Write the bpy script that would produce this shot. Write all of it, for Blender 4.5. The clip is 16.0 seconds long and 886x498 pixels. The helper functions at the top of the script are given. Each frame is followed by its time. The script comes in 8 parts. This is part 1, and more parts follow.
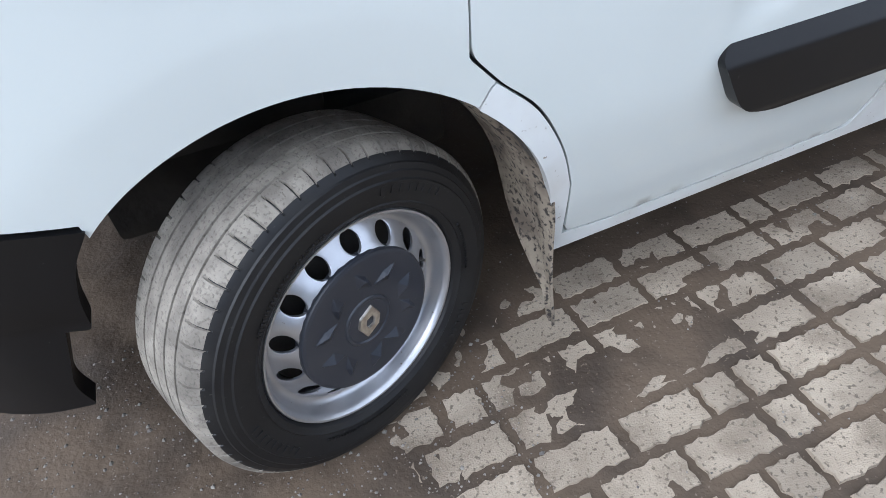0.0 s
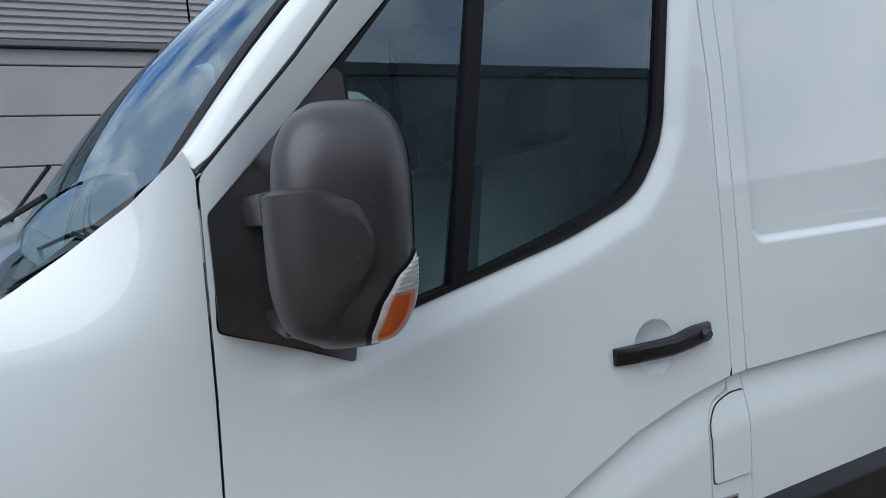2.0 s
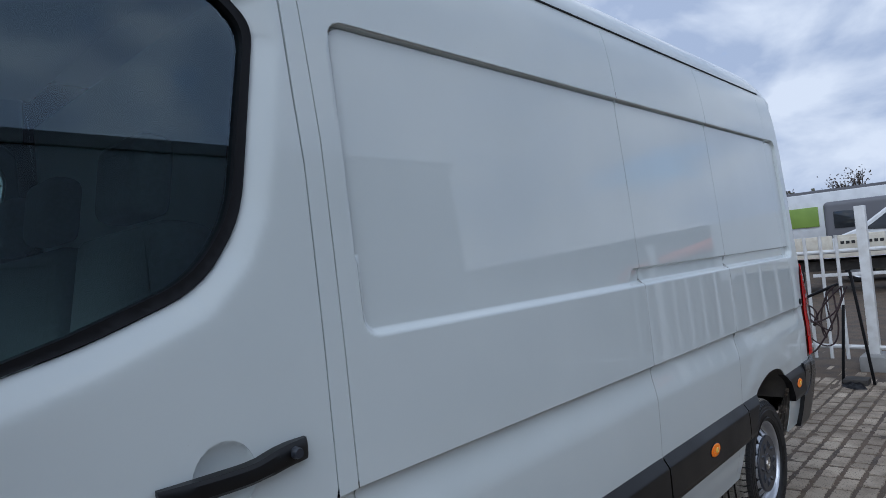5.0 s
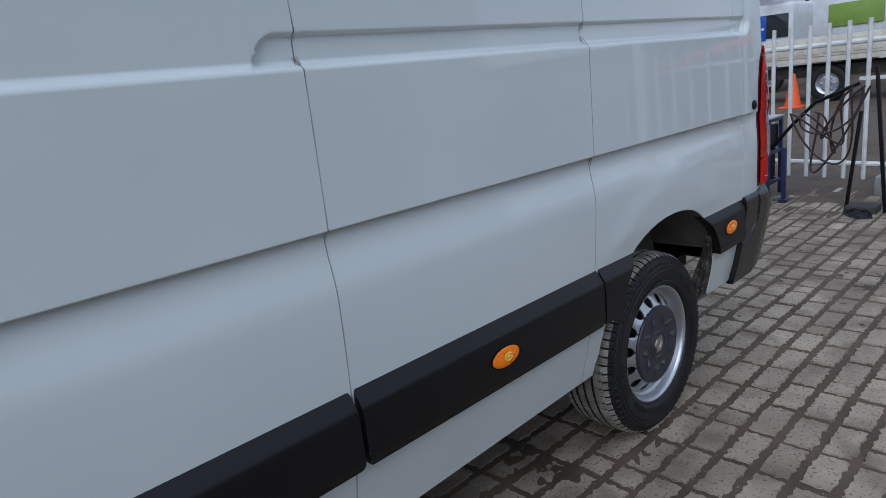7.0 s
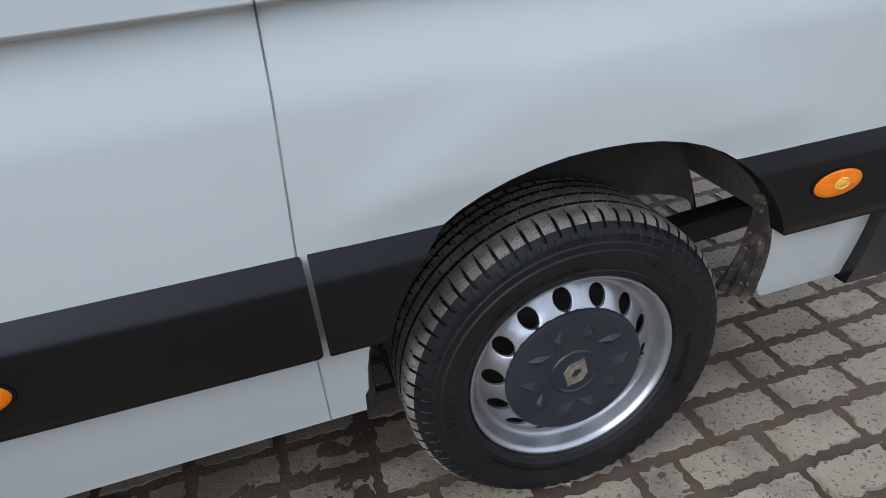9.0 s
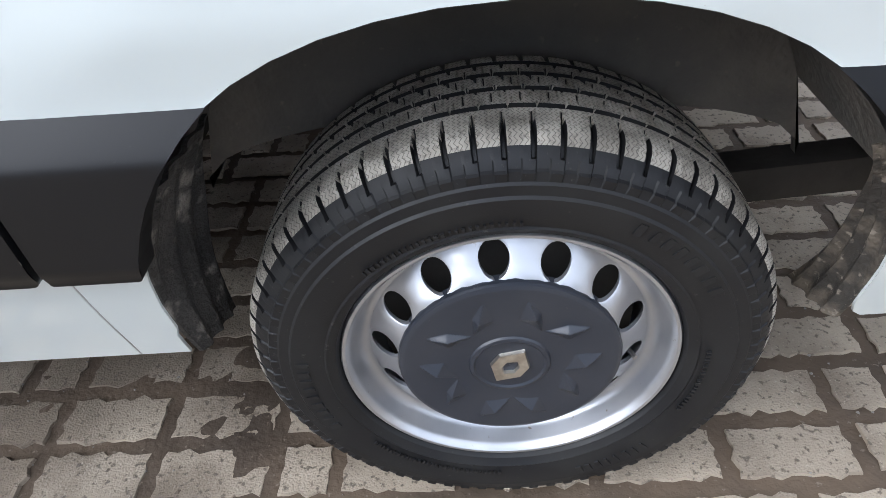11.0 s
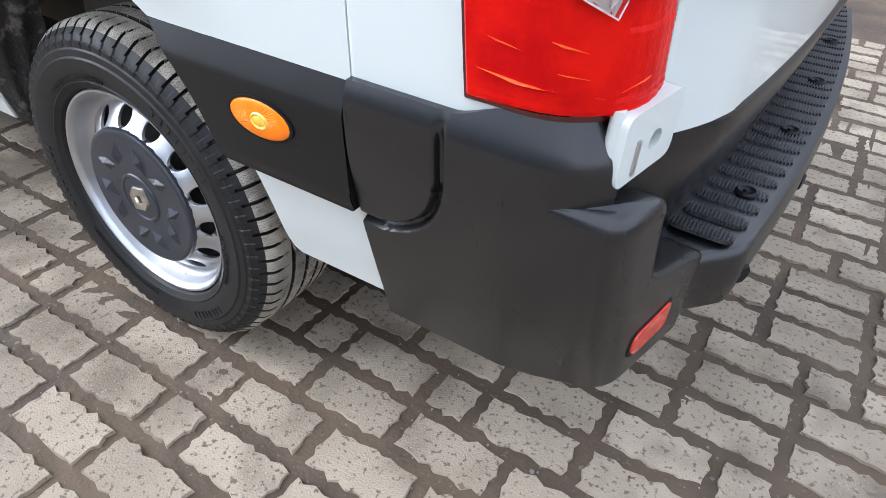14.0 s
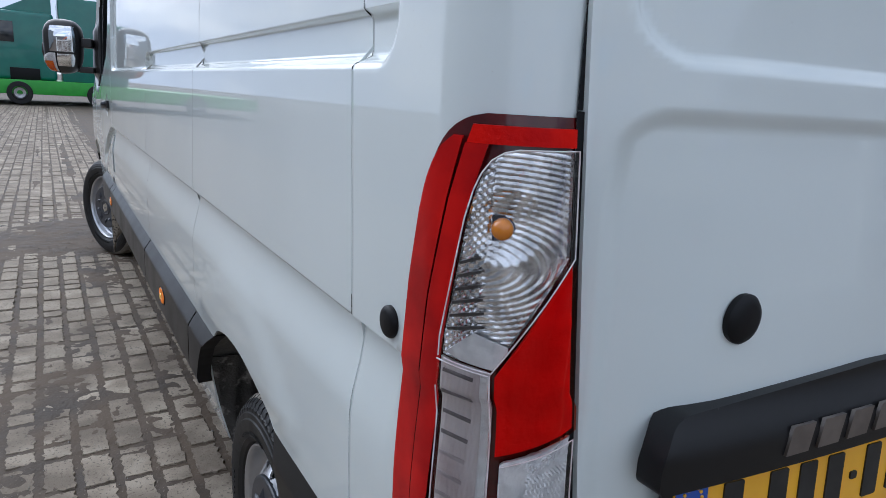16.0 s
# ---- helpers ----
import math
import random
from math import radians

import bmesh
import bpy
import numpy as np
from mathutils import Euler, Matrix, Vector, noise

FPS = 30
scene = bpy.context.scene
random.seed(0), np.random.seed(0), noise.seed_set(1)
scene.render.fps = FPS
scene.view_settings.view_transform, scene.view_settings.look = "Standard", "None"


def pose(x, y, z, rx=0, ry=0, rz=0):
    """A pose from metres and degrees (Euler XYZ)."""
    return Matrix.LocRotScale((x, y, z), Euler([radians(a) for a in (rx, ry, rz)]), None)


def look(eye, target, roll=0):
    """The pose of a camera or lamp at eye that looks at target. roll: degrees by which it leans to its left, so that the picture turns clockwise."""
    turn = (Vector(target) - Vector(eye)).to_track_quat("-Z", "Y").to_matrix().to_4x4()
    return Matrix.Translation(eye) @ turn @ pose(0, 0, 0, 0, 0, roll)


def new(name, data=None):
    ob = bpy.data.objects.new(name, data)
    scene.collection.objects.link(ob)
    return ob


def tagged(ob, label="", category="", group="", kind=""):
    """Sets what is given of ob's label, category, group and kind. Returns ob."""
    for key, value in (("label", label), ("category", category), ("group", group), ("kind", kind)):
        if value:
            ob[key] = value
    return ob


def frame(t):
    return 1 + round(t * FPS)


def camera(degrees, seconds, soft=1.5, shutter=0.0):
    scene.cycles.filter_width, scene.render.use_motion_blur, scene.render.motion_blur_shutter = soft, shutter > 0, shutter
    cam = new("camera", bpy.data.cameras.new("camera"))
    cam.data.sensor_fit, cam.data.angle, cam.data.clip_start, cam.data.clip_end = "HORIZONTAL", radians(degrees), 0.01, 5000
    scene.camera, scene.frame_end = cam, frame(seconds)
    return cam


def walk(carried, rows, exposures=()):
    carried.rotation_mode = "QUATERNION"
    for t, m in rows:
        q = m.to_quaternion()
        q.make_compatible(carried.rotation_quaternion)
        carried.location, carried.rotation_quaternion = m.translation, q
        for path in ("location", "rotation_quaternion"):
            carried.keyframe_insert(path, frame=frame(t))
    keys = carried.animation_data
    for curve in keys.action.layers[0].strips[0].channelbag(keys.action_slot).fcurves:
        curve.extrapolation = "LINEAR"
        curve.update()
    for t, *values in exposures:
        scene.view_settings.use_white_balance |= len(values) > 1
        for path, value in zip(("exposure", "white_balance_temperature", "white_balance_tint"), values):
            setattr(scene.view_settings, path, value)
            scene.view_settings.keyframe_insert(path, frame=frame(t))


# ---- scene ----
cam = camera(69.5, 16.0, soft=0.35)
PATH = [
    (0, (-0.112, -0.871, 1.351), (0.357, 0.546, 0.019), -7.7),
    (0.5, (0.126, -0.985, 1.365), (0.758, 0.477, 0.156), -6.8),
    (1, (0.171, -1.017, 1.428), (0.959, 0.55, 0.467), -5.4),
    (1.5, (0.19, -1.047, 1.513), (1.034, 0.675, 0.942), -5.1),
    (2, (0.179, -1.069, 1.589), (1.062, 0.72, 1.445), -4.9),
    (2.5, (0.163, -1.123, 1.649), (1.065, 0.648, 1.875), -4.9),
    (3, (0.171, -1.143, 1.653), (1.25, 0.503, 2.01), -5.2),
    (3.5, (0.207, -1.148, 1.649), (1.52, 0.327, 1.965), -5.3),
    (4, (0.258, -1.145, 1.644), (1.72, 0.201, 1.871), -5.2),
    (4.2, (0.297, -1.129, 1.637), (1.779, 0.199, 1.835), -5.2),
    (6.3, (1.68, -1.043, 1.444), (3.038, 0.393, 1.14), -6.3),
    (6.5, (1.848, -1.034, 1.441), (3.193, 0.398, 1.069), -6.5),
    (7, (2.297, -1.046, 1.367), (3.601, 0.385, 0.867), -6.6),
    (7.5, (2.728, -1.036, 1.353), (3.913, 0.434, 0.692), -6.2),
    (8, (3.151, -0.969, 1.319), (4.178, 0.547, 0.514), -6.1),
    (8.5, (3.56, -0.915, 1.262), (4.36, 0.68, 0.36), -6.4),
    (9, (3.877, -0.81, 1.228), (4.284, 0.861, 0.207), -6.0),
    (9.5, (4.136, -0.65, 1.132), (4.285, 0.927, -0.09), -6.4),
    (9.7, (4.206, -0.592, 1.108), (4.297, 0.934, -0.181), -6.7),
    (11.8, (4.367, -0.456, 1.001), (4.196, 1.033, -0.322), -3.2),
    (12, (4.419, -0.488, 1.005), (4.223, 1.033, -0.279), -2.4),
    (12.5, (4.672, -0.587, 1.056), (4.375, 0.982, -0.149), -1.0),
    (13, (4.951, -0.572, 1.052), (4.643, 1.037, -0.096), 0.3),
    (13.5, (5.19, -0.54, 1.047), (4.666, 0.972, -0.152), 1.6),
    (14, (5.388, -0.521, 1.069), (4.584, 0.835, -0.162), 3.1),
    (14.5, (5.557, -0.471, 1.156), (4.458, 0.679, -0.056), 4.0),
    (15, (5.6, -0.371, 1.247), (4.302, 0.74, 0.206), 3.4),
    (15.5, (5.626, -0.317, 1.317), (4.112, 0.702, 0.499), 3.5),
    (16, (5.655, -0.313, 1.391), (4.005, 0.718, 0.927), 3.4),
]
walk(cam, [(t, look(eye, target, roll)) for t, eye, target, roll in PATH], exposures=[(0, 1.78, 5390, 10), (1, 1.46, 5445, 10), (2, 1.04, 5565, 10), (3, 0.60, 5465, 10), (4, 0.53, 5345, 10), (6.5, 0.24, 5065, 10), (7, 0.54, 5205, 10), (8, 0.94, 5345, 10),
     (9, 1.19, 5505, 10), (9.5, 1.40, 5545, 10), (12, 2.32, 5645, 10), (13, 1.90, 5625, 10), (14, 2.18, 5570, 10), (14.5, 2.15, 5580, 10), (15, 1.76, 5585, 10), (15.5, 1.38, 5505, 10), (16, 1.06, 5365, 10)])

# ---- world, sun ----
world = bpy.data.worlds.new("sky")
scene.world = world
world.use_nodes = True
wn, wl = world.node_tree.nodes, world.node_tree.links
wn.clear()
SUN_EL, SUN_ROT = radians(42), radians(252)
sky = wn.new("ShaderNodeTexSky")
sky.sky_type, sky.sun_disc = "NISHITA", False
sky.sun_elevation, sky.sun_rotation, sky.dust_density = SUN_EL, SUN_ROT, 0.6
coord = wn.new("ShaderNodeTexCoord")
stretch = wn.new("ShaderNodeMapping")
stretch.inputs["Scale"].default_value = (1.2, 1.2, 2.0)
stretch.inputs["Location"].default_value = (0.35, 0.1, 0.2)
cloud = wn.new("ShaderNodeTexNoise")
cloud.inputs["Scale"].default_value, cloud.inputs["Detail"].default_value, cloud.inputs["Roughness"].default_value = 2.4, 9.0, 0.5
cloud.inputs["Distortion"].default_value = 0.35
cover = wn.new("ShaderNodeValToRGB")
cover.color_ramp.elements[0].position, cover.color_ramp.elements[1].position = 0.29, 0.40
shade = wn.new("ShaderNodeTexNoise")
shade.inputs["Scale"].default_value, shade.inputs["Detail"].default_value = 4.6, 9.0
shade.inputs["Distortion"].default_value = 0.3
tone = wn.new("ShaderNodeValToRGB")
tone.color_ramp.elements[0].position, tone.color_ramp.elements[1].position = 0.43, 0.60
tone.color_ramp.elements[0].color, tone.color_ramp.elements[1].color = (3.4, 3.6, 4.05, 1), (5.9, 5.7, 5.45, 1)
deep = wn.new("ShaderNodeHueSaturation")
deep.inputs["Saturation"].default_value = 1.35
mix = wn.new("ShaderNodeMixRGB")
back = wn.new("ShaderNodeBackground")
back.inputs["Strength"].default_value = 0.10
wout = wn.new("ShaderNodeOutputWorld")
wl.new(coord.outputs["Generated"], stretch.inputs["Vector"])
wl.new(stretch.outputs["Vector"], cloud.inputs["Vector"])
wl.new(stretch.outputs["Vector"], shade.inputs["Vector"])
wl.new(cloud.outputs["Fac"], cover.inputs["Fac"])
wl.new(shade.outputs["Fac"], tone.inputs["Fac"])
wl.new(cover.outputs["Color"], mix.inputs["Fac"])
wl.new(sky.outputs["Color"], deep.inputs["Color"])
wl.new(deep.outputs["Color"], mix.inputs["Color1"])
wl.new(tone.outputs["Color"], mix.inputs["Color2"])
wl.new(mix.outputs["Color"], back.inputs["Color"])
wl.new(back.outputs["Background"], wout.inputs["Surface"])
sun_data = bpy.data.lights.new("sun", "SUN")
sun_data.energy, sun_data.angle, sun_data.color = 1.0, radians(60), (1.0, 0.94, 0.86)
sun = new("sun", sun_data)
sun_way = Vector((math.sin(SUN_ROT) * math.cos(SUN_EL), math.cos(SUN_ROT) * math.cos(SUN_EL), math.sin(SUN_EL)))
sun.matrix_world = look(sun_way * 30, (0, 0, 0))

# ---- materials ----


def material(name, colour, rough=0.5, metal=0.0, spec=0.5, coat=0.0, second=None, scale=8.0, mix_at=(0.4, 0.65),
             bump=0.0, bump_scale=200.0, rough_var=0.0, third=None, third_scale=60.0, third_at=(0.58, 0.7), vary=0.0, coat_rough=0.03, fourth=None, fourth_scale=200.0, fourth_at=(0.64, 0.74)):
    """A principled surface with a blotch layer (second), a speck layer (third), grain relief and piece-to-piece variation."""
    m = bpy.data.materials.new(name)
    m.use_nodes = True
    n, l = m.node_tree.nodes, m.node_tree.links
    p = n["Principled BSDF"]
    p.inputs["Roughness"].default_value, p.inputs["Metallic"].default_value = rough, metal
    p.inputs["Specular IOR Level"].default_value = spec
    p.inputs["Coat Weight"].default_value, p.inputs["Coat Roughness"].default_value = coat, coat_rough
    geo = n.new("ShaderNodeNewGeometry")
    where = geo.outputs["Position"]
    last = None
    rgb = n.new("ShaderNodeRGB")
    rgb.outputs[0].default_value = (*colour, 1)
    last = rgb.outputs[0]

    def layer(last, tint, sc, at, detail):
        t = n.new("ShaderNodeTexNoise")
        t.inputs["Scale"].default_value, t.inputs["Detail"].default_value = sc, detail
        l.new(where, t.inputs["Vector"])
        r = n.new("ShaderNodeValToRGB")
        r.color_ramp.elements[0].position, r.color_ramp.elements[1].position = at
        l.new(t.outputs["Fac"], r.inputs["Fac"])
        mx = n.new("ShaderNodeMixRGB")
        mx.inputs["Color2"].default_value = (*tint, 1)
        l.new(r.outputs["Color"], mx.inputs["Fac"])
        l.new(last, mx.inputs["Color1"])
        return mx.outputs["Color"], r.outputs["Color"]

    if second:
        last, fac = layer(last, second, scale, mix_at, 6.0)
        if rough_var:
            mr = n.new("ShaderNodeMapRange")
            mr.inputs["To Min"].default_value, mr.inputs["To Max"].default_value = rough, min(1.0, max(0.0, rough + rough_var))
            l.new(fac, mr.inputs["Value"])
            l.new(mr.outputs["Result"], p.inputs["Roughness"])
    if third:
        last, _ = layer(last, third, third_scale, third_at, 3.0)
    if fourth:
        last, _ = layer(last, fourth, fourth_scale, fourth_at, 2.0)
    if vary:
        info = n.new("ShaderNodeObjectInfo")
        isl = n.new("ShaderNodeNewGeometry")
        add = n.new("ShaderNodeMath")
        add.operation = "ADD"
        l.new(info.outputs["Random"], add.inputs[0])
        l.new(isl.outputs["Random Per Island"], add.inputs[1])
        fr = n.new("ShaderNodeMath")
        fr.operation = "FRACT"
        l.new(add.outputs[0], fr.inputs[0])
        mr = n.new("ShaderNodeMapRange")
        mr.inputs["To Min"].default_value, mr.inputs["To Max"].default_value = 1 - vary, 1 + vary
        l.new(fr.outputs[0], mr.inputs["Value"])
        hs = n.new("ShaderNodeHueSaturation")
        l.new(mr.outputs["Result"], hs.inputs["Value"])
        l.new(last, hs.inputs["Color"])
        last = hs.outputs["Color"]
    l.new(last, p.inputs["Base Color"])
    if bump:
        t = n.new("ShaderNodeTexNoise")
        t.inputs["Scale"].default_value, t.inputs["Detail"].default_value = bump_scale, 4.0
        l.new(where, t.inputs["Vector"])
        b = n.new("ShaderNodeBump")
        b.inputs["Strength"].default_value, b.inputs["Distance"].default_value = bump, 0.004
        l.new(t.outputs["Fac"], b.inputs["Height"])
        l.new(b.outputs["Normal"], p.inputs["Normal"])
    return m


def tread_material(name, dust, worn, sipe, depth):
    """Dusty rubber crossed by fine zigzag sipes that run over the tread; sipe is their spacing, depth how dark they are."""
    m = bpy.data.materials.new(name)
    m.use_nodes = True
    n, l = m.node_tree.nodes, m.node_tree.links
    p = n["Principled BSDF"]
    p.inputs["Roughness"].default_value, p.inputs["Specular IOR Level"].default_value = 0.85, 0.25
    tc, sep = n.new("ShaderNodeTexCoord"), n.new("ShaderNodeSeparateXYZ")
    l.new(tc.outputs["Object"], sep.inputs[0])

    def calc(kind, a, b=None):
        q = n.new("ShaderNodeMath")
        q.operation = kind
        for k, v in enumerate((a, b)):
            if isinstance(v, (int, float)):
                q.inputs[k].default_value = v
            elif v is not None:
                l.new(v, q.inputs[k])
        return q.outputs[0]

    round_ = calc("MULTIPLY", calc("ARCTAN2", sep.outputs["Z"], sep.outputs["X"]), 0.345)
    zig = calc("MULTIPLY", calc("PINGPONG", sep.outputs["Y"], 0.0032), 1.1)
    line = calc("LESS_THAN", calc("FRACT", calc("DIVIDE", calc("ADD", round_, zig), sipe)), 0.2)
    noises = []
    for sc, at in ((26, (0.40, 0.62)), (7, (0.44, 0.66)), (190, (0.52, 0.70))):
        t, r = n.new("ShaderNodeTexNoise"), n.new("ShaderNodeValToRGB")
        t.inputs["Scale"].default_value, t.inputs["Detail"].default_value = sc, 5.0
        l.new(tc.outputs["Object"], t.inputs["Vector"])
        r.color_ramp.elements[0].position, r.color_ramp.elements[1].position = at
        l.new(t.outputs["Fac"], r.inputs["Fac"])
        noises.append(r.outputs["Color"])
    colour = None
    for fac, tint in ((noises[0], worn), (calc("MULTIPLY", noises[1], 0.6), tuple(v * 0.55 for v in worn)), (calc("MULTIPLY", noises[2], 0.5), tuple(v * 0.4 for v in worn)),
                      (calc("MULTIPLY", line, depth), (0.016, 0.015, 0.014))):
        mx = n.new("ShaderNodeMixRGB")
        mx.inputs["Color2"].default_value = (*tint, 1)
        if colour is None:
            mx.inputs["Color1"].default_value = (*dust, 1)
        else:
            l.new(colour, mx.inputs["Color1"])
        l.new(fac, mx.inputs["Fac"])
        colour = mx.outputs["Color"]
    l.new(colour, p.inputs["Base Color"])
    b = n.new("ShaderNodeBump")
    b.inputs["Strength"].default_value, b.inputs["Distance"].default_value = 0.5, 0.002
    l.new(calc("SUBTRACT", noises[2], line), b.inputs["Height"])
    l.new(b.outputs["Normal"], p.inputs["Normal"])
    return m


def pane_material(name, tint, ior=1.5, rough=0.0, weight=(1.0, 1.0, 1.0)):
    """A thin coloured pane: tinted see-through, with mirror gloss on top."""
    m = bpy.data.materials.new(name)
    m.use_nodes = True
    n, l = m.node_tree.nodes, m.node_tree.links
    n.clear()
    tr, gl, fr, mx, out = (n.new("ShaderNode" + k) for k in ("BsdfTransparent", "BsdfGlossy", "Fresnel", "MixShader", "OutputMaterial"))
    tr.inputs["Color"].default_value = (*tint, 1)
    gl.inputs["Roughness"].default_value = rough
    gl.inputs["Color"].default_value = (*weight, 1)
    fr.inputs["IOR"].default_value = ior
    l.new(fr.outputs["Fac"], mx.inputs["Fac"])
    l.new(tr.outputs["BSDF"], mx.inputs[1])
    l.new(gl.outputs["BSDF"], mx.inputs[2])
    l.new(mx.outputs["Shader"], out.inputs["Surface"])
    return m


PAINT = material("white_paint", (0.675, 0.72, 0.705), 0.5, spec=0.2, coat=1.0, coat_rough=0.012, second=(0.64, 0.686, 0.672), scale=1.6,
                 third=(0.5, 0.48, 0.44), third_scale=240, third_at=(0.76, 0.80), bump=0.004, bump_scale=22)
PAINT_DIRTY = material("sill_paint", (0.74, 0.77, 0.77), 0.4, coat=0.4, second=(0.62, 0.62, 0.59), scale=5, mix_at=(0.45, 0.75),
                       third=(0.36, 0.33, 0.29), third_scale=90, third_at=(0.68, 0.75))
GAP = material("panel_gap", (0.012, 0.013, 0.015), 0.8)
PLASTIC = material("grained_plastic", (0.0048, 0.0048, 0.0054), 0.34, spec=0.36, second=(0.0065, 0.0064, 0.0071), scale=3.5, bump=0.025, bump_scale=900,
                   third=(0.06, 0.057, 0.054), third_scale=170, third_at=(0.73, 0.79), rough_var=0.12)
# grip pads: the sky's bluish sheen is put into a paler base colour
GRIP = material("sky_sheen_grip", (0.040, 0.041, 0.046), 0.42, spec=0.5, second=(0.022, 0.0225, 0.025), scale=30)
BUMPER = material("satin_bumper_plastic", (0.0072, 0.0074, 0.0088), 0.26, spec=0.65, second=(0.0098, 0.0100, 0.0116), scale=3.0, bump=0.02, bump_scale=900,
                  third=(0.05, 0.048, 0.046), third_scale=170, third_at=(0.74, 0.80), rough_var=0.10)
MIRROR_PLASTIC = material("weathered_plastic", (0.029, 0.0270, 0.0262), 0.34, spec=0.6, second=(0.018, 0.0168, 0.0165), scale=7, bump=0.02, bump_scale=900,
                          third=(0.11, 0.10, 0.09), third_scale=120, third_at=(0.72, 0.78))
SEAL = material("rubber_seal", (0.0055, 0.0055, 0.0065), 0.5, spec=0.22, bump=0.015, bump_scale=500)
RUBBER = material("tyre_rubber", (0.0095, 0.0095, 0.0105), 0.46, spec=0.38, second=(0.015, 0.0145, 0.014), scale=14, bump=0.05, bump_scale=420, rough_var=0.15,
                  third=(0.05, 0.046, 0.042), third_scale=130, third_at=(0.68, 0.77))
TREAD = tread_material("dusty_winter_tread", (0.52, 0.478, 0.405), (0.31, 0.282, 0.236), 0.0056, 0.55)
TREAD_MUD = tread_material("muddy_summer_tread", (0.33, 0.30, 0.252), (0.235, 0.212, 0.18), 0.031, 0.0)
STEEL = material("silver_wheel_paint", (0.56, 0.57, 0.595), 0.34, metal=0.85, second=(0.48, 0.49, 0.51), scale=11, third=(0.28, 0.25, 0.22), third_scale=85,
                 third_at=(0.70, 0.77), bump=0.03, bump_scale=500)
CAP = material("hub_cap_plastic", (0.026, 0.030, 0.040), 0.30, second=(0.038, 0.041, 0.05), scale=9, bump=0.015, bump_scale=800,
               third=(0.10, 0.095, 0.09), third_scale=150, third_at=(0.72, 0.78))
CHROME = material("dull_chrome", (0.78, 0.75, 0.69), 0.3, metal=1.0, second=(0.55, 0.51, 0.46), scale=60)
HOUSING = material("lamp_reflector", (0.95, 0.95, 0.95), 0.22, metal=0.22, second=(0.76, 0.76, 0.77), scale=70, bump=0.3, bump_scale=190)
AMBER = material("amber_lens", (0.98, 0.215, 0.0), 0.16, spec=0.3, coat=0.1, second=(1.0, 0.27, 0.001), scale=55, bump=0.2, bump_scale=500)
AMBER_BULB = material("amber_bulb", (0.62, 0.20, 0.01), 0.12, coat=0.5)
RED_IN = material("red_reflector", (0.68, 0.008, 0.003), 0.3, spec=0.06, second=(0.48, 0.003, 0.003), scale=16, bump=0.25, bump_scale=170)
RED_DARK = material("red_lamp_rim", (0.055, 0.004, 0.005), 0.2, coat=0.3, second=(0.11, 0.006, 0.007), scale=18)
RED_PANE = pane_material("red_lens", (1.0, 0.22, 0.14), 1.22)
CLEAR_PANE = pane_material("clear_lens", (0.96, 0.96, 0.96))
# weight tints the gloss blue, putting the sky's reflected colour into the glass
CAB_GLASS = pane_material("cab_glass", (0.74, 0.92, 0.90), 1.98, weight=(0.72, 0.88, 1.0))
SCREEN_GLASS = pane_material("windscreen_glass", (0.72, 0.88, 0.87), 3.3, weight=(0.74, 0.91, 1.0))
MIRROR_GLASS = material("mirror_glass", (0.8, 0.82, 0.84), 0.02, metal=1.0)
DARK_TRIM = material("cabin_trim", (0.13, 0.136, 0.14), 0.7, second=(0.17, 0.175, 0.18), scale=6, bump=0.1, bump_scale=300)
GREY_TRIM = material("cabin_grey", (0.60, 0.64, 0.63), 0.7, second=(0.55, 0.59, 0.585), scale=2)
FABRIC = material("seat_fabric", (0.17, 0.182, 0.188), 0.95, second=(0.195, 0.208, 0.215), scale=90, bump=0.2, bump_scale=500)
LINER = material("arch_liner", (0.088, 0.082, 0.075), 0.55, second=(0.13, 0.117, 0.10), scale=9, bump=1.0, bump_scale=75,
                 third=(0.15, 0.13, 0.108), third_scale=60, third_at=(0.66, 0.76))
MUD_LINER = material("muddy_liner", (0.30, 0.255, 0.195), 0.85, second=(0.16, 0.13, 0.10), scale=12, mix_at=(0.44, 0.58), bump=1.0, bump_scale=90,
                     third=(0.035, 0.030, 0.026), third_scale=75, third_at=(0.52, 0.64))
GUARD = material("scuffed_guard", (0.022, 0.021, 0.020), 0.6, second=(0.045, 0.042, 0.038), scale=14, bump=0.8, bump_scale=150,
                 third=(0.22, 0.20, 0.175), third_scale=30, third_at=(0.55, 0.68))
GUARD_MUD = material("muddy_guard", (0.04, 0.035, 0.029), 0.75, second=(0.135, 0.112, 0.085), scale=22, mix_at=(0.46, 0.62), bump=1.0, bump_scale=120,
                     third=(0.26, 0.225, 0.18), third_scale=70, third_at=(0.62, 0.7))
UNDER = material("underbody", (0.03, 0.028, 0.025), 0.85, second=(0.06, 0.053, 0.046), scale=6, bump=0.4, bump_scale=60)
YELLOW = material("yellow_plate", (0.85, 0.44, 0.012), 0.4, coat=0.4, second=(0.78, 0.39, 0.015), scale=10)
BLUE = material("blue_plate", (0.012, 0.075, 0.42), 0.4, coat=0.3, second=(0.02, 0.09, 0.46), scale=12)
BLACK_INK = material("black_ink", (0.012, 0.012, 0.012), 0.5, second=(0.02, 0.02, 0.02), scale=40)
WHITE_INK = material("white_ink", (0.75, 0.76, 0.77), 0.5, second=(0.66, 0.66, 0.66), scale=40)
BRONZE = material("bronze_letters", (0.20, 0.175, 0.155), 0.4, metal=0.6, second=(0.15, 0.13, 0.115), scale=30)
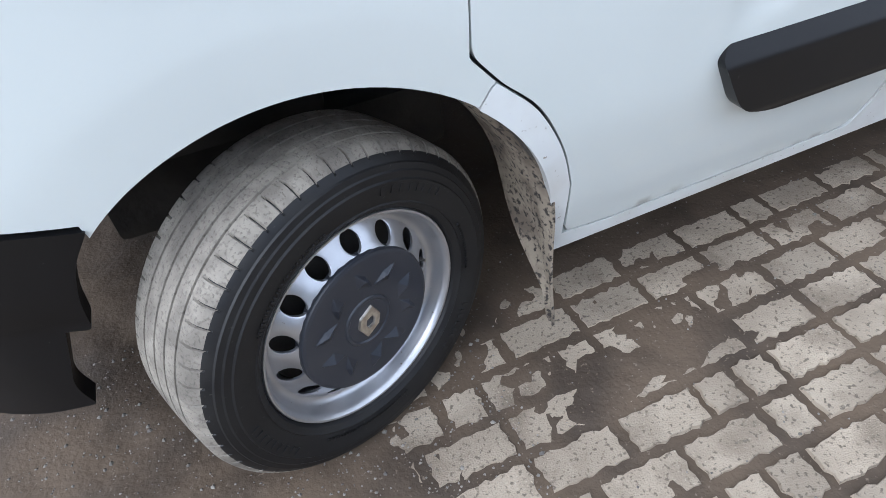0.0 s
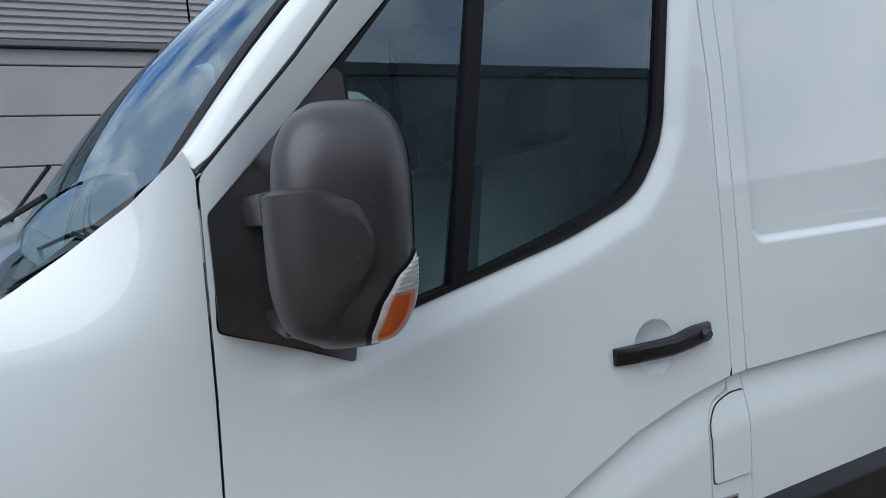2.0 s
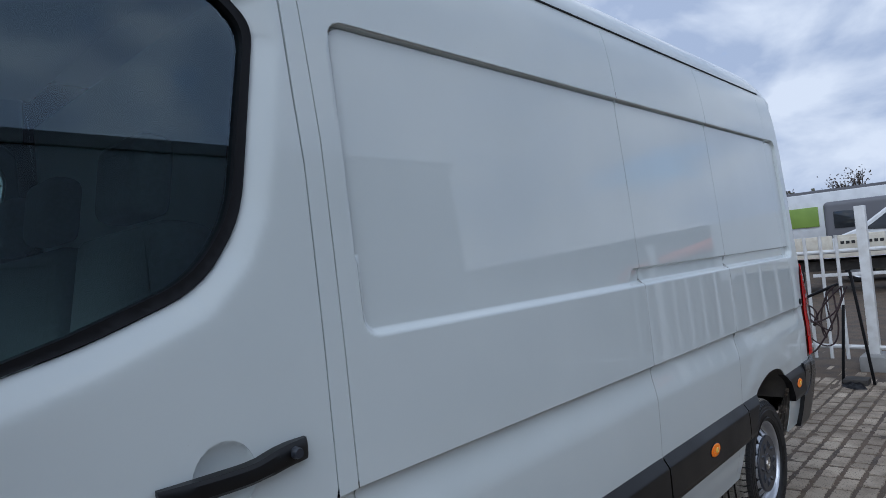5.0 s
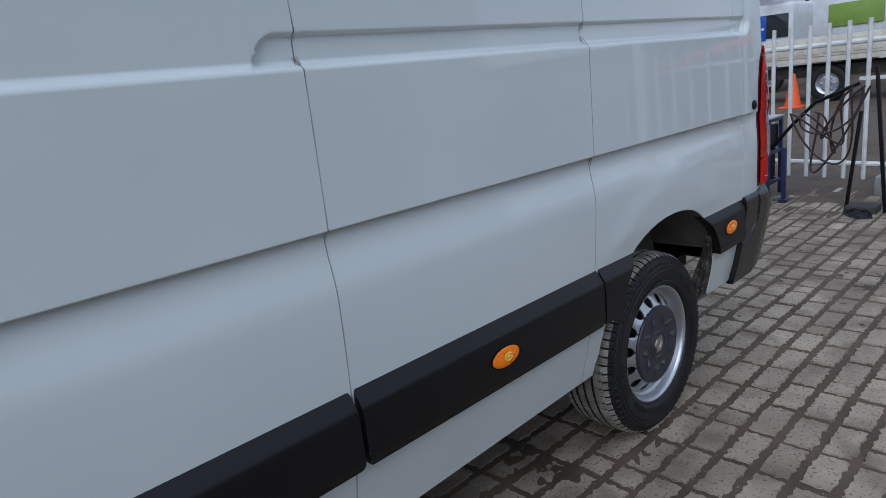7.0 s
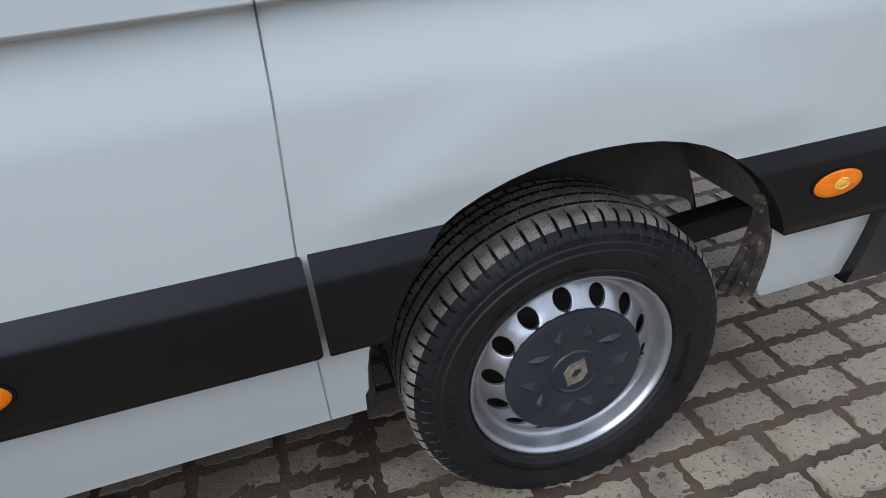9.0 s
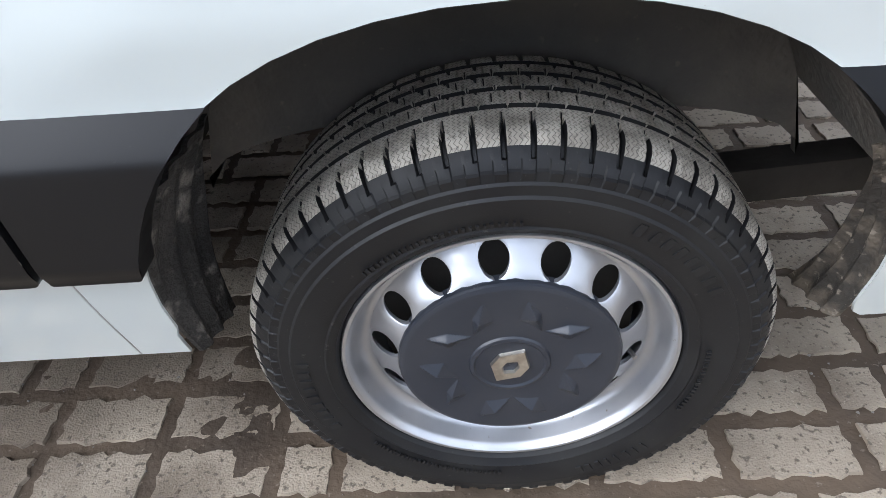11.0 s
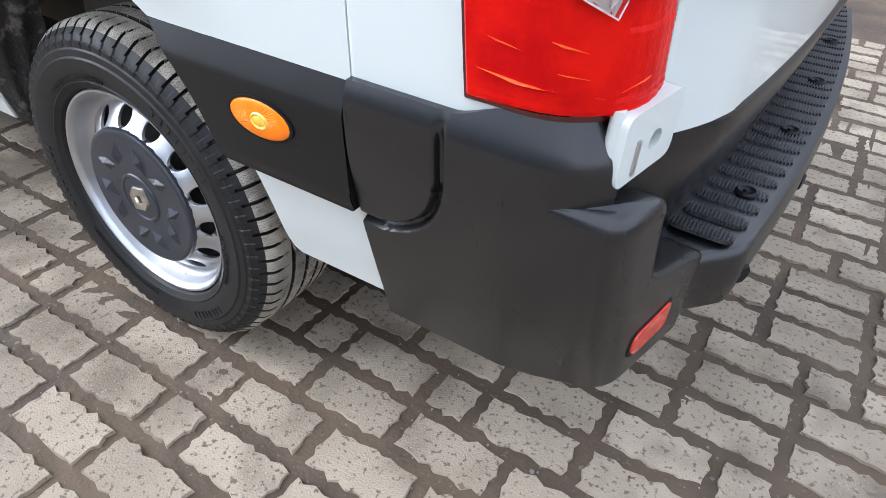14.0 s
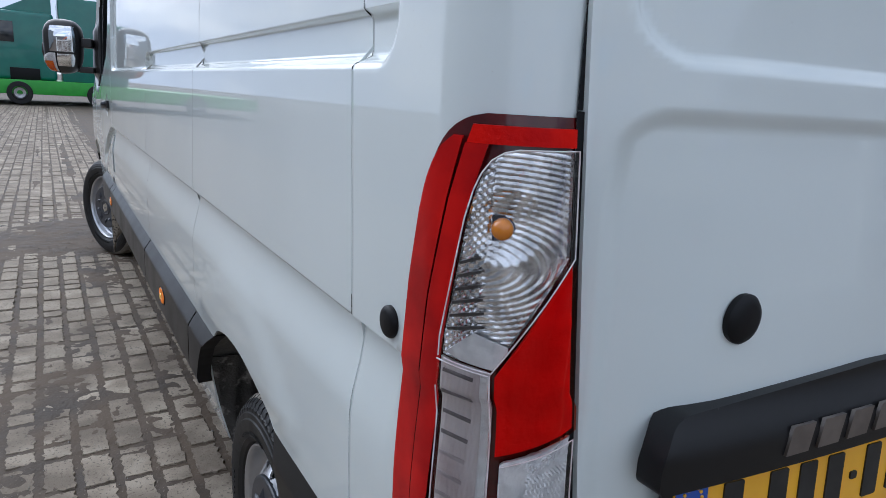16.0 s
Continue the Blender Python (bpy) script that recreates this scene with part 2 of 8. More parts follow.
PAVER = material("concrete_paver", (0.425, 0.356, 0.270), 0.86, second=(0.205, 0.166, 0.122), scale=5, mix_at=(0.50, 0.70), bump=0.8, bump_scale=240,
                 third=(0.15, 0.124, 0.094), third_scale=85, third_at=(0.57, 0.66), vary=0.16, fourth=(0.47, 0.41, 0.32), fourth_scale=210, fourth_at=(0.62, 0.72))
SOIL = material("packed_soil", (0.108, 0.077, 0.050), 0.85, second=(0.050, 0.035, 0.0225), scale=3.2, mix_at=(0.42, 0.66), bump=1.0, bump_scale=70,
                third=(0.17, 0.135, 0.10), third_scale=95, third_at=(0.64, 0.73), rough_var=-0.12)
GRIT = material("grit", (0.24, 0.22, 0.19), 0.9, second=(0.12, 0.11, 0.1), scale=40, vary=0.3)
WHITE_METAL = material("white_fence_paint", (0.74, 0.74, 0.72), 0.45, second=(0.62, 0.61, 0.58), scale=9, third=(0.3, 0.22, 0.15), third_scale=60,
                       third_at=(0.72, 0.78))
CLAD = material("grey_cladding", (0.385, 0.375, 0.375), 0.5, second=(0.35, 0.34, 0.34), scale=0.8)
CLAD_DARK = material("dark_cladding", (0.155, 0.155, 0.165), 0.45, second=(0.13, 0.13, 0.14), scale=0.7)
YARD_CLAD = material("pale_cladding", (0.28, 0.305, 0.315), 0.5, second=(0.245, 0.265, 0.275), scale=0.6)
CONCRETE = material("concrete", (0.30, 0.295, 0.28), 0.9, second=(0.22, 0.215, 0.2), scale=4, bump=0.4, bump_scale=80)
CREAM = material("cream_paint", (0.68, 0.64, 0.53), 0.45, second=(0.56, 0.51, 0.41), scale=6)
TRUCK_WHITE = material("truck_white", (0.76, 0.77, 0.77), 0.35, coat=0.4, second=(0.68, 0.69, 0.69), scale=3)
GREEN_TRUCK = material("green_truck_paint", (0.012, 0.145, 0.115), 0.35, coat=0.5, second=(0.016, 0.17, 0.13), scale=2)
GREEN_BRIGHT = material("bright_green_paint", (0.06, 0.40, 0.045), 0.45, second=(0.05, 0.34, 0.04), scale=3)
LIME = material("lime_panel", (0.24, 0.36, 0.06), 0.5, second=(0.21, 0.32, 0.05), scale=2)
ORANGE = material("orange_plastic", (0.85, 0.13, 0.02), 0.5, second=(0.72, 0.10, 0.02), scale=8)
CART_BLUE = material("blue_cart_paint", (0.022, 0.026, 0.095), 0.4, second=(0.03, 0.032, 0.075), scale=14)
WINDOW_DARK = material("dark_window", (0.02, 0.024, 0.028), 0.06, coat=0.6, second=(0.03, 0.034, 0.038), scale=2)
BARK = material("bark", (0.07, 0.055, 0.042), 0.9, second=(0.045, 0.036, 0.028), scale=12)
LEAF = material("winter_foliage", (0.055, 0.058, 0.035), 0.8, second=(0.085, 0.07, 0.045), scale=3, vary=0.3)
GREY_TYRE = material("grey_tyre", (0.20, 0.19, 0.17), 0.85, second=(0.14, 0.13, 0.12), scale=18)
CABLE = material("cable_rubber", (0.035, 0.02, 0.022), 0.55, second=(0.05, 0.03, 0.03), scale=30)


def add_dirt(m, colour, spread):
    """Brown dirt trodden over the blocks; spread gives its amount at places along the van."""
    n, l = m.node_tree.nodes, m.node_tree.links
    p = n["Principled BSDF"]
    old = p.inputs["Base Color"].links[0].from_socket
    geo, sep, mr, along, ns, rp, mul, mx = (n.new("ShaderNode" + k) for k in ("NewGeometry", "SeparateXYZ", "MapRange", "ValToRGB", "TexNoise", "ValToRGB", "Math", "MixRGB"))
    l.new(geo.outputs["Position"], sep.inputs[0])
    l.new(sep.outputs["X"], mr.inputs["Value"])
    mr.inputs["From Min"].default_value, mr.inputs["From Max"].default_value = -10, 10
    l.new(mr.outputs["Result"], along.inputs["Fac"])
    while len(along.color_ramp.elements) < len(spread):
        along.color_ramp.elements.new(0.5)
    for e, (x, amount) in zip(along.color_ramp.elements, spread):
        e.position, e.color = (x + 10) / 20, (amount, amount, amount, 1)
    ns.inputs["Scale"].default_value, ns.inputs["Detail"].default_value = 3.6, 8.0
    l.new(geo.outputs["Position"], ns.inputs["Vector"])
    rp.color_ramp.elements[0].position, rp.color_ramp.elements[1].position = 0.34, 0.60
    l.new(ns.outputs["Fac"], rp.inputs["Fac"])
    mul.operation = "MULTIPLY"
    l.new(rp.outputs["Color"], mul.inputs[0])
    l.new(along.outputs["Color"], mul.inputs[1])
    l.new(mul.outputs[0], mx.inputs["Fac"])
    l.new(old, mx.inputs["Color1"])
    mx.inputs["Color2"].default_value = (*colour, 1)
    l.new(mx.outputs["Color"], p.inputs["Base Color"])


add_dirt(PAVER, (0.135, 0.104, 0.073), ((-9, 0.85), (-1.5, 0.6), (0.3, 0.4), (1.2, 0.5), (2.2, 0.8), (3.9, 0.8), (4.6, 0.35), (5.2, 0.3), (6.0, 0.6), (8, 0.85)))

# ---- building tools ----
from mathutils.geometry import delaunay_2d_cdt

origin = {}


def thing(name, place, label, category, group="", kind=""):
    """An Empty at the base of a thing, to which its parts are parented."""
    ob = new(name)
    ob.empty_display_size = 0.1
    ob.location = place
    origin[ob] = Vector(place)
    return tagged(ob, label, category, group, kind)


def mesh_from(bm, material_, smooth=True, angle=35):
    me = bpy.data.meshes.new("mesh")
    bmesh.ops.recalc_face_normals(bm, faces=bm.faces)
    bm.to_mesh(me)
    bm.free()
    finish(me, material_, smooth, angle)
    return me


def finish(me, material_, smooth=True, angle=35):
    for m in material_ if isinstance(material_, (list, tuple)) else (material_,):
        me.materials.append(m)
    if smooth:
        me.polygons.foreach_set("use_smooth", [True] * len(me.polygons))
        me.set_sharp_from_angle(angle=radians(angle))
    return me


def put(name, me, parent=None, label="", place=None):
    """Links a mesh given in world metres; it becomes a part of parent, with its origin at place or at its middle."""
    ob = new(name, me)
    if place is None:
        co = np.empty(len(me.vertices) * 3)
        me.vertices.foreach_get("co", co)
        co = co.reshape(-1, 3)
        place = Vector((co.min(0) + co.max(0)) / 2)
        me.transform(Matrix.Translation(-place))
    place = Vector(place)
    origin[ob] = place
    ob.parent = parent
    ob.location = place - (origin[parent] if parent else Vector())
    if label:
        ob["label"] = label
    return ob


def part(name, bm, material_, parent, label="", smooth=True, angle=35):
    return put(name, mesh_from(bm, material_, smooth, angle), parent, label)


def alone(name, bm, material_, label, category, group="", kind="", smooth=True, angle=35):
    return tagged(put(name, mesh_from(bm, material_, smooth, angle)), label, category, group, kind)


def box(bm, lo, hi, bevel=0.0, turn=None, segments=2):
    """A box from corner to corner, its edges rounded by bevel, turned about its middle."""
    lo, hi = Vector(lo), Vector(hi)
    mid = (lo + hi) / 2
    size = hi - lo
    own = bmesh.new()
    bmesh.ops.create_cube(own, size=1.0, matrix=Matrix.Diagonal((*size, 1)))
    if bevel:
        bmesh.ops.bevel(own, geom=own.edges[:], offset=min(bevel, min(size) * 0.45), segments=segments, profile=0.6, affect="EDGES")
    m = Matrix.Translation(mid) @ (turn or Matrix.Identity(4))
    own.transform(m)
    absorb(bm, own)
    return bm


def absorb(bm, own, index=None):
    lookup = {v: bm.verts.new(v.co) for v in own.verts}
    for f in own.faces:
        try:
            g = bm.faces.new([lookup[v] for v in f.verts])
            g.material_index = f.material_index if index is None else index
        except ValueError:
            pass
    own.free()


def tube(bm, points, radius, sides=8, closed=False):
    """A round bar along a line of points."""
    pts = [Vector(p) for p in points]
    rings = []
    up = Vector((0.13, 0.21, 1)).normalized()
    for i, p in enumerate(pts):
        a, b = pts[max(i - 1, 0)], pts[min(i + 1, len(pts) - 1)]
        d = (b - a).normalized()
        s = d.cross(up)
        if s.length < 0.05:
            s = d.cross(Vector((1, 0, 0)))
        s.normalize()
        u = s.cross(d).normalized()
        r = radius[i] if isinstance(radius, (list, tuple)) else radius
        rings.append([bm.verts.new(p + r * (math.cos(2 * math.pi * k / sides) * s + math.sin(2 * math.pi * k / sides) * u)) for k in range(sides)])
    for a, b in zip(rings, rings[1:]):
        for k in range(sides):
            bm.faces.new((a[k], a[(k + 1) % sides], b[(k + 1) % sides], b[k]))
    for ring in (rings[0], rings[-1]):
        bm.faces.new(ring)
    return bm


def lathe(bm, profile, centre, steps=64, index=0, sweep=None):
    """Turns a profile of (radius, y) about the y axis through centre."""
    c = Vector(centre)
    rings = []
    for k in range(steps):
        a = 2 * math.pi * k / steps
        rings.append([bm.verts.new(c + Vector((r * math.cos(a), y, r * math.sin(a)))) for r, y in profile])
    for k in range(steps):
        a, b = rings[k], rings[(k + 1) % steps]
        for j in range(len(profile) - 1):
            f = bm.faces.new((a[j], a[j + 1], b[j + 1], b[j]))
            f.material_index = index
    return bm


def sheet(bm, rows, index=0):
    """A skin over rows of points."""
    vs = [[bm.verts.new(p) for p in row] for row in rows]
    for a, b in zip(vs, vs[1:]):
        for k in range(len(a) - 1):
            f = bm.faces.new((a[k], a[k + 1], b[k + 1], b[k]))
            f.material_index = index
    return vs


def thicken(bm, faces, vector):
    """Gives a skin a back at an offset, and closes its rim."""
    made = bmesh.ops.extrude_face_region(bm, geom=faces)
    bmesh.ops.translate(bm, vec=vector, verts=[g for g in made["geom"] if isinstance(g, bmesh.types.BMVert)])


def smoothstep(a, b, v):
    t = min(1.0, max(0.0, (v - a) / (b - a)))
    return t * t * (3 - 2 * t)


def lerp_table(v, xs, ys):
    return float(np.interp(v, xs, ys))


def rounded(points, radius, steps=5):
    """A polygon's corners rounded; radius one for all or one a corner."""
    out = []
    n = len(points)
    for i in range(n):
        p0, p1, p2 = Vector(points[i - 1]), Vector(points[i]), Vector(points[(i + 1) % n])
        r = radius[i] if isinstance(radius, (list, tuple)) else radius
        d0, d2 = p0 - p1, p2 - p1
        r0 = min(r, d0.length * 0.45, d2.length * 0.45)
        if r0 < 1e-4:
            out.append(tuple(p1))
            continue
        a, b = p1 + d0.normalized() * r0, p1 + d2.normalized() * r0
        for k in range(steps + 1):
            t = k / steps
            q = a * (1 - t) ** 2 + p1 * 2 * t * (1 - t) + b * t * t
            out.append(tuple(q))
    return out


def inside(poly, x, z):
    hit = False
    for (x0, z0), (x1, z1) in zip(poly, poly[1:] + poly[:1]):
        if (z0 > z) != (z1 > z) and x < (x1 - x0) * (z - z0) / (z1 - z0) + x0:
            hit = not hit
    return hit


def clip(poly, axis, value, keep_less):
    out = []
    for p, q in zip(poly, poly[1:] + poly[:1]):
        a, b = p[axis], q[axis]
        pin, qin = (a <= value, b <= value) if keep_less else (a >= value, b >= value)
        if pin:
            out.append(p)
        if pin != qin:
            t = (value - a) / (b - a)
            out.append((p[0] + t * (q[0] - p[0]), p[1] + t * (q[1] - p[1])))
    return out


def area(poly):
    return 0.5 * sum(x0 * z1 - x1 * z0 for (x0, z0), (x1, z1) in zip(poly, poly[1:] + poly[:1]))


def resample(poly, step=0.03):
    out = []
    for p, q in zip(poly, poly[1:] + poly[:1]):
        n = max(1, int(math.dist(p, q) / step))
        out += [(p[0] + (q[0] - p[0]) * k / n, p[1] + (q[1] - p[1]) * k / n) for k in range(n)]
    return out


def lines(*spans):
    """Grid lines from spans of (from, to, step)."""
    out = set()
    for a, b, s in spans:
        n = max(1, round((b - a) / s))
        out |= {round(a + (b - a) * k / n, 4) for k in range(n + 1)}
    out = sorted(out)
    kept = [out[0]]
    for v in out[1:]:
        if v - kept[-1] > 0.0025:
            kept.append(v)
    return kept


GRID_X = lines((-0.9, 0.25, 0.04), (0.25, 1.6, 0.013), (1.6, 2.8, 0.06), (2.82, 2.95, 0.01), (2.95, 5.0, 0.06), (5.0, 5.04, 0.005), (5.04, 5.12, 0.02), (1.555, 1.62, 0.008))
GRID_Z = lines((0.25, 2.5, 0.03), (0.85, 1.13, 0.004), (1.085, 1.125, 0.003), (1.40, 1.50, 0.005), (2.11, 2.16, 0.004), (2.128, 2.150, 0.0026), (1.28, 1.7, 0.018))


def panel_mesh(outline, surface, material_, holes=(), offset=0.0, flange=0.02, far=False, gx=None, gz=None, width=2.07):
    """A sheet-metal panel: the outline in (x, z) laid on the body's surface y = surface(x, z), with its rim turned inwards."""
    gx, gz = gx or GRID_X, gz or GRID_Z
    outline = list(outline)
    if area(outline) < 0:
        outline.reverse()
    loops = [outline]
    key = list(outline)
    for h in holes:
        h = list(h)
        if area(h) > 0:
            h.reverse()
        loops.append(h)
        i, j = min(((i, j) for i in range(len(key)) for j in range(len(h))), key=lambda ij: math.dist(key[ij[0]], h[ij[1]]))
        key = key[: i + 1] + h[j:] + h[: j + 1] + key[i:]
    x0, x1 = min(p[0] for p in outline), max(p[0] for p in outline)
    z0, z1 = min(p[1] for p in outline), max(p[1] for p in outline)
    xs = [x0 - 1e-3] + [v for v in gx if x0 < v < x1] + [x1 + 1e-3]
    zs = [z0 - 1e-3] + [v for v in gz if z0 < v < z1] + [z1 + 1e-3]
    verts, faces, norms, index = [], [], [], {}

    def vert(x, z):
        k = (round(x, 5), round(z, 5))
        if k not in index:
            e = 0.0012
            y = surface(x, z)
            fx, fz = (surface(x + e, z) - surface(x - e, z)) / (2 * e), (surface(x, z + e) - surface(x, z - e)) / (2 * e)
            nv = Vector((fx, -1, fz)).normalized()
            y += offset
            index[k] = len(verts)
            verts.append((x, width - y if far else y, z))
            norms.append((nv.x, -nv.y, nv.z) if far else tuple(nv))
        return index[k]

    if holes:
        flat, edges = [], []
        for loop in loops:
            ring = resample(loop)
            base = len(flat)
            flat += [Vector(p) for p in ring]
            edges += [(base + i, base + (i + 1) % len(ring)) for i in range(len(ring))]
        rim = np.array([(p.x, p.y) for p in flat])
        for x in xs[1:-1]:
            for z in zs[1:-1]:
                if inside(outline, x, z) and not any(inside(h, x, z) for h in holes) and ((rim[:, 0] - x) ** 2 + (rim[:, 1] - z) ** 2).min() > 5e-5:
                    flat.append(Vector((x, z)))
        got = delaunay_2d_cdt(flat, edges, [], 0, 1e-6)
        for tri in got[2]:
            c = sum((got[0][i] for i in tri), Vector((0, 0))) / 3
            if inside(outline, c.x, c.y) and not any(inside(h, c.x, c.y) for h in holes):
                faces.append([vert(got[0][i].x, got[0][i].y) for i in tri])
    else:
        segs = [(min(p[0], q[0]), max(p[0], q[0]), min(p[1], q[1]), max(p[1], q[1])) for p, q in zip(key, key[1:] + key[:1])]
        sa = np.array(segs)
        for ax, bx in zip(xs, xs[1:]):
            col = sa[(sa[:, 0] <= bx) & (sa[:, 1] >= ax)]
            strip = None
            for az, bz in zip(zs, zs[1:]):
                if len(col) and ((col[:, 2] <= bz) & (col[:, 3] >= az)).any():
                    if strip is None:
                        strip = clip(clip(key, 0, ax, False), 0, bx, True)
                    cell = clip(clip(strip, 1, az, False), 1, bz, True) if strip else []
                    ids = []
                    for p in cell:
                        v = vert(*p)
                        if not ids or ids[-1] != v:
                            ids.append(v)
                    while len(ids) > 1 and ids[0] == ids[-1]:
                        ids.pop()
                    if len(ids) >= 3 and len(set(ids)) >= 3:
                        if len(set(ids)) == len(ids):
                            faces.append(ids)
                        else:
                            pts = [(verts[i][0], verts[i][2]) for i in ids]
                            from_ids = bridge_split(ids)
                            faces.extend(f for f in from_ids if len(f) >= 3)
                elif inside(key, (ax + bx) / 2, (az + bz) / 2):
                    faces.append([vert(ax, az), vert(bx, az), vert(bx, bz), vert(ax, bz)])
    for loop in loops:
        loop = resample(loop)
        n = len(loop)
        base = len(verts)
        for i, (x, z) in enumerate(loop):
            (xa, za), (xb, zb) = loop[i - 1], loop[(i + 1) % n]
            out = Vector((zb - za, 0, -(xb - xa))).normalized()
            y = surface(x, z) + offset
            for back in (0.0, flange):
                verts.append((x, width - y - back if far else y + back, z))
                norms.append(tuple(out))
        for i in range(n):
            a, b = base + 2 * i, base + 2 * ((i + 1) % n)
            faces.append([a, a + 1, b + 1, b])
    if far:
        faces = [f[::-1] for f in faces]
    me = bpy.data.meshes.new("panel")
    me.from_pydata(verts, [], faces)
    me.update()
    me.polygons.foreach_set("use_smooth", [True] * len(me.polygons))
    me.normals_split_custom_set_from_vertices(norms)
    me.materials.append(material_)
    return me


def bridge_split(ids):
    """Splits a loop that touches itself into loops that do not."""
    done, stack = [], []
    for v in ids:
        if v in stack:
            i = stack.index(v)
            done.append(stack[i:])
            stack = stack[:i]
        stack.append(v)
    done.append(stack)
    return done


def text_mesh(words, height, depth=0.001, spacing=1.0):
    """Letters as a mesh in the x-z plane, from the origin to the right, facing -y."""
    cu = bpy.data.curves.new("letters", "FONT")
    cu.body, cu.size, cu.extrude, cu.space_character = words, height, depth, spacing
    ob = bpy.data.objects.new("letters", cu)
    scene.collection.objects.link(ob)
    dg = bpy.context.evaluated_depsgraph_get()
    me = bpy.data.meshes.new_from_object(ob.evaluated_get(dg))
    bpy.data.objects.remove(ob)
    me.transform(Matrix.Rotation(radians(90), 4, "X"))
    return me

# ---- the van: shape of its side ----
WIDTH = 2.07
CREASE_X = [0.771, 0.784, 0.827, 0.994, 1.156, 1.33, 1.452, 1.521, 1.8]
CREASE_Z = [0.79, 0.862, 0.898, 0.972, 1.041, 1.087, 1.108, 1.113, 1.113]
BODY_Z = [0.28, 0.34, 0.40, 0.48, 0.57, 0.68, 0.80, 0.95, 1.10, 1.25, 1.42, 1.60, 1.90, 2.17, 2.30, 2.40, 2.46, 2.52]
BODY_Y = [0.105, 0.088, 0.072, 0.051, 0.032, 0.013, 0.005, 0.001, 0.003, 0.006, 0.010, 0.017, 0.032, 0.050, 0.064, 0.082, 0.102, 0.14]
WINDOW = rounded([(0.305, 1.60), (0.538, 1.848), (0.762, 2.084), (0.90, 2.178), (1.31, 2.178), (1.394, 2.10), (1.316, 1.69), (1.222, 1.562), (1.02, 1.488),
                  (0.64, 1.392), (0.53, 1.356), (0.524, 1.318), (0.294, 1.41)], [0.01, 0, 0.12, 0.14, 0.07, 0.07, 0.14, 0.13, 0.05, 0.05, 0.01, 0.01, 0.01])
_slope = np.gradient(BODY_Y, BODY_Z)


def base_y(z):
    """Smooth curve through the section of the body side."""
    i = min(max(int(np.searchsorted(BODY_Z, z)) - 1, 0), len(BODY_Z) - 2)
    h = BODY_Z[i + 1] - BODY_Z[i]
    t = (z - BODY_Z[i]) / h
    if t < 0:
        return BODY_Y[0] + (z - BODY_Z[0]) * _slope[0]
    if t > 1:
        return BODY_Y[-1] + (z - BODY_Z[-1]) * _slope[-1]
    return ((1 + 2 * t) * (1 - t) ** 2 * BODY_Y[i] + t * (1 - t) ** 2 * h * _slope[i]
            + t * t * (3 - 2 * t) * BODY_Y[i + 1] + t * t * (t - 1) * h * _slope[i + 1])


def box_depth(x, z, x0, x1, z0, z1, r):
    """How far inside a rounded rectangle a point lies (negative outside)."""
    cx, cz = (x0 + x1) / 2, (z0 + z1) / 2
    qx, qz = abs(x - cx) - (x1 - x0) / 2 + r, abs(z - cz) - (z1 - z0) / 2 + r
    return -(math.hypot(max(qx, 0), max(qz, 0)) + min(max(qx, qz), 0) - r)


def outside_distance(poly, x, z):
    if inside(poly, x, z):
        return 0.0
    best = 9.0
    for (ax, az), (bx, bz) in zip(poly, poly[1:] + poly[:1]):
        dx, dz = bx - ax, bz - az
        t = max(0.0, min(1.0, ((x - ax) * dx + (z - az) * dz) / (dx * dx + dz * dz + 1e-12)))
        best = min(best, math.hypot(x - ax - t * dx, z - az - t * dz))
    return best


WINDOW_COARSE = [(0.305, 1.60), (0.762, 2.084), (0.82, 2.14), (0.90, 2.166), (1.30, 2.166), (1.36, 2.13), (1.376, 2.06), (1.31, 1.73), (1.265, 1.64), (1.19, 1.565), (1.02, 1.50),
                 (0.64, 1.392), (0.53, 1.356), (0.40, 1.36), (0.294, 1.41)]


